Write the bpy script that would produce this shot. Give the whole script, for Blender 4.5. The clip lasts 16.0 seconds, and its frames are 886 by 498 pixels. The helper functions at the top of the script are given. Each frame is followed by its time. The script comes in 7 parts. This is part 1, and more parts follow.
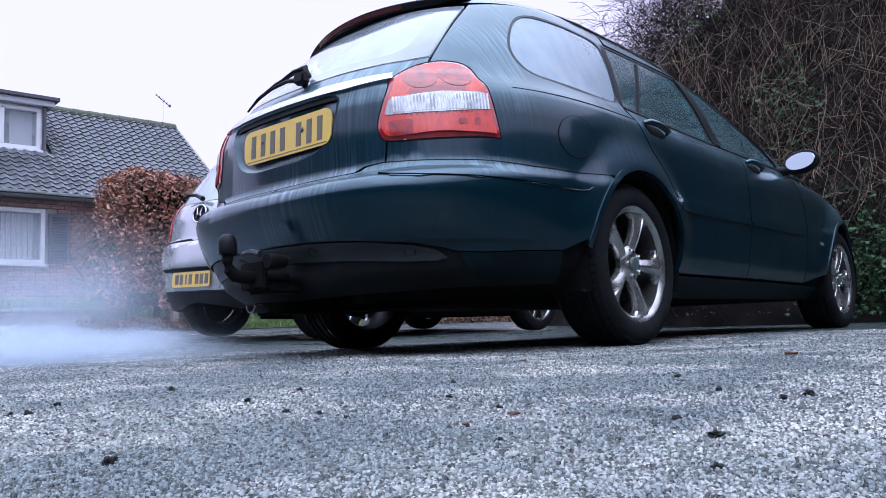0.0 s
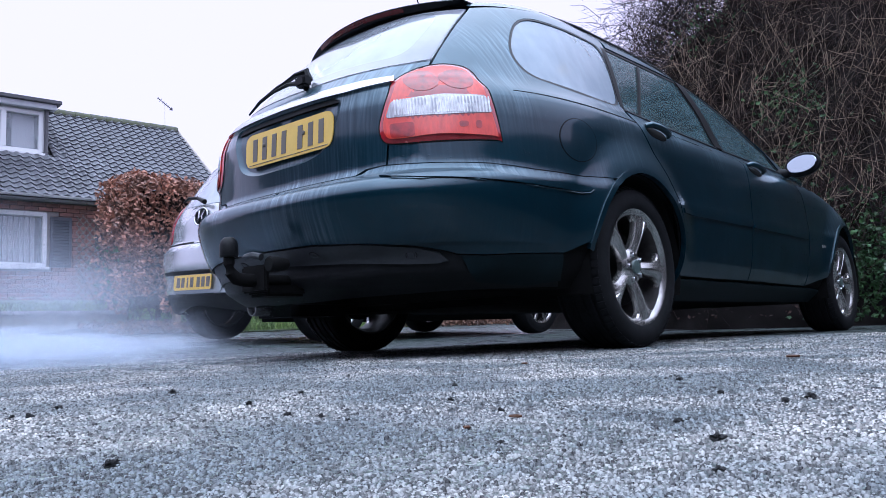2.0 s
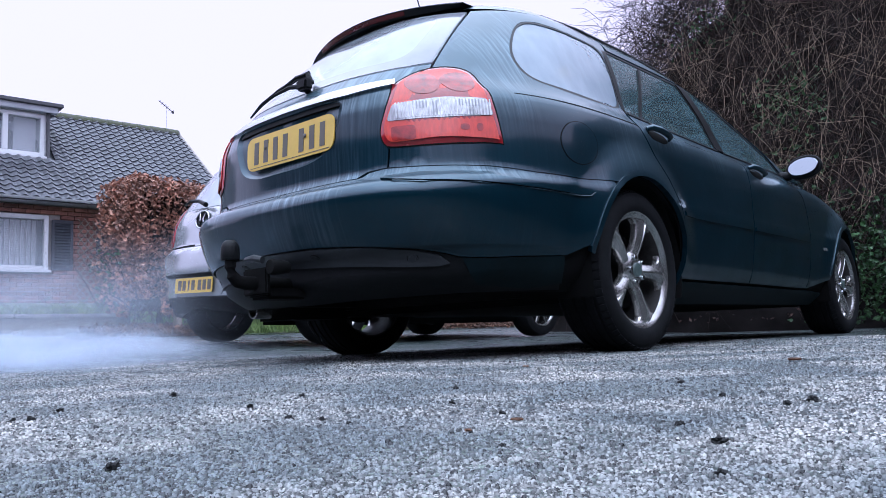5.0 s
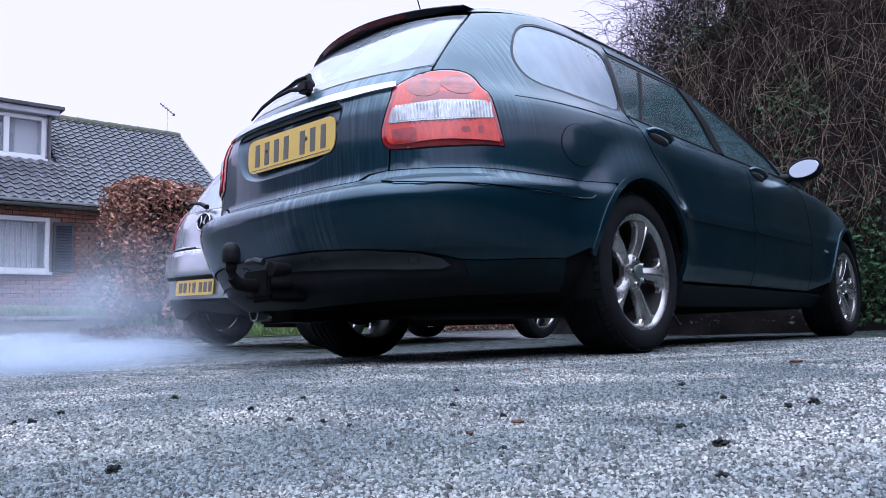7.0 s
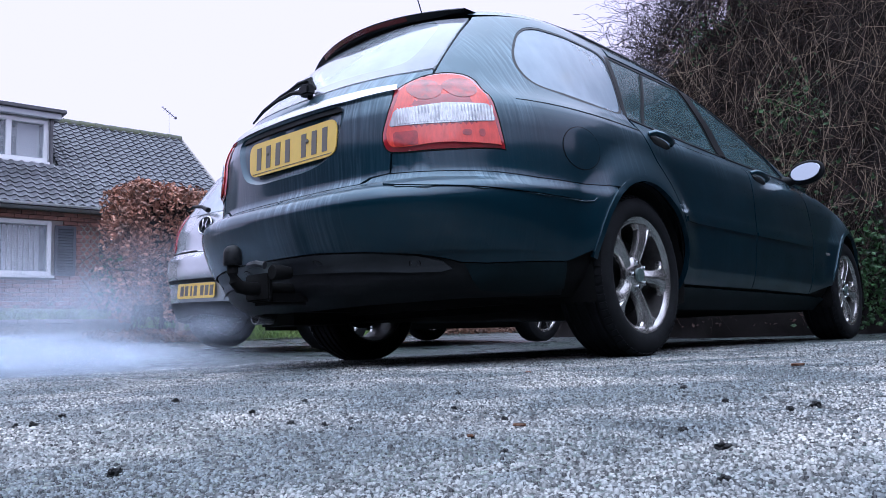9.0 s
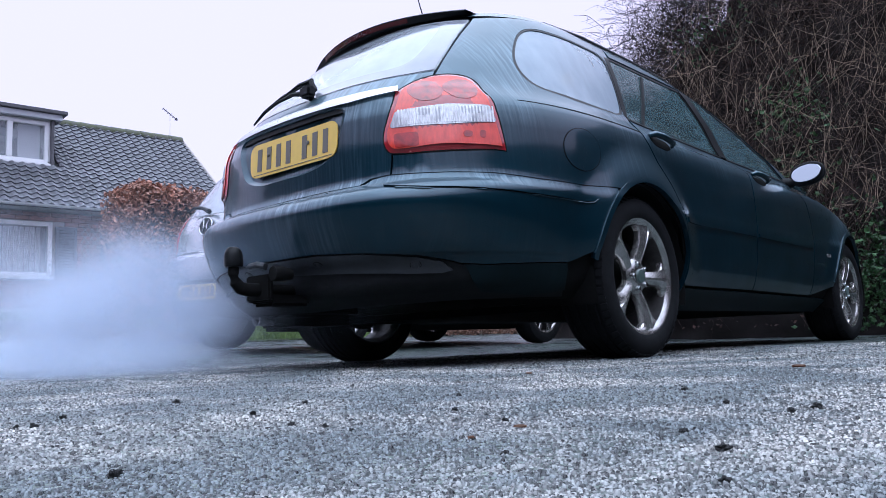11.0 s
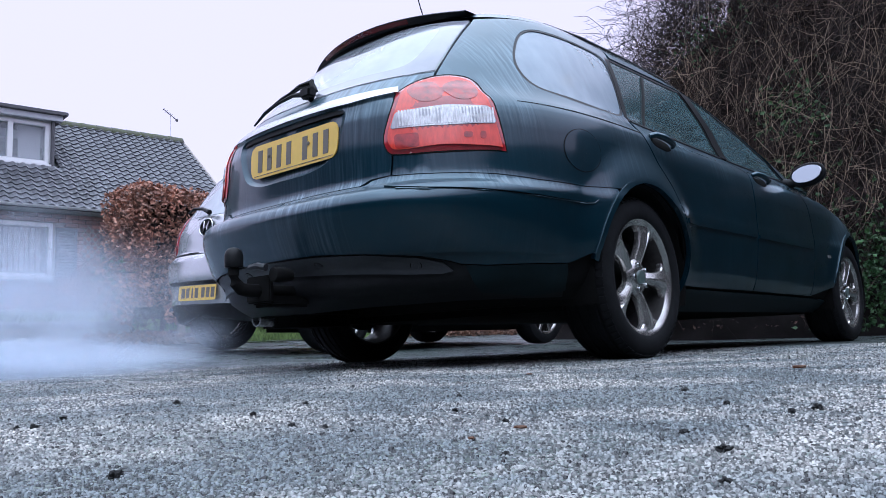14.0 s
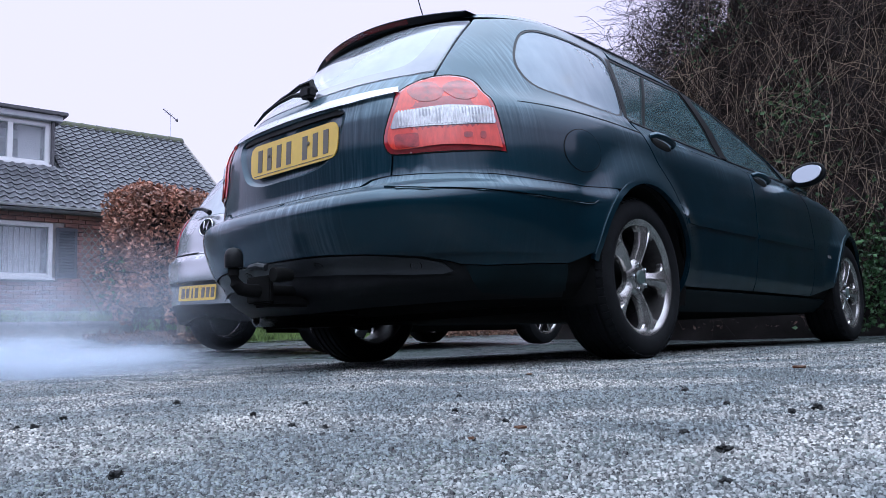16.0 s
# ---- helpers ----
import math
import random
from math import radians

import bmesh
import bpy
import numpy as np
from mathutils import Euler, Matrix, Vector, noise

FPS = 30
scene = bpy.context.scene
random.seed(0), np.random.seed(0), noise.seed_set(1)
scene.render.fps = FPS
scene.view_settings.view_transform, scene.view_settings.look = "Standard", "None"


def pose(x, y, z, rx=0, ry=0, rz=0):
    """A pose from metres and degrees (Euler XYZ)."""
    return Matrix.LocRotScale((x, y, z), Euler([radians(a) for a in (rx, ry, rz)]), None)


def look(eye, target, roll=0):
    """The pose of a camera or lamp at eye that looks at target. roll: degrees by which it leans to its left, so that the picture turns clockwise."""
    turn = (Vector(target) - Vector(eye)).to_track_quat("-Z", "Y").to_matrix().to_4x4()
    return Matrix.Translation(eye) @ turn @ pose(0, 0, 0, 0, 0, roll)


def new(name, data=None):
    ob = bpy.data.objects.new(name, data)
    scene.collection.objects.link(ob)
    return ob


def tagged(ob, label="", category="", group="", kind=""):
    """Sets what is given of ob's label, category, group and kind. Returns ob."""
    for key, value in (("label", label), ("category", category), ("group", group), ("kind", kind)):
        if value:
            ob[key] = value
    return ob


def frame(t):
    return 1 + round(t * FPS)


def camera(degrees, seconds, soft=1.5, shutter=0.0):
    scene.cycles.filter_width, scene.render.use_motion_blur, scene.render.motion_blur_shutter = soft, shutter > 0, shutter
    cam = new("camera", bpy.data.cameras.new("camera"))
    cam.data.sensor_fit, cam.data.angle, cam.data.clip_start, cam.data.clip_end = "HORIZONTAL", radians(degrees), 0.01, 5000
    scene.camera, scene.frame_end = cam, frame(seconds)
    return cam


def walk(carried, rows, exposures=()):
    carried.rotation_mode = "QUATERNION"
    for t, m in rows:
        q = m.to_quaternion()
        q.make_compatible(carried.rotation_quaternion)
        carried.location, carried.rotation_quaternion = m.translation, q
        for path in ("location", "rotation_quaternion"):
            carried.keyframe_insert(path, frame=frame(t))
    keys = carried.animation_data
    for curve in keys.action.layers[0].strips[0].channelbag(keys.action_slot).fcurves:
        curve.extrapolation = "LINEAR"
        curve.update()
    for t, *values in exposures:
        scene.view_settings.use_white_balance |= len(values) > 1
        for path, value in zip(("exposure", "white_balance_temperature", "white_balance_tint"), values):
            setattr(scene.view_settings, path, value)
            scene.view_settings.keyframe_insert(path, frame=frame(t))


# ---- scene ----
from mathutils.geometry import delaunay_2d_cdt


# ---------------------------------------------------------------- camera
EYE = Vector((2.312, -2.716, 0.094))


def aim(turn, tilt, lean):
    """The pose at the fixed eye, turned left of +Y and tilted up by so many degrees."""
    a, b = radians(turn), radians(tilt)
    return look(EYE, EYE + Vector((-math.sin(a) * math.cos(b), math.cos(a) * math.cos(b), math.sin(b))), lean)


cam = camera(59.743, 16.0, soft=0.6)
walk(cam, [(0.0, aim(42.138, 5.804, -2.09)), (1.0, aim(42.186, 5.905, -2.1)), (2.0, aim(42.233, 6.02, -2.1)), (3.0, aim(42.266, 6.105, -2.1)),
           (4.0, aim(42.29, 6.17, -2.11)), (6.5, aim(42.354, 6.358, -2.11)), (7.5, aim(42.392, 6.47, -2.12)), (8.5, aim(42.441, 6.592, -2.12)),
           (9.0, aim(42.465, 6.642, -2.12)), (11.5, aim(42.52, 6.755, -2.11)), (12.5, aim(42.532, 6.784, -2.11)), (14.0, aim(42.537, 6.802, -2.108)),
           (16.0, aim(42.538, 6.812, -2.108))],
     exposures=[(0.0, 0.41, 5000, 17), (9.0, 0.38, 5010, 16.5), (12.5, 0.30, 5070, 14.5), (16.0, 0.29, 5110, 14)])

# ---------------------------------------------------------------- world and light
world = bpy.data.worlds.new("overcast_sky")
scene.world = world
world.use_nodes = True
wn, wl = world.node_tree.nodes, world.node_tree.links
sky = wn.new("ShaderNodeTexSky")
sky.sky_type, sky.sun_disc, sky.sun_elevation, sky.sun_rotation = "NISHITA", False, radians(56), radians(146)
sky.dust_density, sky.air_density = 4.0, 1.0
veil = wn.new("ShaderNodeMix")
veil.data_type = "RGBA"
veil.inputs["Factor"].default_value = 0.97
wl.new(sky.outputs["Color"], veil.inputs["A"])
veil.inputs["B"].default_value = (8.4, 7.2, 7.75, 1)
# an overcast sky is brighter overhead than at the horizon
up_axis, up_rise, up_gain, up_tone = wn.new("ShaderNodeSeparateXYZ"), wn.new("ShaderNodeMapRange"), wn.new("ShaderNodeVectorMath"), wn.new("ShaderNodeMix")
wl.new(wn.new("ShaderNodeTexCoord").outputs["Generated"], up_axis.inputs[0])
wl.new(up_axis.outputs["Z"], up_rise.inputs["Value"])
up_rise.inputs["From Min"].default_value, up_rise.inputs["From Max"].default_value = 0.44, 0.95
up_tone.data_type = "VECTOR"
up_tone.inputs[4].default_value, up_tone.inputs[5].default_value = (1.0, 1.0, 1.0), (2.45, 2.85, 2.5)
wl.new(up_rise.outputs["Result"], up_tone.inputs["Factor"])
up_gain.operation = "MULTIPLY"
wl.new(veil.outputs["Result"], up_gain.inputs[0])
wl.new(up_tone.outputs[1], up_gain.inputs[1])
wl.new(up_gain.outputs["Vector"], wn["Background"].inputs["Color"])
wn["Background"].inputs["Strength"].default_value = 0.1
sun = new("sun", bpy.data.lights.new("sun", "SUN"))
sun.data.energy, sun.data.angle, sun.data.color = 0.6, radians(60), (1.0, 0.99, 0.93)
sun.matrix_world = look((5, -7.5, 13), (0, 0, 0))
scene.cycles.transparent_max_bounces = 220


# ---------------------------------------------------------------- materials
def material(name, color, rough=0.5, metal=0.0, vary=0.0, scale=8.0, bump=0.0, bump_scale=60.0, coat=0.0, spec=0.5, color2=None, emit=0.0, island=0.0, obj_random=0.0, rough_vary=0.0, stretch=(1, 1, 1), bump_dist=0.01, coat_rough=0.06):
    """A principled material whose colour runs between two tones by noise, with a fine relief."""
    m = bpy.data.materials.new(name)
    m.use_nodes = True
    nt = m.node_tree
    b = nt.nodes["Principled BSDF"]
    b.inputs["Roughness"].default_value, b.inputs["Metallic"].default_value = rough, metal
    b.inputs["Specular IOR Level"].default_value = spec
    b.inputs["Coat Weight"].default_value = coat
    b.inputs["Coat Roughness"].default_value = coat_rough
    c1 = (*color, 1)
    c2 = (*(color2 if color2 else [max(0, c * (1 - vary)) for c in color]), 1)
    b.inputs["Base Color"].default_value = c1
    co = nt.nodes.new("ShaderNodeTexCoord")
    mp = nt.nodes.new("ShaderNodeMapping")
    mp.inputs["Scale"].default_value = stretch
    nt.links.new(co.outputs["Object"], mp.inputs["Vector"])
    if vary or color2:
        n1 = nt.nodes.new("ShaderNodeTexNoise")
        n1.inputs["Scale"].default_value, n1.inputs["Detail"].default_value, n1.inputs["Roughness"].default_value = scale, 6, 0.65
        nt.links.new(mp.outputs["Vector"], n1.inputs["Vector"])
        r = nt.nodes.new("ShaderNodeValToRGB")
        r.color_ramp.elements[0].position, r.color_ramp.elements[1].position = 0.35, 0.68
        r.color_ramp.elements[0].color, r.color_ramp.elements[1].color = c1, c2
        nt.links.new(n1.outputs["Fac"], r.inputs["Fac"])
        out = r.outputs["Color"]
        if island or obj_random:
            if island:
                g = nt.nodes.new("ShaderNodeNewGeometry")
                rnd, amt = g.outputs["Random Per Island"], island
            else:
                g = nt.nodes.new("ShaderNodeObjectInfo")
                rnd, amt = g.outputs["Random"], obj_random
            mr = nt.nodes.new("ShaderNodeMapRange")
            mr.inputs["To Min"].default_value, mr.inputs["To Max"].default_value = 1 - amt, 1 + amt
            nt.links.new(rnd, mr.inputs["Value"])
            hs = nt.nodes.new("ShaderNodeHueSaturation")
            nt.links.new(mr.outputs["Result"], hs.inputs["Value"])
            nt.links.new(out, hs.inputs["Color"])
            out = hs.outputs["Color"]
        nt.links.new(out, b.inputs["Base Color"])
        if rough_vary:
            mr2 = nt.nodes.new("ShaderNodeMapRange")
            mr2.inputs["To Min"].default_value, mr2.inputs["To Max"].default_value = max(0.02, rough - rough_vary), min(1, rough + rough_vary)
            nt.links.new(n1.outputs["Fac"], mr2.inputs["Value"])
            nt.links.new(mr2.outputs["Result"], b.inputs["Roughness"])
    if bump:
        n2 = nt.nodes.new("ShaderNodeTexNoise")
        n2.inputs["Scale"].default_value, n2.inputs["Detail"].default_value = bump_scale, 4
        nt.links.new(mp.outputs["Vector"], n2.inputs["Vector"])
        bp = nt.nodes.new("ShaderNodeBump")
        bp.inputs["Strength"].default_value, bp.inputs["Distance"].default_value = bump, bump_dist
        nt.links.new(n2.outputs["Fac"], bp.inputs["Height"])
        nt.links.new(bp.outputs["Normal"], b.inputs["Normal"])
    return m


M_GREEN = material("green_paint", (0.002, 0.027, 0.044), rough=0.42, metal=0.5, vary=0.3, scale=3.0, coat=0.9, rough_vary=0.08, spec=0.15, coat_rough=0.10)
# darker copy of the body paint: shade low on the car, put into colour
M_SHADED_PAINT = material("grimy_sill_paint", (0.004, 0.014, 0.018), rough=0.5, spec=0.2, vary=0.5, scale=6, bump=0.2, bump_scale=90, bump_dist=0.002)
M_SEAL = material("window_rubber", (0.022, 0.026, 0.03), rough=0.5, vary=0.4, scale=30)


def rain_and_sky_film(m, pale, amount):
    """Dried rain streaks and beads on a paint: long pale runs down the panel and small drops in the relief, with sky
    sheen painted paler on upward faces.
    """
    nt, b = m.node_tree, m.node_tree.nodes["Principled BSDF"]
    N, L = nt.nodes.new, nt.links.new
    co = N("ShaderNodeTexCoord").outputs["Object"]
    mp = N("ShaderNodeMapping")
    mp.inputs["Scale"].default_value = (5, 110, 4.0)
    sway, sadd, ssub = N("ShaderNodeTexNoise"), N("ShaderNodeVectorMath"), N("ShaderNodeVectorMath")
    sway.inputs["Scale"].default_value, sway.inputs["Detail"].default_value = 26, 3
    ssub.operation, ssub.inputs["Scale"].default_value = "SCALE", 0.007
    L(co, sway.inputs["Vector"])
    L(sway.outputs["Color"], ssub.inputs[0])
    L(co, sadd.inputs[0])
    L(ssub.outputs["Vector"], sadd.inputs[1])
    co_bent = sadd.outputs["Vector"]
    L(co_bent, mp.inputs["Vector"])
    mp2 = N("ShaderNodeMapping")
    mp2.inputs["Scale"].default_value = (100, 5, 4.0)
    L(co_bent, mp2.inputs["Vector"])
    sn = N("ShaderNodeSeparateXYZ")
    L(N("ShaderNodeNewGeometry").outputs["Normal"], sn.inputs[0])
    ab, ms = N("ShaderNodeMath"), N("ShaderNodeMapRange")
    ab.operation = "ABSOLUTE"
    L(sn.outputs["X"], ab.inputs[0])
    L(ab.outputs["Value"], ms.inputs["Value"])
    ms.inputs["From Min"].default_value, ms.inputs["From Max"].default_value = 0.45, 0.6
    n1, n2, n = N("ShaderNodeTexNoise"), N("ShaderNodeTexNoise"), N("ShaderNodeMix")
    for k, v in ((n1, mp2), (n2, mp)):
        k.inputs["Scale"].default_value, k.inputs["Detail"].default_value = 1.0, 5
        L(v.outputs["Vector"], k.inputs["Vector"])
    L(ms.outputs["Result"], n.inputs["Factor"])
    L(n1.outputs["Fac"], n.inputs["A"])
    L(n2.outputs["Fac"], n.inputs["B"])
    big = N("ShaderNodeTexNoise")
    big.inputs["Scale"].default_value = 2.6
    L(co, big.inputs["Vector"])
    r1, r2 = N("ShaderNodeMapRange"), N("ShaderNodeMapRange")
    r1.inputs["From Min"].default_value, r1.inputs["From Max"].default_value = 0.42, 0.78
    r2.inputs["From Min"].default_value, r2.inputs["From Max"].default_value = 0.42, 0.62
    L(n.outputs["Result"], r1.inputs["Value"])
    L(big.outputs["Fac"], r2.inputs["Value"])
    mul = N("ShaderNodeMath")
    mul.operation = "MULTIPLY"
    L(r1.outputs["Result"], mul.inputs[0])
    L(r2.outputs["Result"], mul.inputs[1])
    amt = N("ShaderNodeMath")
    amt.operation = "MULTIPLY"
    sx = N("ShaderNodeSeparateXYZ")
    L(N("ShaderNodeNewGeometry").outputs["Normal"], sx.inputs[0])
    # sky sheen put into the colour: the film turns paler on upward faces
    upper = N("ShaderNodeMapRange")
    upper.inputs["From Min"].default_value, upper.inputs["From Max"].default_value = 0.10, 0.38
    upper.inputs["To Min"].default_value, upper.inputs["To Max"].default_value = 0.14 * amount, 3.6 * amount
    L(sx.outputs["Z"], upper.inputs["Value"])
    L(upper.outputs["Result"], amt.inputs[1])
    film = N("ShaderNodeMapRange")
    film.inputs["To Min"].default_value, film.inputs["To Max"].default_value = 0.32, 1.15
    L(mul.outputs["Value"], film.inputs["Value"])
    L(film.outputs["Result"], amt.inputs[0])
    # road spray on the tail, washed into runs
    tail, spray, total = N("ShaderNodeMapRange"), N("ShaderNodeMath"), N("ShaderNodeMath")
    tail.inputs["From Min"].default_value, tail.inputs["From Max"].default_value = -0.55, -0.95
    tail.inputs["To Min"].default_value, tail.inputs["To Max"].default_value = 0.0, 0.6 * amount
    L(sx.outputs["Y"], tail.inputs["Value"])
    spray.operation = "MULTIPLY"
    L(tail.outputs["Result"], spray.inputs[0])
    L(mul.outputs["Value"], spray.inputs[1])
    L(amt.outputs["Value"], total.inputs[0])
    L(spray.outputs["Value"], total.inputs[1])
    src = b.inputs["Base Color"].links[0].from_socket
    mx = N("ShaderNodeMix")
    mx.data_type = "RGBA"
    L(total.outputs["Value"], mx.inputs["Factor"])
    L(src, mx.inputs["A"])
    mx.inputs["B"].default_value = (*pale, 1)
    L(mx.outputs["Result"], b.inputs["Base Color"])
    v = N("ShaderNodeTexVoronoi")
    v.inputs["Scale"].default_value = 105
    v.inputs["Randomness"].default_value = 1.0
    L(co, v.inputs["Vector"])
    drop = N("ShaderNodeMapRange")
    drop.inputs["From Min"].default_value, drop.inputs["From Max"].default_value = 0.28, 0.0
    L(v.outputs["Distance"], drop.inputs["Value"])
    sep = N("ShaderNodeSeparateColor")
    L(v.outputs["Color"], sep.inputs["Color"])
    few = N("ShaderNodeMath")
    few.operation = "GREATER_THAN"
    few.inputs[1].default_value = 0.7
    L(sep.outputs["Red"], few.inputs[0])
    dm = N("ShaderNodeMath")
    dm.operation = "MULTIPLY"
    L(drop.outputs["Result"], dm.inputs[0])
    L(few.outputs["Value"], dm.inputs[1])
    bp = N("ShaderNodeBump")
    bp.inputs["Strength"].default_value, bp.inputs["Distance"].default_value = 0.3, 0.002
    L(dm.outputs["Value"], bp.inputs["Height"])
    L(bp.outputs["Normal"], b.inputs["Normal"])
    L(bp.outputs["Normal"], b.inputs["Coat Normal"])


rain_and_sky_film(M_GREEN, (0.26, 0.38, 0.46), 0.20)
M_BLACK = material("black_plastic", (0.010, 0.011, 0.0125), rough=0.5, spec=0.22, vary=0.4, scale=20, bump=0.15, bump_scale=300, bump_dist=0.002)
M_TRIM = material("grey_plastic", (0.034, 0.038, 0.043), rough=0.42, vary=0.35, scale=9, bump=0.2, bump_scale=400, bump_dist=0.001)
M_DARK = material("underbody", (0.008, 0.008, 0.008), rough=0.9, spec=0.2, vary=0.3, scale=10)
M_RUBBER = material("tyre_rubber", (0.013, 0.0138, 0.0155), rough=0.78, spec=0.2, vary=0.45, scale=14, bump=0.2, bump_scale=120, bump_dist=0.003)
M_ALLOY = material("alloy", (0.70, 0.685, 0.66), rough=0.26, metal=0.9, vary=0.35, scale=18, bump=0.1, bump_scale=200, bump_dist=0.001)
M_CHROME = material("chrome", (0.66, 0.68, 0.70), rough=0.2, metal=1.0, vary=0.1, scale=20)
M_PLATE = material("plate_yellow", (0.78, 0.52, 0.06), rough=0.35, vary=0.12, scale=12, coat=0.5)
M_INK = material("plate_characters", (0.14, 0.125, 0.105), rough=0.5)
M_RED2 = material("red_reflector", (0.50, 0.032, 0.026), rough=0.15, vary=0.65, scale=28, coat=1.0)
M_RIMRED = material("red_lens_rim", (0.42, 0.022, 0.03), rough=0.15, vary=0.3, scale=20, coat=1.0)
M_DARKRED = material("dark_red_lens", (0.10, 0.010, 0.012), rough=0.2, vary=0.3, scale=40, coat=1.0)
M_RED = material("red_lens", (0.84, 0.075, 0.045), rough=0.12, vary=0.28, scale=22, coat=0.6, stretch=(3, 3, 0.8))
M_CLEAR = material("clear_lens", (0.56, 0.565, 0.58), rough=0.12, metal=0.5, vary=0.6, scale=60, coat=1.0, stretch=(4, 4, 0.2))
M_GLASS = bpy.data.materials.new("tinted_wet_glass")
M_GLASS.use_nodes = True
gn, gl = M_GLASS.node_tree.nodes, M_GLASS.node_tree.links
clear, gloss, blend, fres = gn.new("ShaderNodeBsdfTransparent"), gn.new("ShaderNodeBsdfGlossy"), gn.new("ShaderNodeMixShader"), gn.new("ShaderNodeFresnel")
clear.inputs["Color"].default_value = (0.36, 0.43, 0.45, 1)
gloss.inputs["Roughness"].default_value = 0.05
fres.inputs["IOR"].default_value = 1.75
gdrop, gbump = gn.new("ShaderNodeTexVoronoi"), gn.new("ShaderNodeBump")
gdrop.inputs["Scale"].default_value = 240
gbump.inputs["Strength"].default_value, gbump.inputs["Distance"].default_value = 0.04, 0.0005
gl.new(gdrop.outputs["Distance"], gbump.inputs["Height"])
gl.new(gbump.outputs["Normal"], gloss.inputs["Normal"])
gl.new(fres.outputs["Fac"], blend.inputs["Fac"])
gl.new(clear.outputs["BSDF"], blend.inputs[1])
gl.new(gloss.outputs["BSDF"], blend.inputs[2])
# diffuse grey-teal share paints sky light into the door glass
sky_tone, coat = gn.new("ShaderNodeBsdfDiffuse"), gn.new("ShaderNodeMixShader")
sky_tone.inputs["Color"].default_value = (0.20, 0.32, 0.35, 1)
mspot, mramp = gn.new("ShaderNodeTexNoise"), gn.new("ShaderNodeMapRange")
mspot.inputs["Scale"].default_value, mspot.inputs["Detail"].default_value = 3.5, 3
mramp.inputs["From Min"].default_value, mramp.inputs["From Max"].default_value = 0.35, 0.7
mramp.inputs["To Min"].default_value, mramp.inputs["To Max"].default_value = 0.20, 0.30
gl.new(mspot.outputs["Fac"], mramp.inputs["Value"])
gl.new(mramp.outputs["Result"], coat.inputs["Fac"])
gl.new(blend.outputs["Shader"], coat.inputs[1])
gl.new(sky_tone.outputs["BSDF"], coat.inputs[2])
gl.new(coat.outputs["Shader"], gn["Material Output"].inputs["Surface"])
# pale mist colour also paints the sky reflected in the glass
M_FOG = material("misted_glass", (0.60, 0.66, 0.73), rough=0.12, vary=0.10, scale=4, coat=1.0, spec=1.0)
# rim barrel, coloured darker than the spokes
M_BARREL = material("brake_dust_alloy", (0.075, 0.072, 0.07), rough=0.5, metal=0.4, vary=0.5, scale=25)
fog = M_FOG.node_tree.nodes["Principled BSDF"]
fn, fl_ = M_FOG.node_tree.nodes, M_FOG.node_tree.links
fmap, fnoise, frange = fn.new("ShaderNodeMapping"), fn.new("ShaderNodeTexNoise"), fn.new("ShaderNodeMapRange")
fmap.inputs["Scale"].default_value = (14, 14, 2.5)
fnoise.inputs["Scale"].default_value, fnoise.inputs["Detail"].default_value = 1.0, 6
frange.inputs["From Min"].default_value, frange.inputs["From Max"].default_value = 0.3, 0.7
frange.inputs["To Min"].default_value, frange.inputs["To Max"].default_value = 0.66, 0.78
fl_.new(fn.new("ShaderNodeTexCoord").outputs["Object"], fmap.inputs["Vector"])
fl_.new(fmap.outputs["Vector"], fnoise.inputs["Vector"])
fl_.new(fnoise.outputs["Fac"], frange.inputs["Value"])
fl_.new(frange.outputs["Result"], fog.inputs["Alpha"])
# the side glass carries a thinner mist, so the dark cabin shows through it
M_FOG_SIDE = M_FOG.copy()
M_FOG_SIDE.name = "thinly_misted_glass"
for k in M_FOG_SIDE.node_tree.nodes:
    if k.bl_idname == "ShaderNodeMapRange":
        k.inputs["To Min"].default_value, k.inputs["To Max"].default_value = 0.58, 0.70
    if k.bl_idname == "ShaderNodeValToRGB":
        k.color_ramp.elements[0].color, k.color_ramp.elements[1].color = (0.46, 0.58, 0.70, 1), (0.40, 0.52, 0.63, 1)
M_STRAW = material("straw_stem", (0.36, 0.27, 0.18), rough=0.8, scale=2, island=0.6, color2=(0.24, 0.19, 0.14))
M_SILVER = material("silver_paint", (0.58, 0.60, 0.63), rough=0.2, metal=0.6, vary=0.1, scale=5, coat=1.0)
M_BRICK = material("brick", (0.30, 0.13, 0.09), rough=0.85, vary=0.4, scale=20, bump=0.3, bump_scale=80, obj_random=0.3)
M_MORTAR = material("mortar", (0.42, 0.38, 0.34), rough=0.9, vary=0.25, scale=15)
M_TILE = material("roof_tile", (0.15, 0.155, 0.17), rough=0.42, vary=0.45, scale=7, bump=0.25, bump_scale=60, obj_random=0.25)
M_WHITE = material("white_upvc", (0.78, 0.79, 0.8), rough=0.35, vary=0.06, scale=4)
M_WOOD = material("weathered_wood", (0.3, 0.25, 0.19), rough=0.8, vary=0.4, scale=12)
M_LEAF = material("copper_leaf", (0.46, 0.23, 0.15), rough=0.5, vary=0.5, scale=3, island=0.65, color2=(0.30, 0.18, 0.13))
M_IVY = material("ivy_leaf", (0.035, 0.085, 0.03), rough=0.35, scale=3, island=0.5, color2=(0.06, 0.13, 0.035))
M_STEM = material("bare_stem", (0.040, 0.023, 0.017), rough=0.8, scale=2, island=0.9, color2=(0.045, 0.028, 0.02))
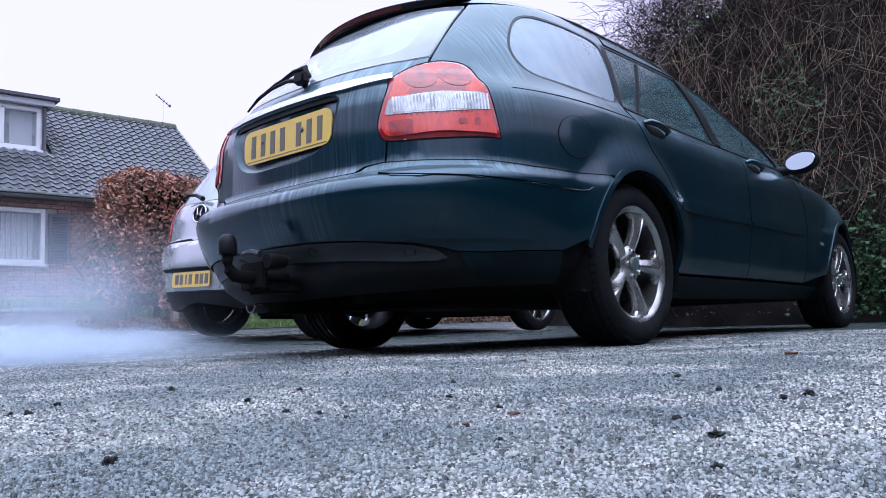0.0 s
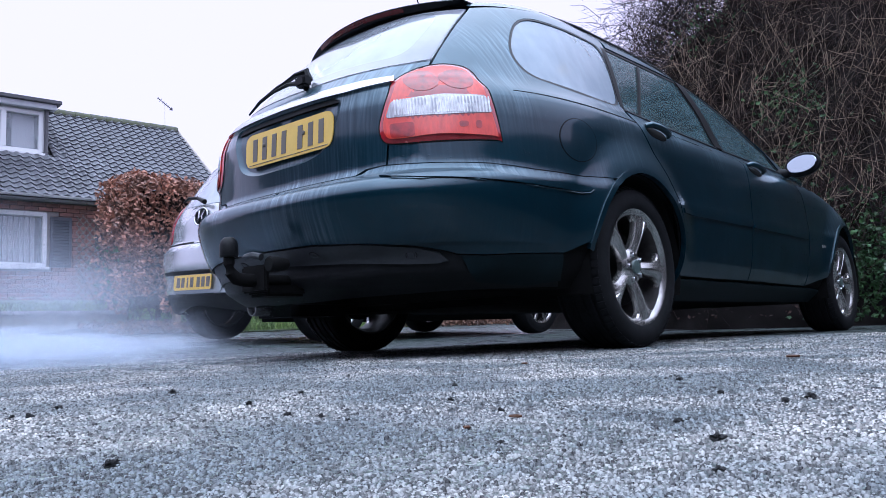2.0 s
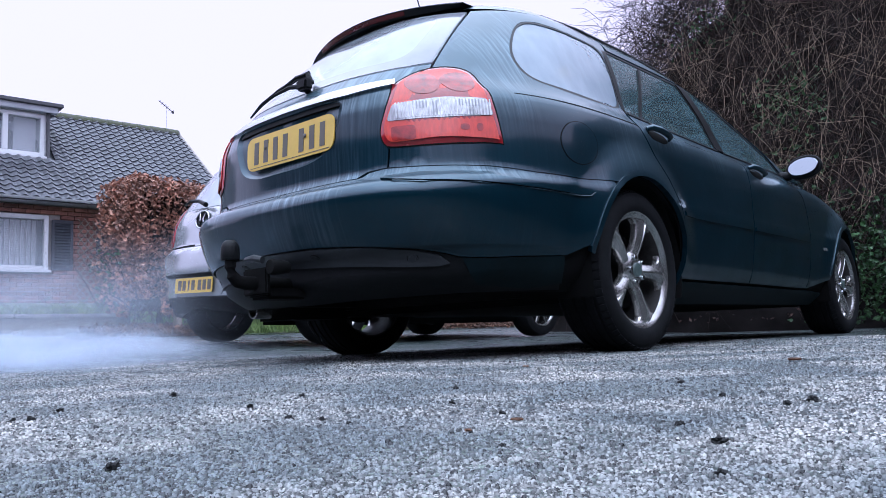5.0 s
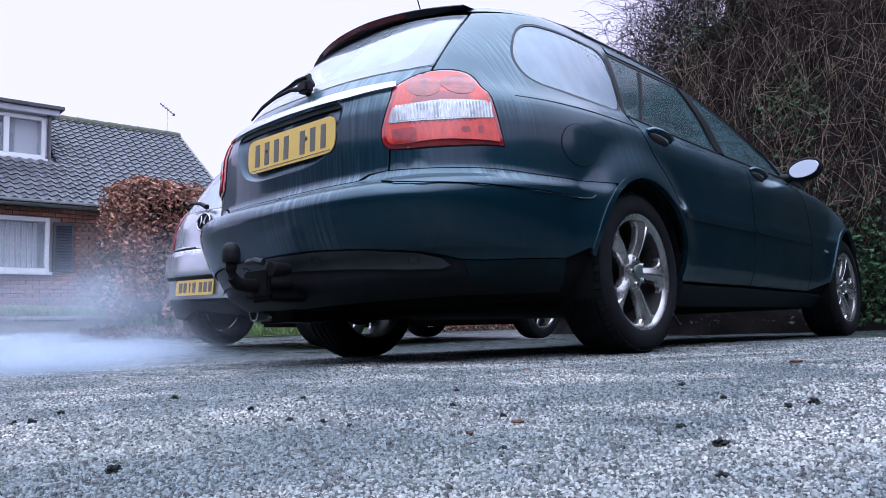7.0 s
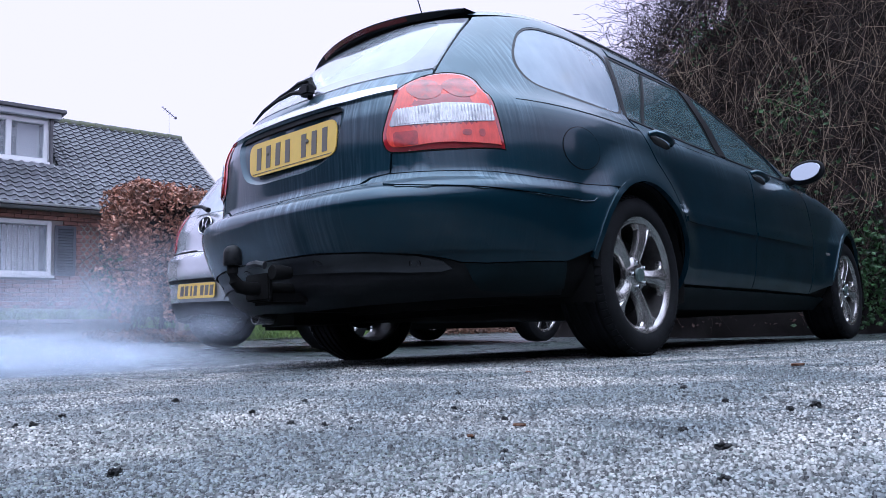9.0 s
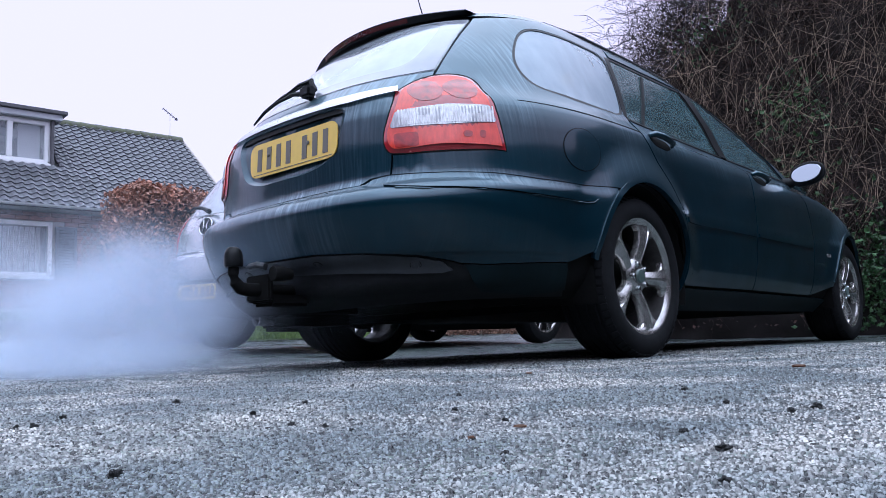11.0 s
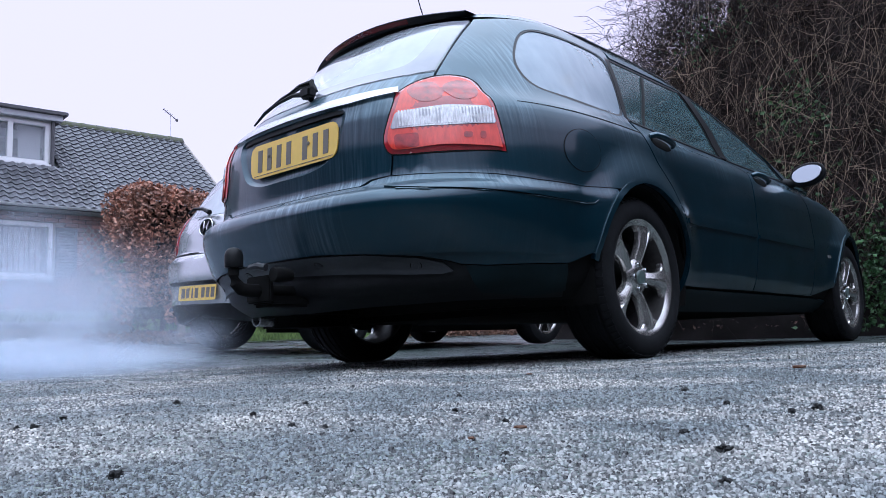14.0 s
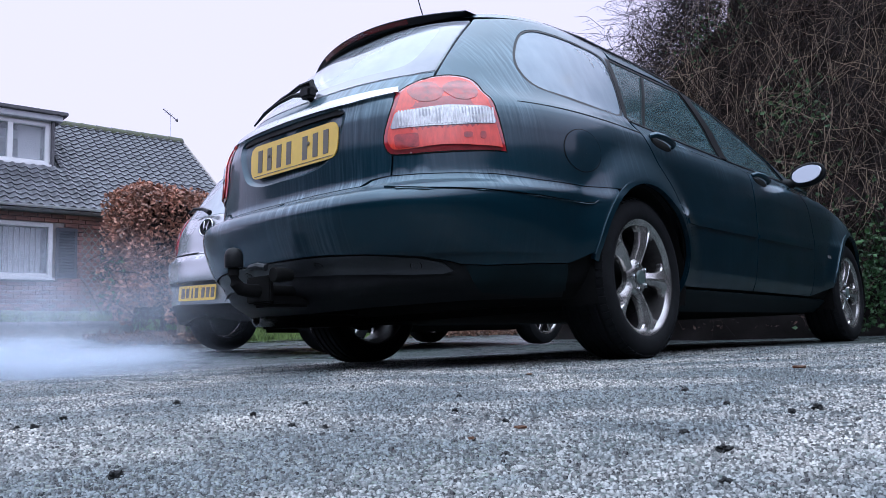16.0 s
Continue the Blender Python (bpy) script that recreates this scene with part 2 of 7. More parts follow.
M_GRASS = material("grass", (0.17, 0.24, 0.06), rough=0.6, scale=4, island=0.4, color2=(0.09, 0.15, 0.04))
M_SOIL = material("soil", (0.06, 0.045, 0.035), rough=0.9, vary=0.5, scale=6, bump=0.5, bump_scale=20)


# ---------------------------------------------------------------- mesh helpers
def part(name, bm, mat, parent=None, label="", smooth=True):
    """Link a bmesh as one mesh object, under a thing or part if given."""
    me = bpy.data.meshes.new(name)
    bm.to_mesh(me)
    bm.free()
    me.materials.append(mat)
    if smooth:
        for p in me.polygons:
            p.use_smooth = True
        me.set_sharp_from_angle(angle=radians(38))
    ob = new(name, me)
    if parent:
        ob.parent = parent
    if label:
        ob["label"] = label
    return ob


def raw(name, verts, faces, mat, parent=None, label="", smooth=False):
    me = bpy.data.meshes.new(name)
    me.from_pydata(verts, [], faces)
    me.materials.append(mat)
    if smooth:
        for p in me.polygons:
            p.use_smooth = True
        me.set_sharp_from_angle(angle=radians(38))
    ob = new(name, me)
    if parent:
        ob.parent = parent
    if label:
        ob["label"] = label
    return ob


def thing(name, label, category, group="", kind="", place=None):
    ob = new(name)
    ob.empty_display_size = 0.1
    if place is not None:
        ob.matrix_world = place
    return tagged(ob, label, category, group, kind)


def box(bm, lo, hi, bevel=0.0):
    m = Matrix.Translation([(a + b) / 2 for a, b in zip(lo, hi)]) @ Matrix.Diagonal([b - a for a, b in zip(lo, hi)] + [1])
    geo = bmesh.ops.create_cube(bm, size=1, matrix=m)
    if bevel:
        edges = list({e for v in geo["verts"] for e in v.link_edges})
        bmesh.ops.bevel(bm, geom=edges, offset=bevel, segments=2, affect="EDGES")
    return bm


def boxed(lo, hi, bevel=0.0):
    return box(bmesh.new(), lo, hi, bevel)


def tube(bm, pts, radius, sides=8):
    """A round bar through points; radius is a number or one for each point."""
    pts = [Vector(p) for p in pts]
    rad = radius if isinstance(radius, (list, tuple)) else [radius] * len(pts)
    rings = []
    for i, p in enumerate(pts):
        d = (pts[min(i + 1, len(pts) - 1)] - pts[max(i - 1, 0)]).normalized()
        a = d.cross(Vector((0, 0, 1)) if abs(d.z) < 0.9 else Vector((1, 0, 0))).normalized()
        b = d.cross(a)
        rings.append([bm.verts.new(p + rad[i] * (math.cos(2 * math.pi * k / sides) * a + math.sin(2 * math.pi * k / sides) * b)) for k in range(sides)])
    for r, q in zip(rings, rings[1:]):
        for k in range(sides):
            bm.faces.new((r[k], r[(k + 1) % sides], q[(k + 1) % sides], q[k]))
    bm.faces.new(rings[0][::-1])
    bm.faces.new(rings[-1])
    return bm


def lathe(bm, profile, axis="x", steps=48, centre=(0, 0, 0)):
    """Turn a profile of (along, radius) about an axis."""
    rings = []
    for a, r in profile:
        ring = []
        for k in range(steps):
            c, s = r * math.cos(2 * math.pi * k / steps), r * math.sin(2 * math.pi * k / steps)
            p = {"x": (a, c, s), "y": (c, a, s), "z": (c, s, a)}[axis]
            ring.append(bm.verts.new(Vector(p) + Vector(centre)))
        rings.append(ring)
    for r, q in zip(rings, rings[1:]):
        for k in range(steps):
            bm.faces.new((r[k], r[(k + 1) % steps], q[(k + 1) % steps], q[k]))
    return bm


def curve(table):
    """Smooth monotone interpolation through (position, value) pairs."""
    xs = [a for a, b in table]
    ys = [b for a, b in table]
    n = len(xs)
    h = [xs[i + 1] - xs[i] for i in range(n - 1)]
    d = [(ys[i + 1] - ys[i]) / h[i] for i in range(n - 1)]
    m = [d[0]] + [0.0 if d[i - 1] * d[i] <= 0 else 2 * d[i - 1] * d[i] / (d[i - 1] + d[i]) for i in range(1, n - 1)] + [d[-1]]

    def f(x):
        if x <= xs[0]:
            return ys[0]
        if x >= xs[-1]:
            return ys[-1]
        i = 0
        while x > xs[i + 1]:
            i += 1
        t = (x - xs[i]) / h[i]
        a, b = t * t * (3 - 2 * t), t * (1 - t) * (1 - t)
        c = t * t * (t - 1)
        return ys[i] * (1 - a) + ys[i + 1] * a + h[i] * (b * m[i] + c * m[i + 1])

    return f


def ramp(x, a, b):
    t = min(1.0, max(0.0, (x - a) / (b - a)))
    return t * t * (3 - 2 * t)


class Shell:
    """A car's outer skin as a function of u (along the outline from the middle of the tail to the nose) and z."""

    def __init__(self, half, tail, power, nose, start, fall, flare=0.0):
        self.half, self.tail, self.power, self.nose, self.start = curve(half), curve(tail), curve(power), curve(nose), curve(start)
        self.fall, self.flare = fall, flare
        w, l, steps = half[len(half) // 2][1], -tail[len(tail) // 2][1], 400
        pts = [(w * math.sin(a) ** (2 / 3), -l * math.cos(a) ** (2 / 3)) for a in [i / steps * math.pi / 2 for i in range(steps + 1)]]
        self.arc = [0.0]
        for p, q in zip(pts, pts[1:]):
            self.arc.append(self.arc[-1] + math.hypot(q[0] - p[0], q[1] - p[1]))
        self.quarter = self.arc[-1]

    def at(self, u, z):
        x, y, z = self.plain(u, z)
        if self.flare and z < 0.9:
            for y0 in (0.0, 2.71):
                r = math.hypot(y - y0, z - 0.315)
                if r < 0.56:
                    x += math.copysign(self.flare * (1 - ramp(r, 0.33, 0.52)) * ramp(z, 0.2, 0.5), x)
        return (x, y, z)

    def plain(self, u, z):
        s, v = (1 if u >= 0 else -1), abs(u)
        q = self.quarter
        if v <= q:
            lo, hi = 0, len(self.arc) - 1
            while hi - lo > 1:
                mid = (lo + hi) // 2
                if self.arc[mid] <= v:
                    lo = mid
                else:
                    hi = mid
            a = (lo + (v - self.arc[lo]) / (self.arc[hi] - self.arc[lo])) / (len(self.arc) - 1) * math.pi / 2
            p = 2 / self.power(z)
            return (s * self.half(z) * math.sin(a) ** p, self.tail(z) * max(0.0, math.cos(a)) ** p, z)
        y = v - q
        zz = z + self.fall * y * ramp(z, 0.62, 0.8) * (1 - ramp(z, 1.0, 1.3))
        w = self.half(zz)
        y0, y1 = self.start(z), self.nose(z)
        if y > y0:
            t = min(1.0, (y - y0) / (y1 - y0))
            w *= max(0.0, 1 - t ** 3.2) ** (1 / 3.2)
        return (s * w, y, z)


ESTATE = Shell(
    half=[(0.16, 0.73), (0.22, 0.795), (0.28, 0.845), (0.34, 0.868), (0.40, 0.878), (0.50, 0.888), (0.585, 0.893), (0.62, 0.89), (0.70, 0.888), (0.80, 0.882),
          (0.87, 0.870), (0.900, 0.858), (0.915, 0.843), (0.95, 0.815), (1.00, 0.79), (1.10, 0.753), (1.20, 0.712), (1.30, 0.662), (1.36, 0.615), (1.40, 0.55), (1.43, 0.42)],
    tail=[(0.16, -0.86), (0.22, -0.95), (0.28, -1.03), (0.33, -1.035), (0.365, -1.06), (0.375, -1.078), (0.45, -1.114), (0.50, -1.13), (0.54, -1.137), (0.572, -1.128), (0.59, -1.11), (0.602, -1.08),
          (0.618, -1.046), (0.65, -1.036), (0.75, -1.04), (0.85, -1.036), (0.90, -1.026), (0.93, -1.02), (0.96, -0.995), (1.00, -0.962), (1.10, -0.88),
          (1.20, -0.785), (1.30, -0.675), (1.36, -0.60), (1.40, -0.53), (1.43, -0.40)],
    power=[(0.2, 3.2), (0.5, 3.3), (0.8, 3.0), (1.0, 2.9), (1.3, 2.6)],
    nose=[(0.2, 3.45), (0.5, 3.56), (0.7, 3.5), (0.93, 2.9), (1.0, 2.45), (1.1, 2.1), (1.2, 1.78), (1.3, 1.42), (1.38, 1.05), (1.43, 0.7)],
    start=[(0.2, 2.2), (0.7, 2.2), (0.93, 2.0), (1.0, 1.75), (1.1, 1.4), (1.2, 1.1), (1.3, 0.7), (1.43, 0.0)],
    fall=0.02, flare=0.03)


def inside(p, poly):
    x, y = p
    hit = False
    for (x0, y0), (x1, y1) in zip(poly, poly[1:] + poly[:1]):
        if (y0 > y) != (y1 > y) and x < (x1 - x0) * (y - y0) / (y1 - y0) + x0:
            hit = not hit
    return hit


def dense(poly, step, closed=True):
    out = []
    ends = poly[1:] + poly[:1] if closed else poly[1:]
    for a, b in zip(poly, ends):
        n = max(1, int(math.hypot(b[0] - a[0], b[1] - a[1]) / step))
        out += [(a[0] + (b[0] - a[0]) * i / n, a[1] + (b[1] - a[1]) * i / n) for i in range(n)]
    return out if closed else out + [poly[-1]]


def rounded(poly, times=3):
    """Cut the corners of a closed outline until it is round."""
    for _ in range(times):
        out = []
        for a, b in zip(poly, poly[1:] + poly[:1]):
            out += [(0.75 * a[0] + 0.25 * b[0], 0.75 * a[1] + 0.25 * b[1]), (0.25 * a[0] + 0.75 * b[0], 0.25 * a[1] + 0.75 * b[1])]
        poly = out
    return poly


def softened(poly, r):
    """Round every corner of a closed outline with about that radius."""
    out = []
    n = len(poly)
    for i in range(n):
        p, a, b = Vector(poly[i]), Vector(poly[i - 1]), Vector(poly[(i + 1) % n])
        ra, rb = min(r, (a - p).length * 0.45), min(r, (b - p).length * 0.45)
        s, e = p + (a - p).normalized() * ra, p + (b - p).normalized() * rb
        for k in range(6):
            t = k / 5
            q = s * (1 - t) ** 2 + p * 2 * t * (1 - t) + e * t * t
            out.append((q.x, q.y))
    return out


def scaled(poly, f, grow=0.0):
    cx, cy = sum(p[0] for p in poly) / len(poly), sum(p[1] for p in poly) / len(poly)
    out = []
    for x, y in poly:
        d = math.hypot(x - cx, y - cy)
        g = f + grow / max(d, 1e-6)
        out.append((cx + (x - cx) * g, cy + (y - cy) * g))
    return out


def panel(shell, name, outline, mat, parent, holes=(), lift=0.0, depth=0.014, step=0.03, label="", bulge=0.0, flip=False, zstep=0.0):
    """A piece of a car's skin: the shell inside an outline in (u, z), less the holes, with edges that turn inwards."""
    if flip:
        outline = [(-u, z) for u, z in outline]
        holes = [[(-u, z) for u, z in h] for h in holes]
    loops = [dense(list(outline), step * 0.7)] + [dense(list(h), step * 0.7) for h in holes]
    pts, edges = [], []
    for lp in loops:
        s = len(pts)
        pts += lp
        edges += [(s + i, s + (i + 1) % len(lp)) for i in range(len(lp))]
    us, zs = [p[0] for p in outline], [p[1] for p in outline]
    rim = np.array(pts)
    dz = zstep or step
    u = math.floor(min(us) / step) * step
    while u < max(us):
        z = math.floor(min(zs) / dz) * dz
        while z < max(zs):
            if inside((u, z), loops[0]) and not any(inside((u, z), h) for h in loops[1:]):
                if np.min((rim[:, 0] - u) ** 2 + (rim[:, 1] - z) ** 2) > (0.45 * dz) ** 2:
                    pts.append((u, z))
            z += dz
        u += step
    vs, _, fs, _, _, _ = delaunay_2d_cdt([Vector(p) for p in pts], edges, [], 0, 1e-6)
    fs = [f for f in fs if inside(tuple(sum((vs[i] for i in f), Vector((0, 0))) / 3), loops[0])
          and not any(inside(tuple(sum((vs[i] for i in f), Vector((0, 0))) / 3), h) for h in loops[1:])]
    cx, cz = sum(us) / len(us), sum(zs) / len(zs)
    P, N = [], []
    for v in vs:
        e = 0.004
        p = Vector(shell.at(v.x, v.y))
        du = Vector(shell.at(v.x + e, v.y)) - Vector(shell.at(v.x - e, v.y))
        dz = Vector(shell.at(v.x, v.y + e)) - Vector(shell.at(v.x, v.y - e))
        n = du.cross(dz)
        n = n.normalized() if n.length > 1e-12 else Vector((0, 0, 1))
        up = lift
        if bulge:
            d = float(np.sqrt(np.min((rim[:, 0] - v.x) ** 2 + (rim[:, 1] - v.y) ** 2)))
            up += bulge * (1 - math.exp(-d / 0.02))
        P.append(p + n * up)
        N.append(n)
    count = {}
    for f in fs:
        for a, b in zip(f, f[1:] + f[:1]):
            count[(min(a, b), max(a, b))] = count.get((min(a, b), max(a, b)), 0) + 1
    V = list(P)
    F = []
    for f in fs:
        f = list(f)
        c = (P[f[1]] - P[f[0]]).cross(P[f[2]] - P[f[0]])
        F.append(f if c.dot(N[f[0]]) >= 0 else f[::-1])
    normals = list(N)
    for f in list(F):
        for a, b in zip(f, f[1:] + f[:1]):
            if count[(min(a, b), max(a, b))] == 1:
                q = []
                side = (P[b] - P[a]).cross(N[a]).normalized()
                for i in (a, b):
                    q.append((len(V), len(V) + 1))
                    V += [P[i].copy(), P[i] - N[i] * depth]
                    normals += [side, side]
                F.append([q[1][0], q[0][0], q[0][1], q[1][1]])
    me = bpy.data.meshes.new(name)
    me.from_pydata(V, [], F)
    me.materials.append(mat)
    for p in me.polygons:
        p.use_smooth = True
    if not bulge:
        me.normals_split_custom_set_from_vertices(normals)
    ob = new(name, me)
    ob.parent = parent
    if label:
        ob["label"] = label
    return ob


def arch(y0, r, z0=0.31, top=True, low=0.2, n=22):
    """Points over a wheel arch from its rear foot to its front foot, in (y, z)."""
    a0 = math.asin(min(1, (z0 - low) / r))
    return [(y0 - r * math.cos(a), z0 + r * math.sin(a)) for a in [-a0 + (math.pi + 2 * a0) * i / n for i in range(n + 1)]]


# ---------------------------------------------------------------- the estate car
Q = ESTATE.quarter


def side(pts):
    """Outline points given as (y, z) on the flank, as (u, z)."""
    out = []
    for y, z in pts:
        if y >= 0:
            out.append((Q + y, z))
            continue
        lo, hi = 0.2, Q
        for _ in range(30):
            mid = (lo + hi) / 2
            lo, hi = (mid, hi) if ESTATE.at(mid, z)[1] < y else (lo, mid)
        out.append((lo, z))
    return out


LAMP = rounded([(0.528, 0.935), (0.60, 0.993), (0.70, 1.012), (0.80, 0.993), (0.845, 0.925), (0.868, 0.80), (0.886, 0.705), (0.876, 0.714), (0.69, 0.711),
                (0.50, 0.709), (0.474, 0.728), (0.468, 0.775), (0.492, 0.84)], 2)
QUARTER_GLASS = softened([(0.975, 1.24), (1.05, 1.29), (1.745, 1.285), (1.70, 1.11), (1.655, 0.968), (1.35, 0.972), (1.06, 0.99), (0.962, 1.09)], 0.09)
REAR_GLASS = [(1.80, 1.285), (2.455, 1.28), (2.545, 1.10), (2.575, 0.945), (2.05, 0.958), (1.70, 0.97)]
FRONT_GLASS = [(2.53, 1.275), (2.66, 1.268), (3.0, 1.165), (3.36, 1.03), (3.48, 0.935), (2.66, 0.944), (2.62, 1.10)]
TAIL_EDGE = [(0.478, 0.645), (0.492, 0.71), (0.474, 0.775), (0.50, 0.84), (0.545, 0.945), (0.653, 1.004), (0.672, 1.10), (0.70, 1.23), (0.728, 1.33)]
DOOR_EDGE = [(1.80, 1.30), (1.672, 0.985), (1.692, 0.885), (1.76, 0.778), (1.85, 0.69), (1.915, 0.60), (1.945, 0.50), (1.96, 0.35), (1.962, 0.288)]
SPLIT_EDGE = [(2.49, 1.30), (2.60, 0.985), (2.79, 0.90), (2.775, 0.70), (2.76, 0.50), (2.752, 0.285)]
WING_EDGE = [(3.50, 0.90), (3.60, 0.80), (3.63, 0.60), (3.62, 0.275)]


def shifted(edge, du):
    return [(u + du, z) for u, z in edge]


def estate_wheel(car, centre, out):
    """A road wheel: tyre, five split spokes, nuts and cap. out: +1 on the car's right."""
    w = new("wheel")
    w.parent = car
    w.matrix_local = Matrix.Translation(centre) @ (Matrix.Identity(4) if out > 0 else Matrix.Rotation(math.pi, 4, "Z"))
    R, half = 0.314, 0.108
    bm = bmesh.new()
    prof = [(half - 0.012, 0.222), (half - 0.001, 0.232), (half + 0.003, 0.25), (half + 0.004, 0.268), (half - 0.002, 0.288), (half - 0.014, 0.303), (half - 0.03, 0.311)]
    for g in (0.060, 0.022, -0.022, -0.060):
        prof += [(g + 0.007, R - 0.001), (g + 0.0045, R - 0.008), (g - 0.0045, R - 0.008), (g - 0.007, R - 0.001)]
    prof += [(-a, r) for a, r in prof[:7][::-1]]
    lathe(bm, prof, "x", 72)
    for v in bm.verts:
        if v.co.z < -R + 0.012:
            v.co.z = max(v.co.z, -R + 0.004)
    part("tyre", bm, M_RUBBER, w)
    # tread blocks on the shoulder
    bm = bmesh.new()
    for k in range(64):
        a = 2 * math.pi * k / 64
        m = Matrix.Rotation(a, 4, "X") @ Matrix.Translation((0.088, 0, 0.3085)) @ Matrix.Rotation(radians(28), 4, "Y") @ Matrix.Diagonal((0.026, 0.020, 0.0045, 1))
        bmesh.ops.create_cube(bm, size=1, matrix=m)
    part("tread_shoulder", bm, M_RUBBER, w, smooth=False)
    bm = bmesh.new()
    x0 = half - 0.012
    lathe(bm, [(x0 - 0.010, 0.205), (x0 - 0.002, 0.213), (x0 + 0.004, 0.222), (x0 + 0.006, 0.229), (x0 - 0.002, 0.2305), (x0 - 0.012, 0.226), (x0 - 0.012, 0.205), (x0 - 0.010, 0.205)], "x", 72)
    rim = part("rim", bm, M_ALLOY, w)
    bm = bmesh.new()
    lathe(bm, [(x0 - 0.012, 0.215), (x0 - 0.012, 0.204), (x0 - 0.05, 0.198), (x0 - 0.15, 0.196), (x0 - 0.19, 0.214), (x0 - 0.19, 0.222), (x0 - 0.15, 0.207), (x0 - 0.012, 0.215)], "x", 60)
    part("rim_barrel", bm, M_BARREL, w)
    bm = bmesh.new()
    lathe(bm, [(x0 - 0.080, 0.0001), (x0 - 0.080, 0.146), (x0 - 0.10, 0.146), (x0 - 0.10, 0.06), (x0 - 0.19, 0.06), (x0 - 0.19, 0.0001)], "x", 40)
    part("brake", bm, M_DARK, w)
    # five spokes that spread towards the rim, each with a raised edge on both sides
    for k in range(5):
        bm = bmesh.new()
        rows = []
        for r, wd, x in ((0.035, 0.026, x0 - 0.028), (0.065, 0.027, x0 - 0.020), (0.095, 0.0265, x0 - 0.012), (0.13, 0.029, x0 - 0.006), (0.16, 0.034, x0 - 0.003), (0.183, 0.042, x0 - 0.002), (0.196, 0.055, x0 - 0.003), (0.205, 0.078, x0 - 0.005), (0.213, 0.108, x0 - 0.007)):
            row = []
            for f, dx in ((-1.07, -0.034), (-1.0, -0.016), (-0.90, -0.009), (-0.42, -0.002), (-0.06, 0.003), (0.04, -0.006), (0.16, -0.004), (0.24, 0.002), (0.60, -0.003), (0.90, -0.011), (1.0, -0.018), (1.07, -0.034)):
                yy = f * wd
                rr = math.sqrt(max(1e-6, r * r - yy * yy)) if r > 0.1 else r
                row.append(bm.verts.new((x + dx, yy, rr)))
            rows.append(row)
        for p, q in zip(rows, rows[1:]):
            for i in range(len(p) - 1):
                bm.faces.new((p[i], q[i], q[i + 1], p[i + 1]))
        bmesh.ops.rotate(bm, verts=bm.verts, cent=(0, 0, 0), matrix=Matrix.Rotation(2 * math.pi * k / 5 - radians(20), 3, "X"))
        part("spoke", bm, M_ALLOY, w).data.set_sharp_from_angle(angle=radians(17))
    bm = bmesh.new()
    lathe(bm, [(x0 - 0.05, 0.074), (x0 - 0.03, 0.072), (x0 - 0.018, 0.058), (x0 - 0.012, 0.04), (x0 - 0.012, 0.001)], "x", 40)
    part("hub", bm, M_ALLOY, w)
    bm = bmesh.new()
    lathe(bm, [(x0 - 0.014, 0.0275), (x0 - 0.005, 0.0275), (x0 - 0.003, 0.025), (x0 - 0.004, 0.02), (x0 - 0.003, 0.0001)], "x", 32)
    part("hub_cap", bm, M_CAP, w, "grey-green wheel centre cap")
    for k in range(5):
        a = -(2 * math.pi * (k + 0.5) / 5 - radians(20))
        bm = bmesh.new()
        lathe(bm, [(x0 - 0.03, 0.0105), (x0 - 0.008, 0.0105), (x0 - 0.004, 0.008), (x0 - 0.004, 0.0001)], "x", 10, (0, 0.05 * math.sin(a), 0.05 * math.cos(a)))
        part("wheel_nut", bm, M_CHROME, w)
    return w


M_CAP = material("cap_enamel", (0.12, 0.17, 0.16), rough=0.3, vary=0.3, scale=60, coat=0.5)


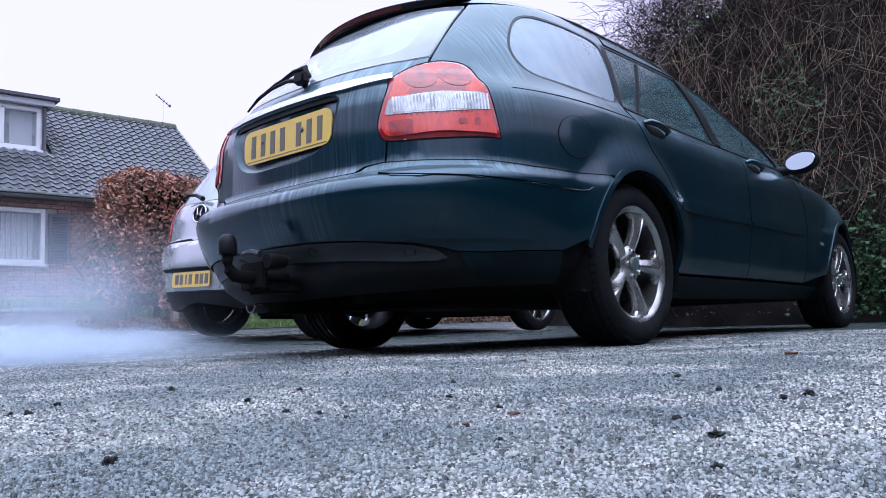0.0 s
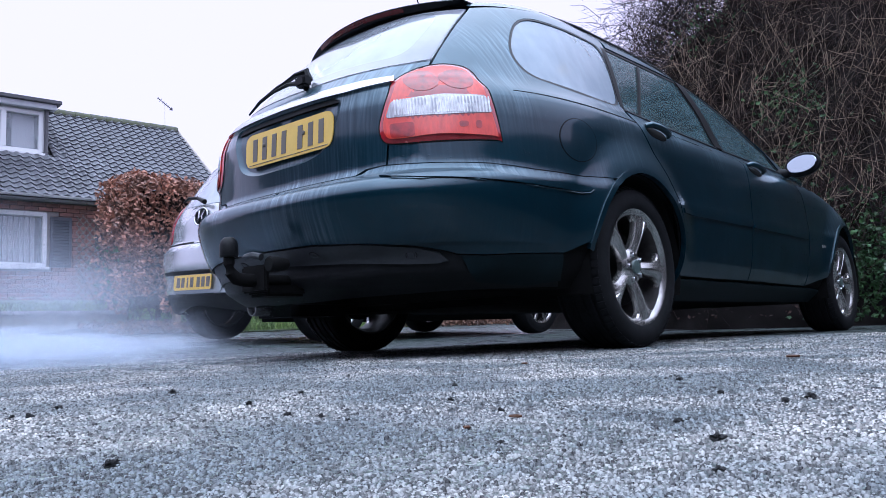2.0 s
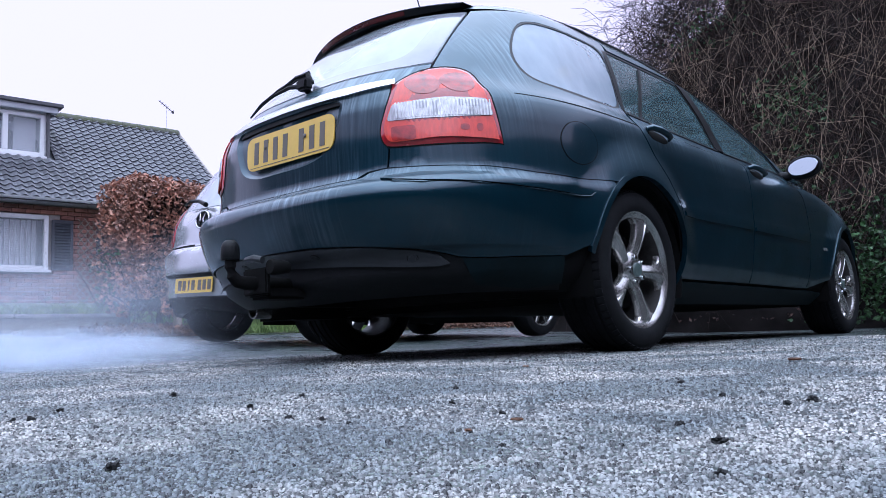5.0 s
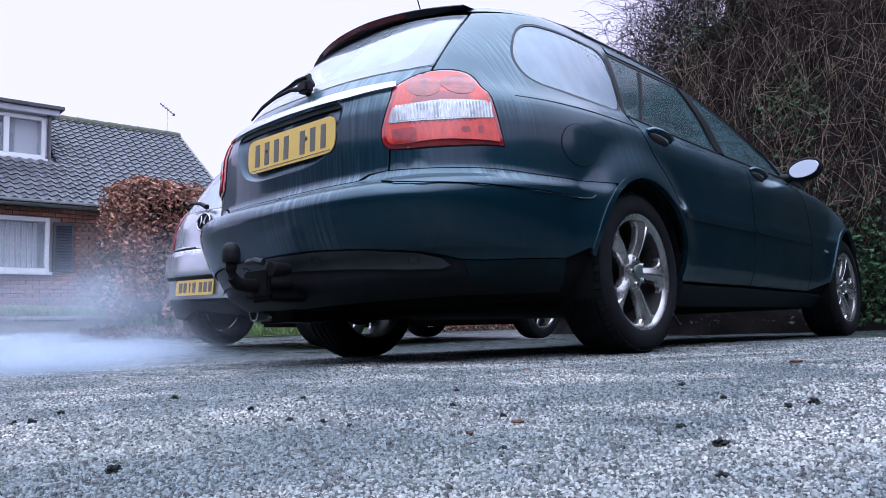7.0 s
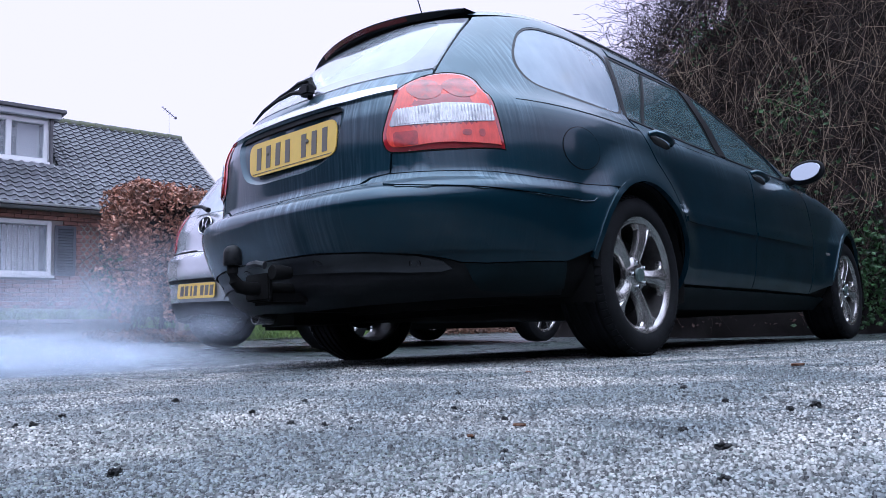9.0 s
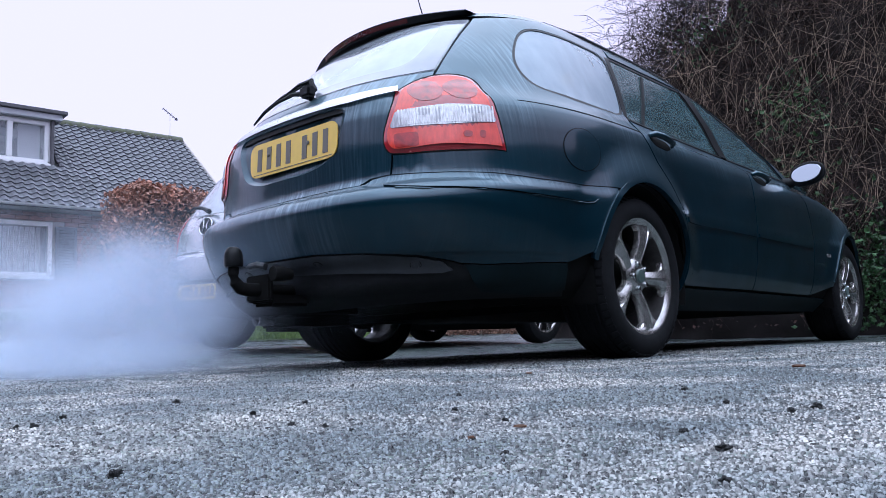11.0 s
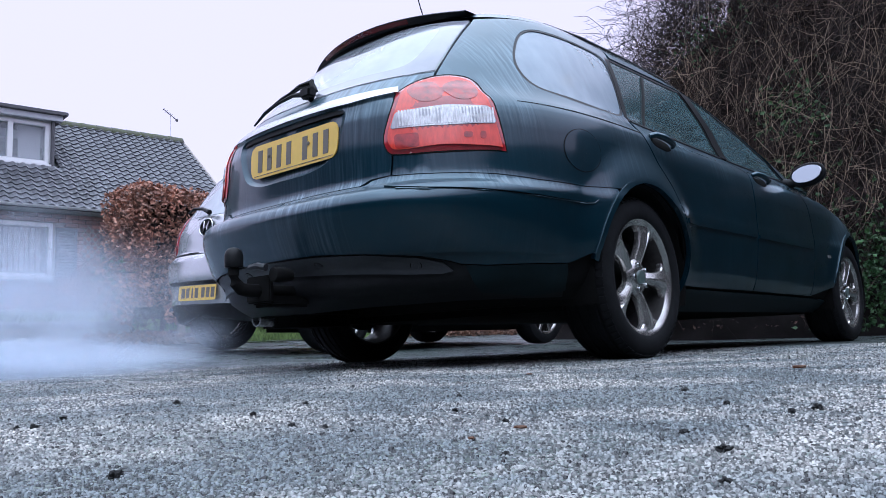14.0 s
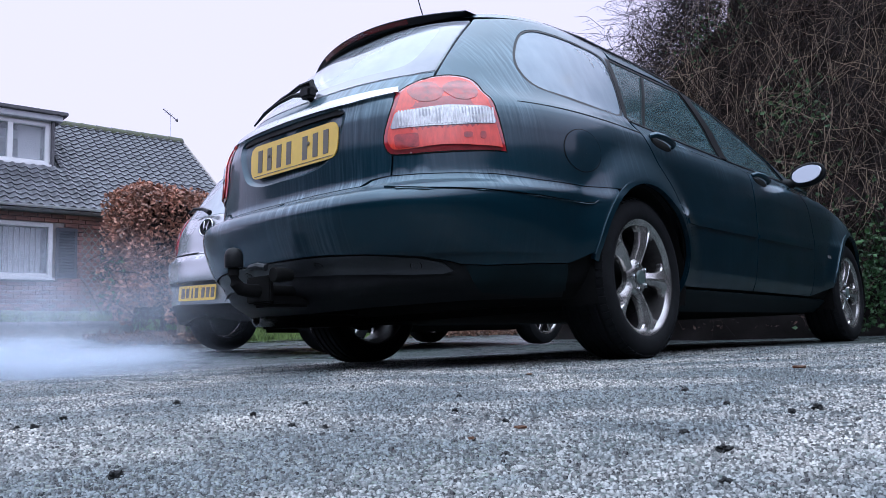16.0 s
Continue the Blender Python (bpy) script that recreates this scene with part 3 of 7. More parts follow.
def estate_car():
    car = thing("estate_car", "dark green wet estate car parked on a tarmac drive", "car")
    S = ESTATE
    arch_r, R = side(arch(0.0, 0.356, 0.315, low=0.215)), 0.352
    arch_f = side(arch(2.71, 0.352, 0.315, low=0.215))
    for fl in (False, True):
        # bumper side and half of the back
        bump = [(0.0, 0.40), (0.2, 0.398), (0.4, 0.385), (0.6, 0.366), (0.68, 0.350), (0.73, 0.338), (0.82, 0.334), (1.0, 0.340), (1.16, 0.345)]
        bump += [(u, z) for u, z in arch_r if u < Q - 0.05 and 0.350 < z < 0.618]
        bump += [(1.40, 0.623), (1.244, 0.616), (1.018, 0.619), (0.837, 0.631), (0.60, 0.637), (0.466, 0.641), (0.41, 0.634), (0.385, 0.621), (0.36, 0.6175), (0.2, 0.618), (0.0, 0.618)]
        panel(S, "bumper", bump, M_GREEN, car, flip=fl, step=0.024, zstep=0.009)
        # quarter panel
        q = [(u + 0.005, z) for u, z in TAIL_EDGE] + [(1.0, 1.345), (1.4, 1.35), (1.815, 1.35)] + [(u - 0.006, z) for u, z in DOOR_EDGE if z < 1.33]
        q += [(u, z) for u, z in arch_r[::-1] if z > 0.624 or (u > Q and z > 0.30 and u < 1.957)]
        q += [(1.40, 0.626), (1.244, 0.619), (1.018, 0.622), (0.837, 0.634), (0.60, 0.640), (0.478, 0.644)]
        panel(S, "quarter_panel", q, M_GREEN, car, holes=[scaled(QUARTER_GLASS, 1.0, 0.012)], flip=fl, step=0.025)
        lamp = panel(S, "tail_lamp", LAMP, M_RIMRED, car, lift=0.002, depth=0.03, bulge=0.012, step=0.016, flip=fl, label="red tail lamp with a clear band")
        panel(S, "lens_face", scaled(LAMP, 1.0, -0.020), M_RED, lamp, lift=0.0138, depth=0.002, step=0.02, flip=fl)
        band = softened([(0.522, 0.853), (0.69, 0.866), (0.832, 0.862), (0.850, 0.803), (0.69, 0.796), (0.500, 0.797)], 0.012)
        panel(S, "clear_band", band, M_CLEAR, lamp, lift=0.0165, depth=0.004, step=0.02, flip=fl, label="clear ribbed reversing lamp")
        panel(S, "quarter_glass", QUARTER_GLASS, M_FOG_SIDE, car, lift=-0.004, flip=fl, label="misted side glass with rain streaks and the sky's reflection in its colour")
        ring = scaled(QUARTER_GLASS, 1.0, 0.011)
        panel(S, "glass_seal", ring, M_SEAL, car, holes=[scaled(QUARTER_GLASS, 1.0, -0.002)], lift=-0.001, flip=fl, step=0.02)
        # doors
        rd = [(u + 0.004, z) for u, z in DOOR_EDGE if z < 0.9][::1]
        rd = [(1.69, 0.955)] + rd + [(2.748, 0.285)] + [(u - 0.004, z) for u, z in SPLIT_EDGE[::-1] if z < 0.93 and z > 0.3] + [(2.60, 0.93), (2.05, 0.942)]
        d1 = panel(S, "rear_door", rd, M_GREEN, car, flip=fl)
        fd = [(2.608, 0.93)] + [(u + 0.004, z) for u, z in SPLIT_EDGE if z < 0.91] + [(u - 0.004, z) for u, z in WING_EDGE[::-1]] + [(3.49, 0.922), (3.0, 0.928)]
        d2 = panel(S, "front_door", fd, M_GREEN, car, flip=fl)
        panel(S, "door_glass", REAR_GLASS, M_GLASS, d1, lift=-0.006, flip=fl, label="dark rain-spotted door glass")
        panel(S, "door_glass", FRONT_GLASS, M_GLASS, d2, lift=-0.006, flip=fl, label="dark rain-spotted door glass")
        # black frames round the door glass
        for g, d in ((REAR_GLASS, d1), (FRONT_GLASS, d2)):
            panel(S, "window_frame", scaled(g, 1.0, 0.022), M_BLACK, d, holes=[scaled(g, 1.0, -0.001)], lift=-0.003, flip=fl)
        panel(S, "pillar_trim", [(1.755, 1.285), (1.79, 1.285), (1.69, 0.972), (1.662, 0.972)], M_BLACK, car, lift=0.001, flip=fl)
        panel(S, "centre_pillar", [(2.462, 1.284), (2.548, 1.280), (2.635, 1.10), (2.668, 0.944), (2.572, 0.945), (2.548, 1.10)], M_BLACK, car, lift=0.002, flip=fl)
        bar = [(2.16, 1.268), (2.18, 1.268), (1.93, 0.962), (1.91, 0.962)]
        panel(S, "glass_divider", [(u - 0.10, z) for u, z in bar], M_BLACK, d1, lift=0.001, flip=fl)
        panel(S, "cant_rail", [(1.82, 1.302), (2.5, 1.298), (2.68, 1.288), (3.02, 1.185), (3.38, 1.05), (3.50, 0.945), (3.62, 0.93), (3.42, 1.06), (3.05, 1.21), (2.72, 1.345), (1.82, 1.35)], M_GREEN, car, flip=fl)
        panel(S, "wing", [(3.504, 0.915)] + [(u + 0.004, z) for u, z in WING_EDGE] + [p for p in arch_f if p[1] > 0.28] + [(4.72, 0.28), (4.85, 0.45), (4.85, 0.66), (4.5, 0.74), (4.15, 0.805), (3.8, 0.865)], M_GREEN, car, flip=fl)
        panel(S, "sill", [(1.985, 0.275), (2.75, 0.27), (3.62, 0.262), (3.945, 0.25), (3.93, 0.185), (2.0, 0.185)], M_SHADED_PAINT, car, flip=fl)
        panel(S, "front_bumper", [(4.73, 0.22), (4.73, 0.27), (4.86, 0.44), (4.86, 0.66), (5.08, 0.62), (5.09, 0.5), (5.06, 0.22)], M_GREEN, car, flip=fl)
        # inner dark skin
        inner = [(0.0, 0.21), (1.18, 0.21)] + [(u, z) for u, z in side(arch(0.0, 0.358, 0.315, low=0.215))] + [(2.0, 0.18), (3.9, 0.18)] + side(arch(2.71, 0.358, 0.315, low=0.215)) + [(4.75, 0.22), (5.07, 0.22), (5.08, 0.62), (4.85, 0.655), (4.5, 0.735), (4.15, 0.80), (3.8, 0.86), (3.5, 0.94), (1.0, 0.95), (0.0, 0.95)]
        panel(S, "inner_skin", inner, M_DARK, car, lift=-0.020, depth=0.005, step=0.05, zstep=0.012, flip=fl)
        # wheel housings
        for y in (0.0, 2.71):
            bm = bmesh.new()
            s = -1 if fl else 1
            lathe(bm, [(s * 0.868, 0.356), (s * 0.55, 0.356), (s * 0.55, 0.02)], "x", 40, (0, y, 0.315))
            bmesh.ops.delete(bm, geom=[v for v in bm.verts if v.co.z < 0.2], context="VERTS")
            part("wheel_housing", bm, M_DARK, car)
            rim_o = side([(yy, zz) for yy, zz in arch(y, 0.374, 0.315, low=0.24) if yy > y or zz > 0.35])
            rim_i = side([(yy, zz) for yy, zz in arch(y, 0.353, 0.315, low=0.24) if yy > y or zz > 0.35])
            panel(S, "arch_lip", rim_o + rim_i[::-1], M_GREEN, car, lift=0.006, depth=0.02, step=0.015, flip=fl)
    # tailgate
    t = [(u - 0.002, z) for u, z in TAIL_EDGE if z < 0.96] + [(0.650, 1.004), (0.652, 1.028)]
    t = [(0.0, 0.6205), (0.36, 0.6205), (0.40, 0.639)] + t + [(0.56, 1.018), (0.4, 1.012), (0.0, 1.012)]
    cut = RECESS
    whole = t + [(-u, z) for u, z in t[::-1] if u > 0]
    tg = panel(S, "tailgate", whole, M_GREEN, car, holes=[cut], step=0.025, zstep=0.012)
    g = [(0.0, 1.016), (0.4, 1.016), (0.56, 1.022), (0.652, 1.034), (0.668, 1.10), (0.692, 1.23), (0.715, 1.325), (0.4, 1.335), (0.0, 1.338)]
    panel(S, "rear_glass", g + [(-u, z) for u, z in g[::-1] if u > 0], M_FOG, tg, lift=-0.002, label="misted rear window with the sky's reflection painted into its colour")
    c = [(0.0, 0.926), (0.35, 0.921), (0.545, 0.932), (0.538, 0.956), (0.35, 0.952), (0.0, 0.954)]
    panel(S, "chrome_strip", c + [(-u, z) for u, z in c[::-1] if u > 0], M_CHROME, tg, lift=0.012, depth=0.02, label="chrome strip over the plate", step=0.015)
    # number plate recess
    bm = bmesh.new()
    vs = []
    for f, dep in ((1.0, 0.0), (0.975, 0.004), (0.93, 0.013), (0.90, 0.015), (0.0, 0.015)):
        ring = []
        for u, z in (scaled(dense(cut, 0.02), f) if f else [(0.0, 0.81)] * len(dense(cut, 0.02))):
            p = S.at(u, z)
            ring.append(bm.verts.new((p[0], p[1] + dep, p[2])))
        vs.append(ring)
    n = len(vs[0])
    for p, q in zip(vs, vs[1:]):
        for i in range(n):
            bm.faces.new((p[i], p[(i + 1) % n], q[(i + 1) % n], q[i]))
    bmesh.ops.remove_doubles(bm, verts=bm.verts, dist=0.0005)
    part("plate_recess", bm, M_GREEN, tg)
    return car


RECESS = softened([(-0.37, 0.918), (0.33, 0.918), (0.30, 0.815), (0.235, 0.728), (0.12, 0.705), (-0.16, 0.705), (-0.265, 0.735), (-0.325, 0.82)], 0.05)
estate = estate_car()
for yy in (0.0, 2.71):
    for s in (1, -1):
        estate_wheel(estate, (s * 0.768, yy, 0.312), s)


def plate_with_bars(parent, place, w, h, bars, corner=0.02):
    """A number plate with its characters as plain upright bars."""
    p = bmesh.new()
    edge = softened([(-w / 2, h / 2), (w / 2, h / 2), (w / 2 - corner * 0.1, -h / 2), (-w / 2 + corner * 0.1, -h / 2)], corner)
    front, back = [p.verts.new((x, 0, z)) for x, z in edge], [p.verts.new((x, 0.004, z)) for x, z in edge]
    p.faces.new(front[::-1])
    p.faces.new(back)
    for i in range(len(edge)):
        p.faces.new((front[i], front[i - 1], back[i - 1], back[i]))
    bmesh.ops.recalc_face_normals(p, faces=p.faces)
    ob = part("number_plate", p, M_PLATE, parent, "yellow number plate with dark bars", smooth=False)
    ob.matrix_local = place
    for x, bw in bars:
        b = part("character_bar", boxed((x - bw / 2, -0.0016, -h * 0.33), (x + bw / 2, 0.0005, h * 0.33)), M_INK, ob, smooth=False)
    return ob


def on_skin(S, u, z, out=0.0):
    e = 0.004
    p = Vector(S.at(u, z))
    n = (Vector(S.at(u + e, z)) - Vector(S.at(u - e, z))).cross(Vector(S.at(u, z + e)) - Vector(S.at(u, z - e))).normalized()
    return p + n * out, n


def estate_details(car):
    S = ESTATE
    by = {o.name.split(".")[0]: o for o in car.children}
    tg = by["tailgate"]
    # roof skin in rings, closed by a crown
    bm = bmesh.new()
    rows = []
    for z, f in ((1.348, 1), (1.365, 1), (1.385, 1), (1.405, 1), (1.42, 1), (1.43, 1)):
        y1 = S.nose(z)
        rows.append([bm.verts.new(S.at(-(Q + y1) + 2 * (Q + y1) * i / 120, z)) for i in range(120)])
    c = Vector((0, 0.25, 1.452))
    for f, dz in ((0.7, 0.010), (0.35, 0.018)):
        rows.append([bm.verts.new(Vector((c.x + (v.co.x - c.x) * f, c.y + (v.co.y - c.y) * f, 1.43 + dz))) for v in rows[5]])
    for p, r in zip(rows, rows[1:]):
        for i in range(120):
            bm.faces.new((p[i], p[(i + 1) % 120], r[(i + 1) % 120], r[i]))
    bm.faces.new(rows[-1])
    part("roof", bm, M_GREEN, car)
    # roof spoiler with a red lamp
    bm = bmesh.new()
    rows = []
    for i in range(25):
        x = -0.46 + 0.92 * i / 24
        f = (x / 0.5) ** 2
        y, z = -0.655 + 0.15 * f, 1.384 - 0.022 * f
        e = max(0.04, 1 - 1.25 * f ** 3)
        rows.append([bm.verts.new(p) for p in ((x, y + 0.22, z + 0.026 * e), (x, y + 0.01, z + 0.004), (x, y, z - 0.003), (x, y + 0.012, z - 0.030 * e), (x, y + 0.05, z - 0.038 * e), (x, y + 0.12, z - 0.035 * e))])
    for p, q in zip(rows, rows[1:]):
        for i in range(5):
            bm.faces.new((p[i], p[i + 1], q[i + 1], q[i]))
    sp = part("roof_spoiler", bm, M_BLACK, tg)
    bm = bmesh.new()
    rows = []
    for i in range(13):
        x = -0.30 + 0.54 * i / 12
        f = (x / 0.5) ** 2
        y, z = -0.655 + 0.15 * f, 1.384 - 0.022 * f
        rows.append([bm.verts.new(p) for p in ((x, y - 0.001, z - 0.008), (x, y + 0.006, z - 0.024), (x, y + 0.03, z - 0.024), (x, y + 0.03, z - 0.008))])
    for p, q in zip(rows, rows[1:]):
        for i in range(4):
            bm.faces.new((p[i], p[(i + 1) % 4], q[(i + 1) % 4], q[i]))
    part("brake_lamp", bm, M_DARKRED, sp, "dark red high-level brake lamp")
    # roof rails
    for s in (1, -1):
        bm = bmesh.new()
        pts = [(s * 0.565, -0.30, 1.346), (s * 0.574, -0.16, 1.374), (s * 0.583, 0.1, 1.386), (s * 0.583, 0.5, 1.384), (s * 0.579, 0.85, 1.374), (s * 0.572, 1.08, 1.352), (s * 0.57, 1.16, 1.34)]
        tube(bm, pts, [0.009, 0.010, 0.010, 0.010, 0.010, 0.009, 0.008], 8)
        part("roof_rail", bm, M_BLACK, car)
    bm = bmesh.new()
    tube(bm, [(0.0, -0.20, 1.44), (0.0, -0.235, 1.475)], [0.018, 0.008], 10)
    tube(bm, [(0.0, -0.235, 1.475), (0.0, -0.32, 1.68), (0.0, -0.39, 1.86)], [0.003, 0.0025, 0.0018], 6)
    part("roof_aerial", bm, M_BLACK, car)
    # rear wiper
    wp = new("wiper")
    wp.parent = tg
    bm = bmesh.new()
    tube(bm, [(0.052, -0.955, 1.020), (0.02, -0.962, 1.045), (-0.06, -0.958, 1.060), (-0.15, -0.960, 1.052), (-0.24, -0.966, 1.028)], [0.014, 0.012, 0.008, 0.006, 0.004], 8)
    box(bm, (0.012, -0.985, 1.022), (0.072, -0.945, 1.064), 0.008)
    part("arm", bm, M_BLACK, wp)
    bm = bmesh.new()
    tube(bm, [(0.035, -0.935, 1.100), (-0.04, -0.945, 1.086), (-0.13, -0.957, 1.064), (-0.24, -0.964, 1.030), (-0.325, -0.957, 0.998)], [0.008, 0.007, 0.008, 0.007, 0.004], 6)
    part("blade", bm, M_BLACK, wp)
    bm = bmesh.new()
    tube(bm, [(0.045, -0.935, 1.055), (0.03, -0.94, 1.092), (-0.02, -0.955, 1.088), (-0.09, -0.960, 1.070)], [0.014, 0.013, 0.008, 0.005], 6)
    part("cover", bm, M_BLACK, wp)
    # number plate
    pl = plate_with_bars(tg, pose(0.030, -1.0345, 0.8065, -3, 0, 0.6), 0.525, 0.132, [(-0.198, 0.028), (-0.138, 0.028), (-0.078, 0.028), (-0.018, 0.028), (0.078, 0.028), (0.138, 0.028), (0.197, 0.028)], corner=0.045)
    for x in (-0.14, 0.10):
        bm = bmesh.new()
        bmesh.ops.create_uvsphere(bm, u_segments=10, v_segments=6, radius=0.008, matrix=pose(x, -0.003, 0.012) @ Matrix.Diagonal((1, 0.5, 1, 1)))
        part("screw_cap", bm, M_INK, pl)
    border = part("plate_border", tube(bmesh.new(), [(-0.235, -0.001, -0.056), (0.235, -0.001, -0.056)], 0.0012, 4), M_INK, pl, smooth=False)
    # black strip painted as the shade under the chrome
    panel(S, "lamp_housing", [(-0.35, 0.920), (0.32, 0.920), (0.31, 0.900), (-0.34, 0.900)], M_BLACK, tg, lift=-0.006, depth=0.01)
    # valance: grey upper band, dark lower apron
    v = [(0.0, 0.394), (0.2, 0.391), (0.4, 0.379), (0.58, 0.361), (0.66, 0.342), (0.695, 0.317), (0.66, 0.309), (0.55, 0.311), (0.3, 0.328), (0.0, 0.344)]
    val = panel(S, "valance", v + [(-u, z) for u, z in v[::-1] if u > 0], M_TRIM, car, lift=0.0, step=0.02, label="scuffed grey plastic bumper valance")
    v = [(0.0, 0.393), (0.2, 0.391), (0.4, 0.378), (0.6, 0.359), (0.68, 0.343), (0.73, 0.331), (0.82, 0.327), (1.0, 0.333), (1.15, 0.338), (1.17, 0.225), (0.0, 0.205)]
    panel(S, "apron", v + [(-u, z) for u, z in v[::-1] if u > 0], M_BLACK, car, lift=-0.010)
    for fl in (False, True):
        # low corner in the darker paint that carries its shade
        skirt = [(0.735, 0.334), (0.82, 0.330), (1.0, 0.336), (1.155, 0.341), (1.17, 0.25), (1.0, 0.232), (0.80, 0.245)]
        panel(S, "bumper_skirt", skirt, M_SHADED_PAINT, car, lift=-0.003, step=0.03, flip=fl, label="lower corner of the bumper with its shade in the paint colour")
    for s in (1, -1):
        for u, z in ((0.184, 0.366), (0.566, 0.339)):
            p, n = on_skin(S, s * u, z, -0.001)
            bm = bmesh.new()
            lathe(bm, [(0.0, 0.0165), (0.0035, 0.0165), (0.0035, 0.0135), (0.001, 0.0130), (0.001, 0.0115), (0.004, 0.0105), (0.0045, 0.0001)], "z", 24)
            o = part("parking_sensor", bm, M_TRIM, val)
            o.matrix_local = Matrix.Translation(p) @ n.to_track_quat("Z", "Y").to_matrix().to_4x4()
            bm = bmesh.new()
            lathe(bm, [(0.0005, 0.0195), (0.0022, 0.0195), (0.0022, 0.0168)], "z", 24)
            o2 = part("sensor_ring", bm, M_DARK, o)
    for fl in (False, True):
        s = -1 if fl else 1
        # rub strip set in the bumper, outlined by a groove
        up = [(0.50, 0.592), (0.535, 0.607), (0.60, 0.611), (0.70, 0.607), (0.90, 0.591), (1.10, 0.580), (1.24, 0.579), (1.295, 0.581)]
        dn = [(1.312, 0.571), (1.30, 0.560), (1.26, 0.556), (1.05, 0.563), (0.84, 0.572), (0.65, 0.577), (0.55, 0.585)]
        strip = up + dn
        panel(S, "rub_strip", scaled(strip, 1.0, 0.0), M_GREEN, car, lift=0.0065, depth=0.01, step=0.012, flip=fl)
        wide = [(u, z + 0.002) for u, z in up] + [(u, z - 0.002) for u, z in dn]
        panel(S, "strip_groove", wide, M_DARK, car, lift=0.0012, depth=0.006, step=0.012, flip=fl)
        bm = bmesh.new()
        tube(bm, [on_skin(S, s * u, z - 0.004, 0.003)[0] for u, z in [(1.316, 0.571)] + dn], 0.0028, 6)
        part("strip_lip", bm, M_GREEN, car)
        # fuel flap on the car's right only
        if not fl:
            ell = [(1.229 + 0.103 * math.cos(a), 0.750 + 0.081 * math.sin(a)) for a in [2 * math.pi * i / 60 for i in range(60)]]
            panel(S, "flap_gap", ell, M_DARK, car, lift=0.0008, depth=0.003, step=0.02)
            panel(S, "fuel_flap", scaled(ell, 0.965), M_GREEN, car, lift=0.002, depth=0.003, step=0.02)
        # round reflectors in the lamp
        lamp = [o for o in car.children if o.name.startswith("tail_lamp")][1 if fl else 0]
        for cu, cz, ru, rz in ((0.632, 0.922, 0.060, 0.043), (0.752, 0.926, 0.060, 0.043)):
            ell = [(cu + ru * math.cos(a), cz + rz * math.sin(a)) for a in [2 * math.pi * i / 32 for i in range(32)]]
            panel(S, "reflector_bowl", scaled(ell, 0.96), M_RED2, lamp, lift=0.0152, depth=0.001, step=0.012, flip=fl)
        for a, b, c, d in ((0.512, 0.594, 0.728, 0.776), (0.738, 0.768, 0.752, 0.772), (0.792, 0.812, 0.748, 0.774)):
            panel(S, "lens_optic", softened([(a, d), (b, d), (b, c), (a, c)], 0.012), M_RED2, lamp, lift=0.0152, depth=0.001, step=0.02, flip=fl)
        for a, b, c, d in ((0.600, 0.640, 0.832, 0.853), (0.655, 0.672, 0.806, 0.853), (0.735, 0.752, 0.836, 0.855), (0.760, 0.805, 0.834, 0.856), (0.770, 0.790, 0.806, 0.822)):
            panel(S, "band_shade", [(a, d), (b, d), (b, c), (a, c)], M_BORDER, [o for o in lamp.children if o.name.startswith("clear_band")][0], lift=0.0172, depth=0.001, step=0.02, flip=fl)
        for i in range(30):
            u = 0.533 + i * 0.0105
            panel(S, "rib", [(u, 0.803), (u + 0.0052, 0.803), (u + 0.0052, 0.857), (u, 0.857)], M_RIB, [o for o in lamp.children if o.name.startswith("clear_band")][0], lift=0.0178, depth=0.002, step=0.03, flip=fl)
        ring = scaled(LAMP, 1.0, 0.004)
        panel(S, "lamp_seal", ring, M_DARK, car, holes=[scaled(LAMP, 1.0, -0.001)], lift=0.0025, depth=0.004, step=0.02, flip=fl)
        # door handles: a dark cup with a bar across
        for u0, z0, d in ((1.745, 0.888, "rear_door"), (2.835, 0.872, "front_door")):
            door = [o for o in car.children if o.name.startswith(d)][1 if fl else 0]
            cup = softened([(u0, z0 - 0.012), (u0 + 0.02, z0 + 0.014), (u0 + 0.15, z0 + 0.002), (u0 + 0.175, z0 - 0.028), (u0 + 0.13, z0 - 0.042), (u0 + 0.03, z0 - 0.034)], 0.02)
            panel(S, "handle_cup", cup, M_DARK, door, lift=0.001, depth=0.002, step=0.02, flip=fl)
            bm = bmesh.new()
            pts = [on_skin(S, s * (u0 + t * 0.175), z0 + 0.004 - t * 0.022, o)[0] for t, o in ((0.0, 0.004), (0.1, 0.022), (0.35, 0.030), (0.65, 0.030), (0.9, 0.024), (1.0, 0.006))]
            tube(bm, pts, [0.010, 0.013, 0.0135, 0.0135, 0.012, 0.008], 10)
            part("handle", bm, M_GREEN, door)
        # body mouldings along the doors, and a dark strip painting the shoulder's reflection edge
        panel(S, "door_moulding", [(1.95, 0.568), (2.745, 0.562), (2.745, 0.545), (1.952, 0.548)], M_GREEN, [o for o in car.children if o.name.startswith("rear_door")][1 if fl else 0], lift=0.007, depth=0.008, flip=fl)
        panel(S, "door_moulding", [(2.775, 0.562), (3.60, 0.556), (3.60, 0.538), (2.775, 0.545)], M_GREEN, [o for o in car.children if o.name.startswith("front_door")][1 if fl else 0], lift=0.007, depth=0.008, flip=fl)
        panel(S, "shoulder_crease", [(0.95, 0.904), (1.2, 0.9025), (1.68, 0.900), (1.68, 0.896), (1.2, 0.8985), (0.95, 0.902)], M_DARK, car, lift=0.0008, depth=0.002, step=0.02, flip=fl)
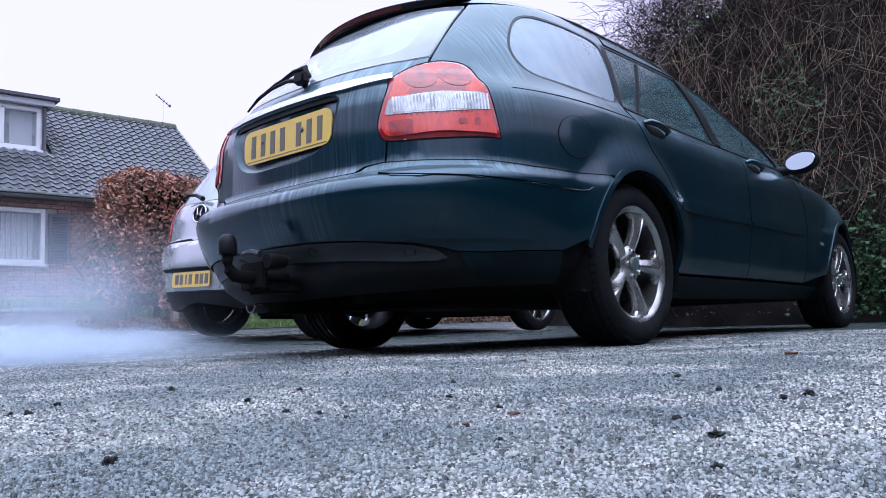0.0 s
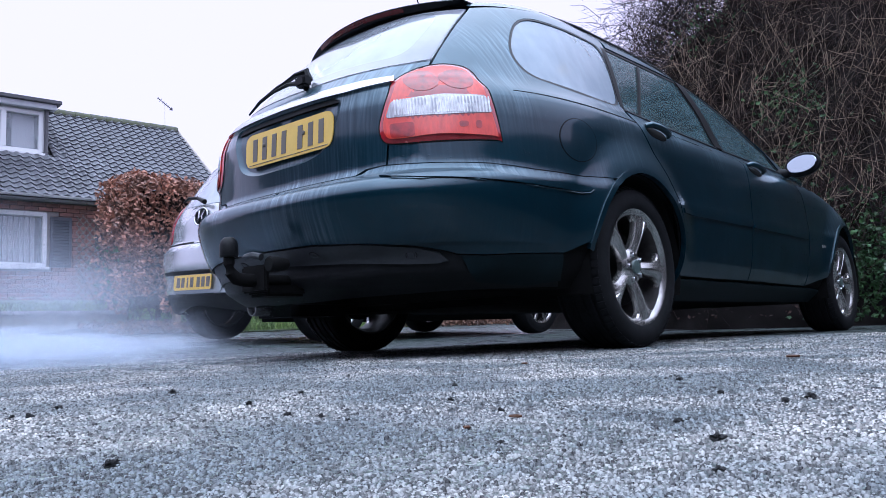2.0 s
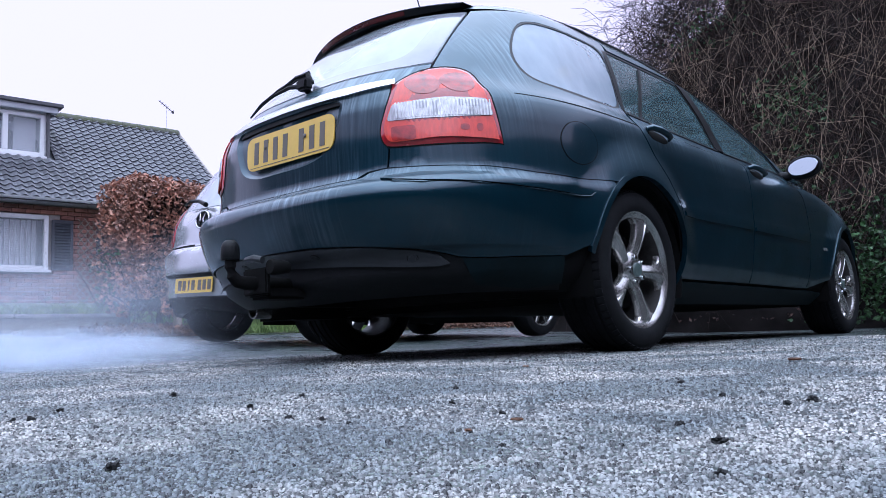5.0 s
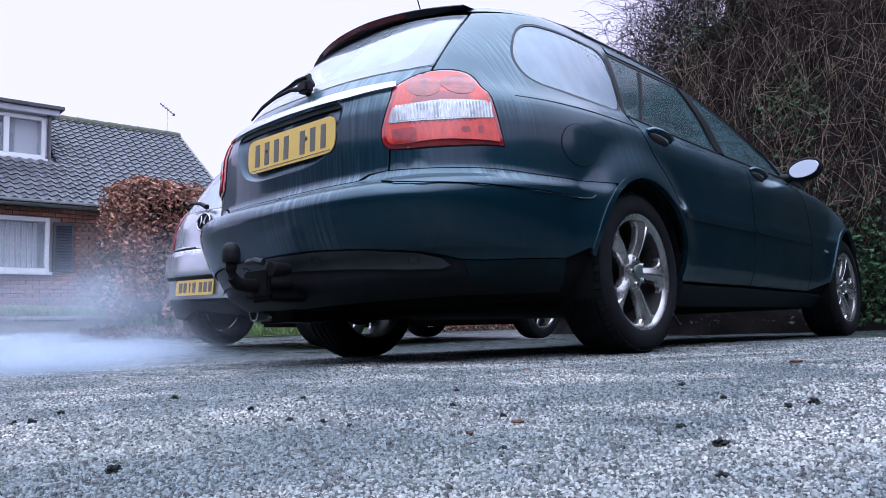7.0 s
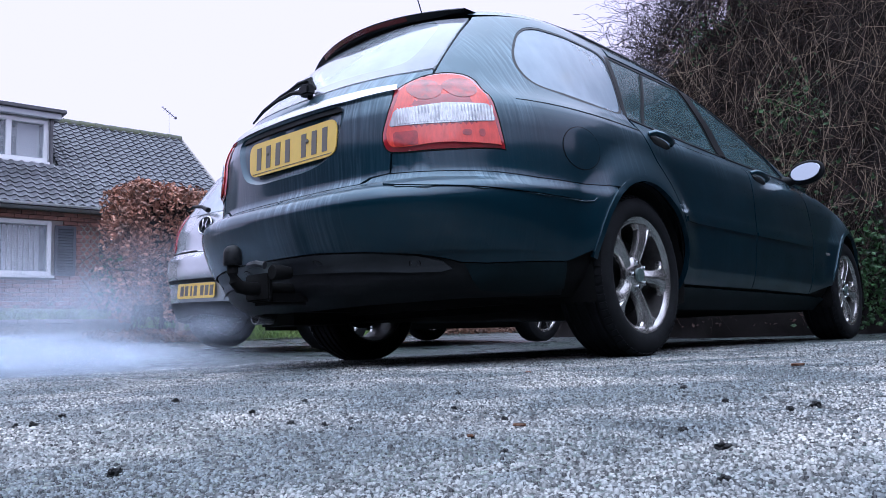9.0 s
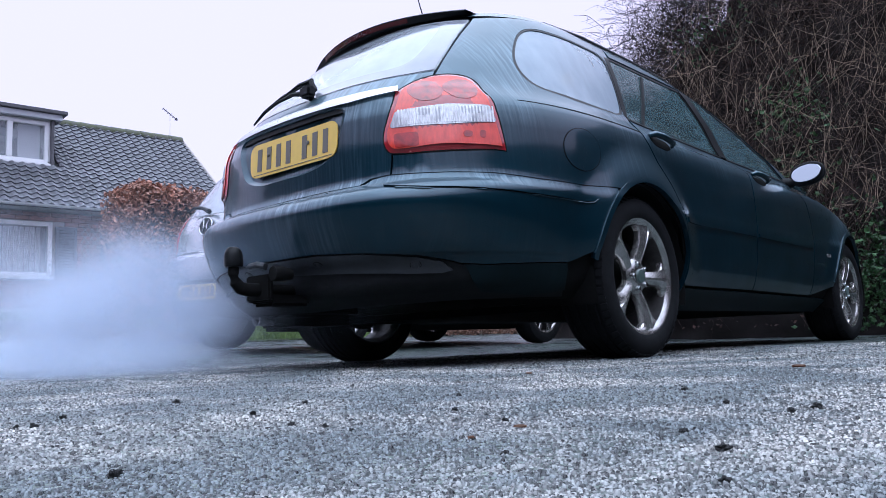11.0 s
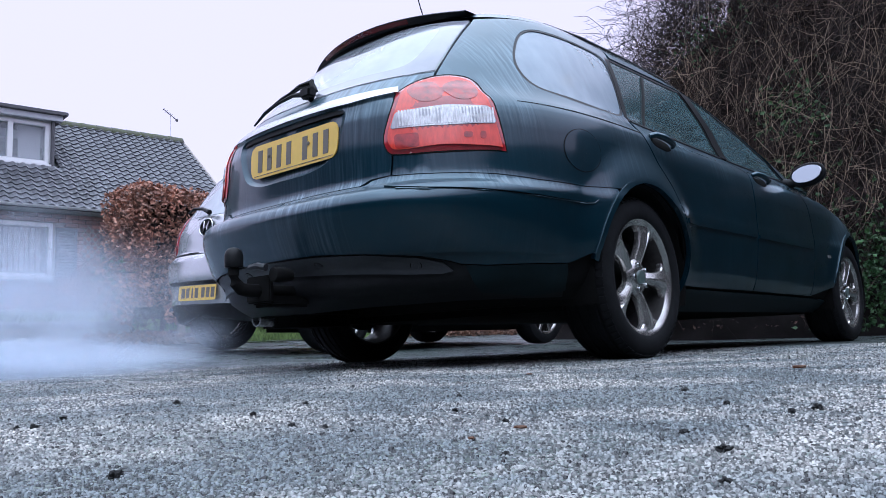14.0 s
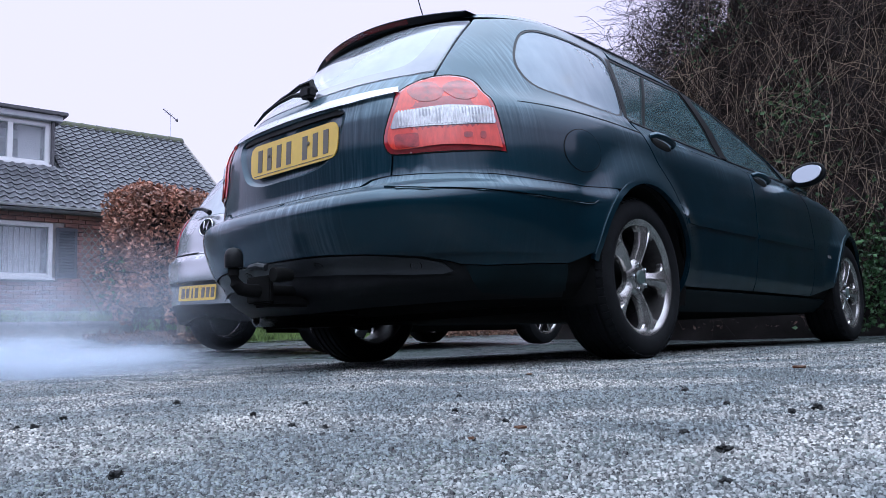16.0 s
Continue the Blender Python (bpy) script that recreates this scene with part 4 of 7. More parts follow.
        panel(S, "waist_seal", [(1.70, 0.962), (2.05, 0.95), (2.57, 0.938), (2.57, 0.929), (2.05, 0.941), (1.70, 0.953)], M_BLACK, car, lift=0.004, flip=fl, step=0.02)
        panel(S, "waist_seal", [(2.63, 0.938), (3.48, 0.93), (3.48, 0.921), (2.63, 0.929)], M_BLACK, car, lift=0.004, flip=fl, step=0.02)
        panel(S, "side_marker", softened([(3.86, 0.523), (3.905, 0.521), (3.905, 0.504), (3.86, 0.505)], 0.008), M_CLEAR, car, lift=0.003, bulge=0.006, step=0.008, flip=fl)
        # door mirror
        mi = new("door_mirror")
        mi.parent = car
        bm = bmesh.new()
        bmesh.ops.create_uvsphere(bm, u_segments=28, v_segments=18, radius=1.0)
        for v in bm.verts:
            v.co.x = math.copysign(abs(v.co.x) ** 0.85, v.co.x) * 0.098
            v.co.z = math.copysign(abs(v.co.z) ** 0.9, v.co.z) * (0.066 if v.co.x < 0 else 0.066)
            v.co.y = v.co.y * 0.085 if v.co.y > 0 else max(v.co.y * 0.03, -0.012)
        bmesh.ops.rotate(bm, verts=bm.verts, cent=(0, 0, 0), matrix=Matrix.Rotation(radians(-9), 3, "Y"))
        o = part("mirror_shell", bm, M_BLACK, mi)
        o.location = (0.926, 1.90, 0.962)
        bm = bmesh.new()
        lathe(bm, [(-0.0135, 0.0001), (-0.0135, 0.95), (-0.0105, 1.0)], "y", 40)
        for v in bm.verts:
            v.co.x = math.copysign(abs(v.co.x) ** 0.9, v.co.x) * 0.082
            v.co.z *= 0.052
        bmesh.ops.rotate(bm, verts=bm.verts, cent=(0, 0, 0), matrix=Matrix.Rotation(radians(-9), 3, "Y"))
        o2 = part("mirror_glass", bm, M_MIRROR, mi)
        o2.matrix_local = Matrix.Translation((0.926, 1.887, 0.962)) @ Matrix.Rotation(radians(-13), 4, "X")
        bm = bmesh.new()
        tube(bm, [(0.78, 1.90, 0.925), (0.83, 1.905, 0.925), (0.88, 1.92, 0.94)], [0.035, 0.028, 0.026], 10)
        o3 = part("mirror_arm", bm, M_BLACK, mi)
        if fl:
            mi.scale = (-1, 1, 1)
    gb = [(0.0, 1.019), (0.4, 1.019), (0.56, 1.025), (0.649, 1.037), (0.664, 1.10), (0.689, 1.23), (0.711, 1.322), (0.4, 1.331), (0.0, 1.334)]
    gi = softened([(-0.50, 1.062), (0.50, 1.062), (0.56, 1.11), (0.60, 1.318), (-0.60, 1.318), (-0.56, 1.11)], 0.09)
    panel(S, "glass_border", gb + [(-u, z) for u, z in gb[::-1] if u > 0], M_BORDER, [o for o in tg.children if o.name.startswith("rear_glass")][0], holes=[gi], lift=0.0005, depth=0.001, step=0.03, label="dark printed border of the rear window")
    # windscreen and bonnet
    for fl in (False, True):
        w = [(3.64, 0.94), (3.44, 1.06), (3.07, 1.21), (2.74, 1.345), (Q + S.nose(1.345) - 0.004, 1.345), (Q + S.nose(1.2) - 0.004, 1.2), (Q + S.nose(1.06) - 0.004, 1.06), (Q + S.nose(0.95) - 0.004, 0.95)]
        panel(S, "windscreen", w, M_GLASS, car, lift=-0.004, flip=fl, step=0.06)
    top = curve([(1.85, 0.93), (2.1, 0.875), (2.2, 0.862), (2.55, 0.802), (2.9, 0.738), (3.25, 0.66), (3.5, 0.6)])
    bm = bmesh.new()
    rows = []
    for i in range(24):
        y = 1.95 + 1.5 * i / 23
        z = top(y)
        hw = abs(S.at(Q + y, z)[0]) - 0.004
        rows.append([bm.verts.new((hw * k / 10, y, z + 0.09 * (1 - abs(k / 10) ** 2.4) * (1 - 0.5 * i / 23))) for k in range(-10, 11)])
    for p, q in zip(rows, rows[1:]):
        for k in range(20):
            bm.faces.new((p[k], p[k + 1], q[k + 1], q[k]))
    part("bonnet", bm, M_GREEN, car)
    # cabin: covers, seats, lining
    part("load_cover", boxed((-0.60, -0.62, 0.925), (0.60, 0.15, 0.94), 0.004), M_DARK, car, smooth=False)
    part("dashboard", boxed((-0.74, 1.75, 0.55), (0.74, 2.35, 0.93), 0.05), M_DARK, car)
    for sx, sy, wd in ((-0.37, 1.05, 0.46), (0.37, 1.05, 0.46), (-0.37, 0.22, 0.56), (0.37, 0.22, 0.56)):
        seat = new("seat")
        seat.parent = car
        bm = boxed((sx - wd / 2, sy - 0.08, 0.45), (sx + wd / 2, sy + 0.05, 0.98), 0.04)
        part("backrest", bm, M_SEAT, seat)
        part("cushion", boxed((sx - wd / 2, sy + 0.05, 0.38), (sx + wd / 2, sy + 0.5, 0.52), 0.04), M_SEAT, seat)
        part("headrest", boxed((sx - 0.13, sy - 0.10, 1.0), (sx + 0.13, sy - 0.01, 1.16), 0.035), M_SEAT, seat)
    bm = bmesh.new()
    bmesh.ops.create_icosphere(bm, subdivisions=2, radius=0.035)
    for v in bm.verts:
        v.co *= 1 + 0.3 * noise.noise(v.co * 40)
        v.co.x *= 0.5
    o = part("window_ornament", bm, M_YELLOW, car, "pale yellow ornament behind the misted side glass")
    o.location = (0.715, -0.22, 1.075)
    part("floor_pan", boxed((-0.74, -0.30, 0.190), (0.74, 3.1, 0.28), 0.03), M_DARK, car, smooth=False)
    part("boot_floor", boxed((-0.55, -0.84, 0.27), (0.55, -0.35, 0.30), 0.01), M_DARK, car, smooth=False)
    part("rear_axle", tube(bmesh.new(), [(-0.7, 0.0, 0.28), (0.7, 0.0, 0.28)], 0.045, 12), M_DARK, car)
    part("silencer", boxed((-0.62, -0.80, 0.175), (-0.30, -0.40, 0.30), 0.05), M_DARK, car)
    bm = bmesh.new()
    lathe(bm, [(-0.84, 0.028), (-0.84, 0.032), (-0.6, 0.032)], "y", 20, (-0.50, 0, 0.215))
    lathe(bm, [(-0.84, 0.028), (-0.7, 0.028), (-0.7, 0.001)], "y", 20, (-0.50, 0, 0.215))
    part("exhaust_pipe", bm, M_ALLOY, car)
    # tow bar
    tb = new("tow_bar")
    tb.parent = car
    bm = bmesh.new()
    lathe(bm, [(0.370, 0.0300), (0.374, 0.0325), (0.390, 0.0325), (0.412, 0.0318), (0.428, 0.0265), (0.438, 0.016), (0.441, 0.0001)], "z", 28, (0, -1.262, 0))
    lathe(bm, [(0.370, 0.0300), (0.370, 0.018)], "z", 28, (0, -1.262, 0))
    part("ball_cover", bm, M_BLACK, tb, "black rubber tow ball cover")
    bm = bmesh.new()
    tube(bm, [(0, -1.262, 0.385), (0, -1.262, 0.345), (0, -1.255, 0.318), (0, -1.235, 0.298), (0, -1.20, 0.292), (0, -1.12, 0.292), (0, -1.0, 0.292)], [0.019, 0.019, 0.021, 0.023, 0.024, 0.024, 0.024], 14)
    part("neck", bm, M_DARK, tb)
    bm = boxed((-0.075, -1.165, 0.25), (0.07, -1.145, 0.345), 0.006)
    box(bm, (-0.06, -1.15, 0.235), (0.06, -0.98, 0.275), 0.01)
    part("bracket", bm, M_DARK, tb)
    bm = bmesh.new()
    lathe(bm, [(-1.175, 0.0001), (-1.175, 0.024), (-1.17, 0.027), (-1.14, 0.027), (-1.10, 0.02)], "y", 24, (0.105, 0, 0.342))
    part("socket", bm, M_DARK, tb)
    bm = bmesh.new()
    tube(bm, [(0.0, -1.195, 0.372), (0.05, -1.20, 0.374), (0.085, -1.19, 0.366)], 0.013, 8)
    part("latch", bm, M_TRIM, tb)


M_YELLOW = material("pale_yellow_cloth", (0.75, 0.55, 0.18), rough=0.8, vary=0.4, scale=40)
M_BORDER = material("glass_print", (0.30, 0.31, 0.355), rough=0.12, vary=0.2, scale=6, coat=1.0)
M_RIB = material("lens_rib", (0.92, 0.93, 0.95), rough=0.2, metal=0.1, vary=0.6, scale=30, coat=1.0)
M_MIRROR = material("mirror_silver", (0.36, 0.39, 0.43), rough=0.04, metal=1.0)
M_SEAT = material("seat_cloth", (0.06, 0.06, 0.062), rough=0.9, vary=0.2, scale=30)


estate_details(estate)


# ---------------------------------------------------------------- ground
RISE = curve([(-40.0, 0.95), (-12.0, 0.86), (-11.0, 0.80), (-8.5, 0.48), (-6.2, 0.22), (-5.4, 0.15), (-3.6, 0.085), (-2.0, 0.03), (-1.0, 0.0), (30.0, 0.0)])


def tarmac():
    m = bpy.data.materials.new("wet_tarmac")
    m.use_nodes = True
    nt, b = m.node_tree, m.node_tree.nodes["Principled BSDF"]
    N, L = nt.nodes.new, nt.links.new
    co = N("ShaderNodeTexCoord").outputs["Object"]

    def noise_at(scale, detail=5, rough=0.6):
        n = N("ShaderNodeTexNoise")
        n.inputs["Scale"].default_value, n.inputs["Detail"].default_value, n.inputs["Roughness"].default_value = scale, detail, rough
        L(co, n.inputs["Vector"])
        return n.outputs["Fac"]

    def ramp_of(fac, stops):
        r = N("ShaderNodeValToRGB")
        e = r.color_ramp.elements
        while len(e) < len(stops):
            e.new(0.5)
        for el, (p, c) in zip(e, stops):
            el.position, el.color = p, (*c, 1)
        L(fac, r.inputs["Fac"])
        return r.outputs["Color"]

    def mix(fac, a, c, kind="MIX"):
        x = N("ShaderNodeMix")
        x.data_type, x.blend_type = "RGBA", kind
        if isinstance(fac, float):
            x.inputs["Factor"].default_value = fac
        else:
            L(fac, x.inputs["Factor"])
        L(a, x.inputs["A"])
        L(c, x.inputs["B"])
        return x.outputs["Result"]

    v = N("ShaderNodeTexVoronoi")
    v.inputs["Scale"].default_value = 130
    L(co, v.inputs["Vector"])
    sep = N("ShaderNodeSeparateColor")
    L(v.outputs["Color"], sep.inputs["Color"])
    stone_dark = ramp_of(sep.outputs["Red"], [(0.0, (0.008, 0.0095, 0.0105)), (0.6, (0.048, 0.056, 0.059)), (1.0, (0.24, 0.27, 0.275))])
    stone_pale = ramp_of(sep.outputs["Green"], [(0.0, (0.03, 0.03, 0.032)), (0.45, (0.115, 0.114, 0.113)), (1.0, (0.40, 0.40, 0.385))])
    # distance bias paints shade: stone stays pale by the eye, darker towards the car
    lit_reach, far, add = N("ShaderNodeVectorMath"), N("ShaderNodeMapRange"), N("ShaderNodeMath")
    lit_reach.operation, lit_reach.inputs[1].default_value = "DISTANCE", (1.55, -2.15, 0.0)
    L(co, lit_reach.inputs[0])
    L(lit_reach.outputs["Value"], far.inputs["Value"])
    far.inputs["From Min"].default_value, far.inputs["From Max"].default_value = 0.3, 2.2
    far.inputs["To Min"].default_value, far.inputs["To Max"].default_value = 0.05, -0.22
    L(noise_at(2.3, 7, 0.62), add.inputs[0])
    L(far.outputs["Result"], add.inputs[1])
    # worn patches by noise, together with the painted shade from the bias
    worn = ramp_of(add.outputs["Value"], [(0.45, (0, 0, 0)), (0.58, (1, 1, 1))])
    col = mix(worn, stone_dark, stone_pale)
    grime = ramp_of(noise_at(0.8, 6), [(0.35, (0.84, 0.85, 0.88)), (0.65, (1, 1, 1))])
    col = mix(1.0, col, grime, "MULTIPLY")
    moss = ramp_of(noise_at(1.1, 6), [(0.42, (1, 1, 1)), (0.62, (0.72, 0.86, 0.74))])
    col = mix(1.0, col, moss, "MULTIPLY")
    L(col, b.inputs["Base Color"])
    wet = N("ShaderNodeMapRange")
    wet.inputs["From Min"].default_value, wet.inputs["From Max"].default_value = 0.38, 0.62
    wet.inputs["To Min"].default_value, wet.inputs["To Max"].default_value = 0.18, 0.5
    L(noise_at(1.7, 6), wet.inputs["Value"])
    L(wet.outputs["Result"], b.inputs["Roughness"])
    bp = N("ShaderNodeBump")
    bp.invert = True
    bp.inputs["Strength"].default_value, bp.inputs["Distance"].default_value = 0.9, 0.006
    L(v.outputs["Distance"], bp.inputs["Height"])
    bp2 = N("ShaderNodeBump")
    bp2.inputs["Strength"].default_value, bp2.inputs["Distance"].default_value = 0.5, 0.02
    L(noise_at(35, 4), bp2.inputs["Height"])
    L(bp2.outputs["Normal"], bp.inputs["Normal"])
    L(bp.outputs["Normal"], b.inputs["Normal"])
    return m


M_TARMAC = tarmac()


def graded(lo, hi, centre, fine, n):
    """Positions that are dense round a centre and sparse far off."""
    k = 6.0
    a = [centre + (lo - centre) * math.sinh(k * (1 - i / n)) / math.sinh(k) for i in range(n)]
    b = [centre + (hi - centre) * math.sinh(k * i / n) / math.sinh(k) for i in range(n + 1)]
    return a + b


def dip(x, y):
    """Small unevenness of the drive near the eye."""
    d = math.hypot(x - 1.6, y + 1.6)
    return 0.005 * noise.noise(Vector((x * 1.3, y * 1.3, 0.0))) * (1 - ramp(d, 1.5, 4)) if d < 4 else 0.0


def ground():
    xs, ys = graded(-400, 400, 1.3, 0, 90), graded(-400, 400, -1.6, 0, 90)
    verts = [(x, y, RISE(x) + dip(x, y)) for x in xs for y in ys]
    n = len(ys)
    faces = [(i * n + j, (i + 1) * n + j, (i + 1) * n + j + 1, i * n + j + 1) for i in range(len(xs) - 1) for j in range(n - 1)]
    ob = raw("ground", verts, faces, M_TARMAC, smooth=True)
    tagged(ob, "damp grey tarmac drive with worn pale stone chippings", "drive", kind="structure")


ground()


def chippings():
    """Standing stones of the surface close to the eye, as one spread of small rounded domes."""
    rng = np.random.default_rng(5)
    n = 150000
    a = radians(42.4) + rng.uniform(-0.6, 0.6, n)
    d = 0.4 + 4.2 * rng.random(n) ** 1.6
    x, y = 2.312 - np.sin(a) * d, -2.716 + np.cos(a) * d
    s = rng.uniform(0.0009, 0.0019, n) * (1 + 0.22 * d)
    s[rng.random(n) < 0.05] *= 1.4
    h = s * rng.uniform(0.7, 1.5, n)
    turn = rng.uniform(0, 6.28, n)
    z = np.array([dip(p, q) for p, q in zip(x, y)]) - 0.0007
    V = np.zeros((n, 9, 3))
    for k in range(4):
        t = math.pi / 2 * k + rng.uniform(-0.35, 0.35, n) + turn
        r = s * rng.uniform(0.8, 1.25, n)
        V[:, k] = np.stack([x + r * np.cos(t), y + r * np.sin(t), z], 1)
        r2 = r * rng.uniform(0.6, 0.85, n)
        V[:, 4 + k] = np.stack([x + r2 * np.cos(t), y + r2 * np.sin(t), z + h * rng.uniform(0.7, 1.0, n)], 1)
    V[:, 8] = np.stack([x + s * rng.uniform(-0.2, 0.2, n), y + s * rng.uniform(-0.2, 0.2, n), z + h * rng.uniform(0.95, 1.25, n)], 1)
    quad = [(k, (k + 1) % 4, 4 + (k + 1) % 4) for k in range(4)] + [(k, 4 + (k + 1) % 4, 4 + k) for k in range(4)] + [(4 + k, 4 + (k + 1) % 4, 8) for k in range(4)]
    F = (np.arange(n)[:, None, None] * 9 + np.array(quad)[None]).reshape(-1, 3)
    m = material("chipping_stone", (0.145, 0.165, 0.170), rough=0.27, scale=2.6, island=0.97, color2=(0.41, 0.395, 0.365))
    worn = [x for x in m.node_tree.nodes if x.bl_idname == "ShaderNodeValToRGB"][0].color_ramp.elements
    worn[0].position, worn[1].position = 0.45, 0.61
    me = bpy.data.meshes.new("chippings")
    me.vertices.add(n * 9)
    me.vertices.foreach_set("co", V.reshape(-1))
    me.loops.add(len(F) * 3)
    me.loops.foreach_set("vertex_index", F.reshape(-1).astype(np.int32))
    me.polygons.add(len(F))
    me.polygons.foreach_set("loop_start", np.arange(0, len(F) * 3, 3, dtype=np.int32))
    me.polygons.foreach_set("use_smooth", np.ones(len(F), dtype=bool))
    me.update(calc_edges=True)
    me.materials.append(m)
    ob = new("chippings", me)
    tagged(ob, "small pale and grey stone chippings in the tarmac", "chippings", kind="stuff")


chippings()


def clump(x, y, size, label, mat, flat=0.8):
    rng = random.Random(int(x * 1000) + int(y * 977))
    bm = bmesh.new()
    bmesh.ops.create_icosphere(bm, subdivisions=3, radius=size)
    for v in bm.verts:
        v.co *= 0.85 + 0.75 * noise.noise(v.co * (1.9 / size) + Vector((x * 31, y * 17, 0))) + 0.35 * noise.noise(v.co * (4.3 / size) + Vector((x * 7, y * 11, 3)))
        v.co.z *= flat
    ob = part("dirt_clump", bm, mat)
    ob.matrix_world = pose(x, y, dip(x, y) + size * flat * 0.45, 0, 0, rng.uniform(0, 360))
    tagged(ob, label, "clump", "dirt on the drive")


M_CLUMP = material("dark_moss", (0.007, 0.007, 0.007), rough=0.7, vary=0.5, scale=200, bump=0.5, bump_scale=400, bump_dist=0.003)
for x, y, s in ((1.758, -2.018, 0.0045), (2.047, -2.105, 0.0055), (2.012, -1.762, 0.0065), (2.0, -1.809, 0.005), (1.973, -2.019, 0.0045), (1.709, -2.443, 0.005), (1.7, -2.435, 0.004),
                (1.229, -2.33, 0.0055), (1.129, -2.255, 0.0055), (1.21, -2.345, 0.004), (1.55, -2.16, 0.0045), (1.60, -2.15, 0.004), (1.66, -2.16, 0.0035), (2.10, -2.23, 0.0035), (1.9, -1.75, 0.005),
                (1.75, -1.55, 0.006), (1.38, -2.1, 0.0045), (1.02, -2.02, 0.006), (1.3, -1.95, 0.005), (1.9, -2.2, 0.003), (1.62, -1.95, 0.004), (2.2, -1.6, 0.005), (1.45, -1.75, 0.005)):
    clump(x, y, s, "small black clump of dirt lying on the tarmac", M_CLUMP)


def fallen_leaf(x, y, size, turn, color):
    bm = bmesh.new()
    rows = []
    for i in range(7):
        t = i / 6
        w = size * 0.36 * math.sin(math.pi * min(1, t * 0.92 + 0.05)) ** 0.8
        rows.append([bm.verts.new(((t - 0.5) * size, s * w, size * (0.10 + 0.16 * s * s + 0.12 * (t - 0.5) ** 2))) for s in (-1, -0.5, 0, 0.5, 1)])
    for p, q in zip(rows, rows[1:]):
        for i in range(4):
            bm.faces.new((p[i], q[i], q[i + 1], p[i + 1]))
    bmesh.ops.solidify(bm, geom=bm.faces[:], thickness=0.0006)
    ob = part("fallen_leaf", bm, color)
    ob.matrix_world = pose(x, y, dip(x, y) + 0.0005, rx=8, rz=turn)
    tagged(ob, "dry brown leaf lying on the tarmac", "leaf", "leaves on the drive")


M_DRY = material("dry_leaf", (0.24, 0.12, 0.065), rough=0.6, vary=0.5, scale=80)
for x, y, s, a in ((1.813, -2.063, 0.014, 20), (1.817, -2.146, 0.011, 100), (1.704, -0.879, 0.03, 40), (1.135, -1.129, 0.018, 0), (2.06, -1.0, 0.025, 60)):
    fallen_leaf(x, y, s, a, M_DRY)


# ---------------------------------------------------------------- the house across the way
HOUSE_SCALE = 1.2


def house_frame():
    a = radians(6.1)
    o = Vector((-11.75, 2.51, 0.0))
    m = Matrix(((math.sin(a), -math.cos(a), 0, o.x), (math.cos(a), math.sin(a), 0, o.y), (0, 0, 1, 0), (0, 0, 0, 1)))
    return Matrix.Translation(EYE) @ Matrix.Scale(HOUSE_SCALE, 4) @ Matrix.Translation(-EYE) @ m


def window_unit(house, x0, x1, z0, z1, y, bars, blinds):
    """A white framed window in the front: frame, sashes, pane, and blind slats behind."""
    w = new("window")
    w.parent = house
    t = 0.07
    bm = bmesh.new()
    for lo, hi in (((x0, y - 0.05, z0), (x0 + t, y + 0.06, z1)), ((x1 - t, y - 0.05, z0), (x1, y + 0.06, z1)), ((x0 + t, y - 0.05, z1 - t), (x1 - t, y + 0.06, z1)), ((x0 + t, y - 0.05, z0), (x1 - t, y + 0.06, z0 + t))):
        box(bm, lo, hi, 0.006)
    for b in bars:
        box(bm, (b - 0.045, y - 0.055, z0 + t), (b + 0.045, y + 0.055, z1 - t), 0.006)
    part("window_frame", bm, M_WHITE, w, smooth=False)
    part("sill", boxed((x0 - 0.04, y - 0.11, z0 - 0.05), (x1 + 0.04, y + 0.02, z0 - 0.003), 0.008), M_WHITE, w, smooth=False)
    edges = [x0 + t] + list(bars) + [x1 - t]
    for a, b in zip(edges, edges[1:]):
        p = part("pane", boxed((a, y + 0.012, z0 + t), (b, y + 0.018, z1 - t)), M_PANE, w, smooth=False)
        p.visible_shadow = False
    if blinds:
        n = int((x1 - x0 - 2 * t) / 0.085)
        for i in range(n):
            xx = x0 + t + 0.045 + i * 0.085
            bm = bmesh.new()
            bmesh.ops.create_cube(bm, size=1, matrix=pose(xx, y + 0.13, (z0 + z1) / 2, 0, 0, 28) @ Matrix.Diagonal((0.086, 0.004, z1 - z0 - 2 * t - 0.02, 1)))
            part("blind_slat", bm, M_BLIND, w, smooth=False)
    return w


M_PANE = bpy.data.materials.new("window_pane")
M_PANE.use_nodes = True
pb = M_PANE.node_tree.nodes["Principled BSDF"]
pb.inputs["Base Color"].default_value, pb.inputs["Roughness"].default_value, pb.inputs["Alpha"].default_value = (0.6, 0.65, 0.7, 1), 0.03, 0.25
M_BLIND = material("blind_fabric", (0.7, 0.7, 0.72), rough=0.8, vary=0.1, scale=4)
M_SHUTTER = material("shutter_paint", (0.03, 0.033, 0.045), rough=0.5, vary=0.3, scale=9)
M_CURTAIN = material("net_curtain", (0.62, 0.63, 0.66), rough=0.9, vary=0.2, scale=9, stretch=(6, 1, 0.2))
M_FASCIA = material("fascia_board", (0.5, 0.52, 0.56), rough=0.5, vary=0.15, scale=3)
M_LEAD = material("lead_roof", (0.1, 0.1, 0.11), rough=0.6, vary=0.3, scale=5)


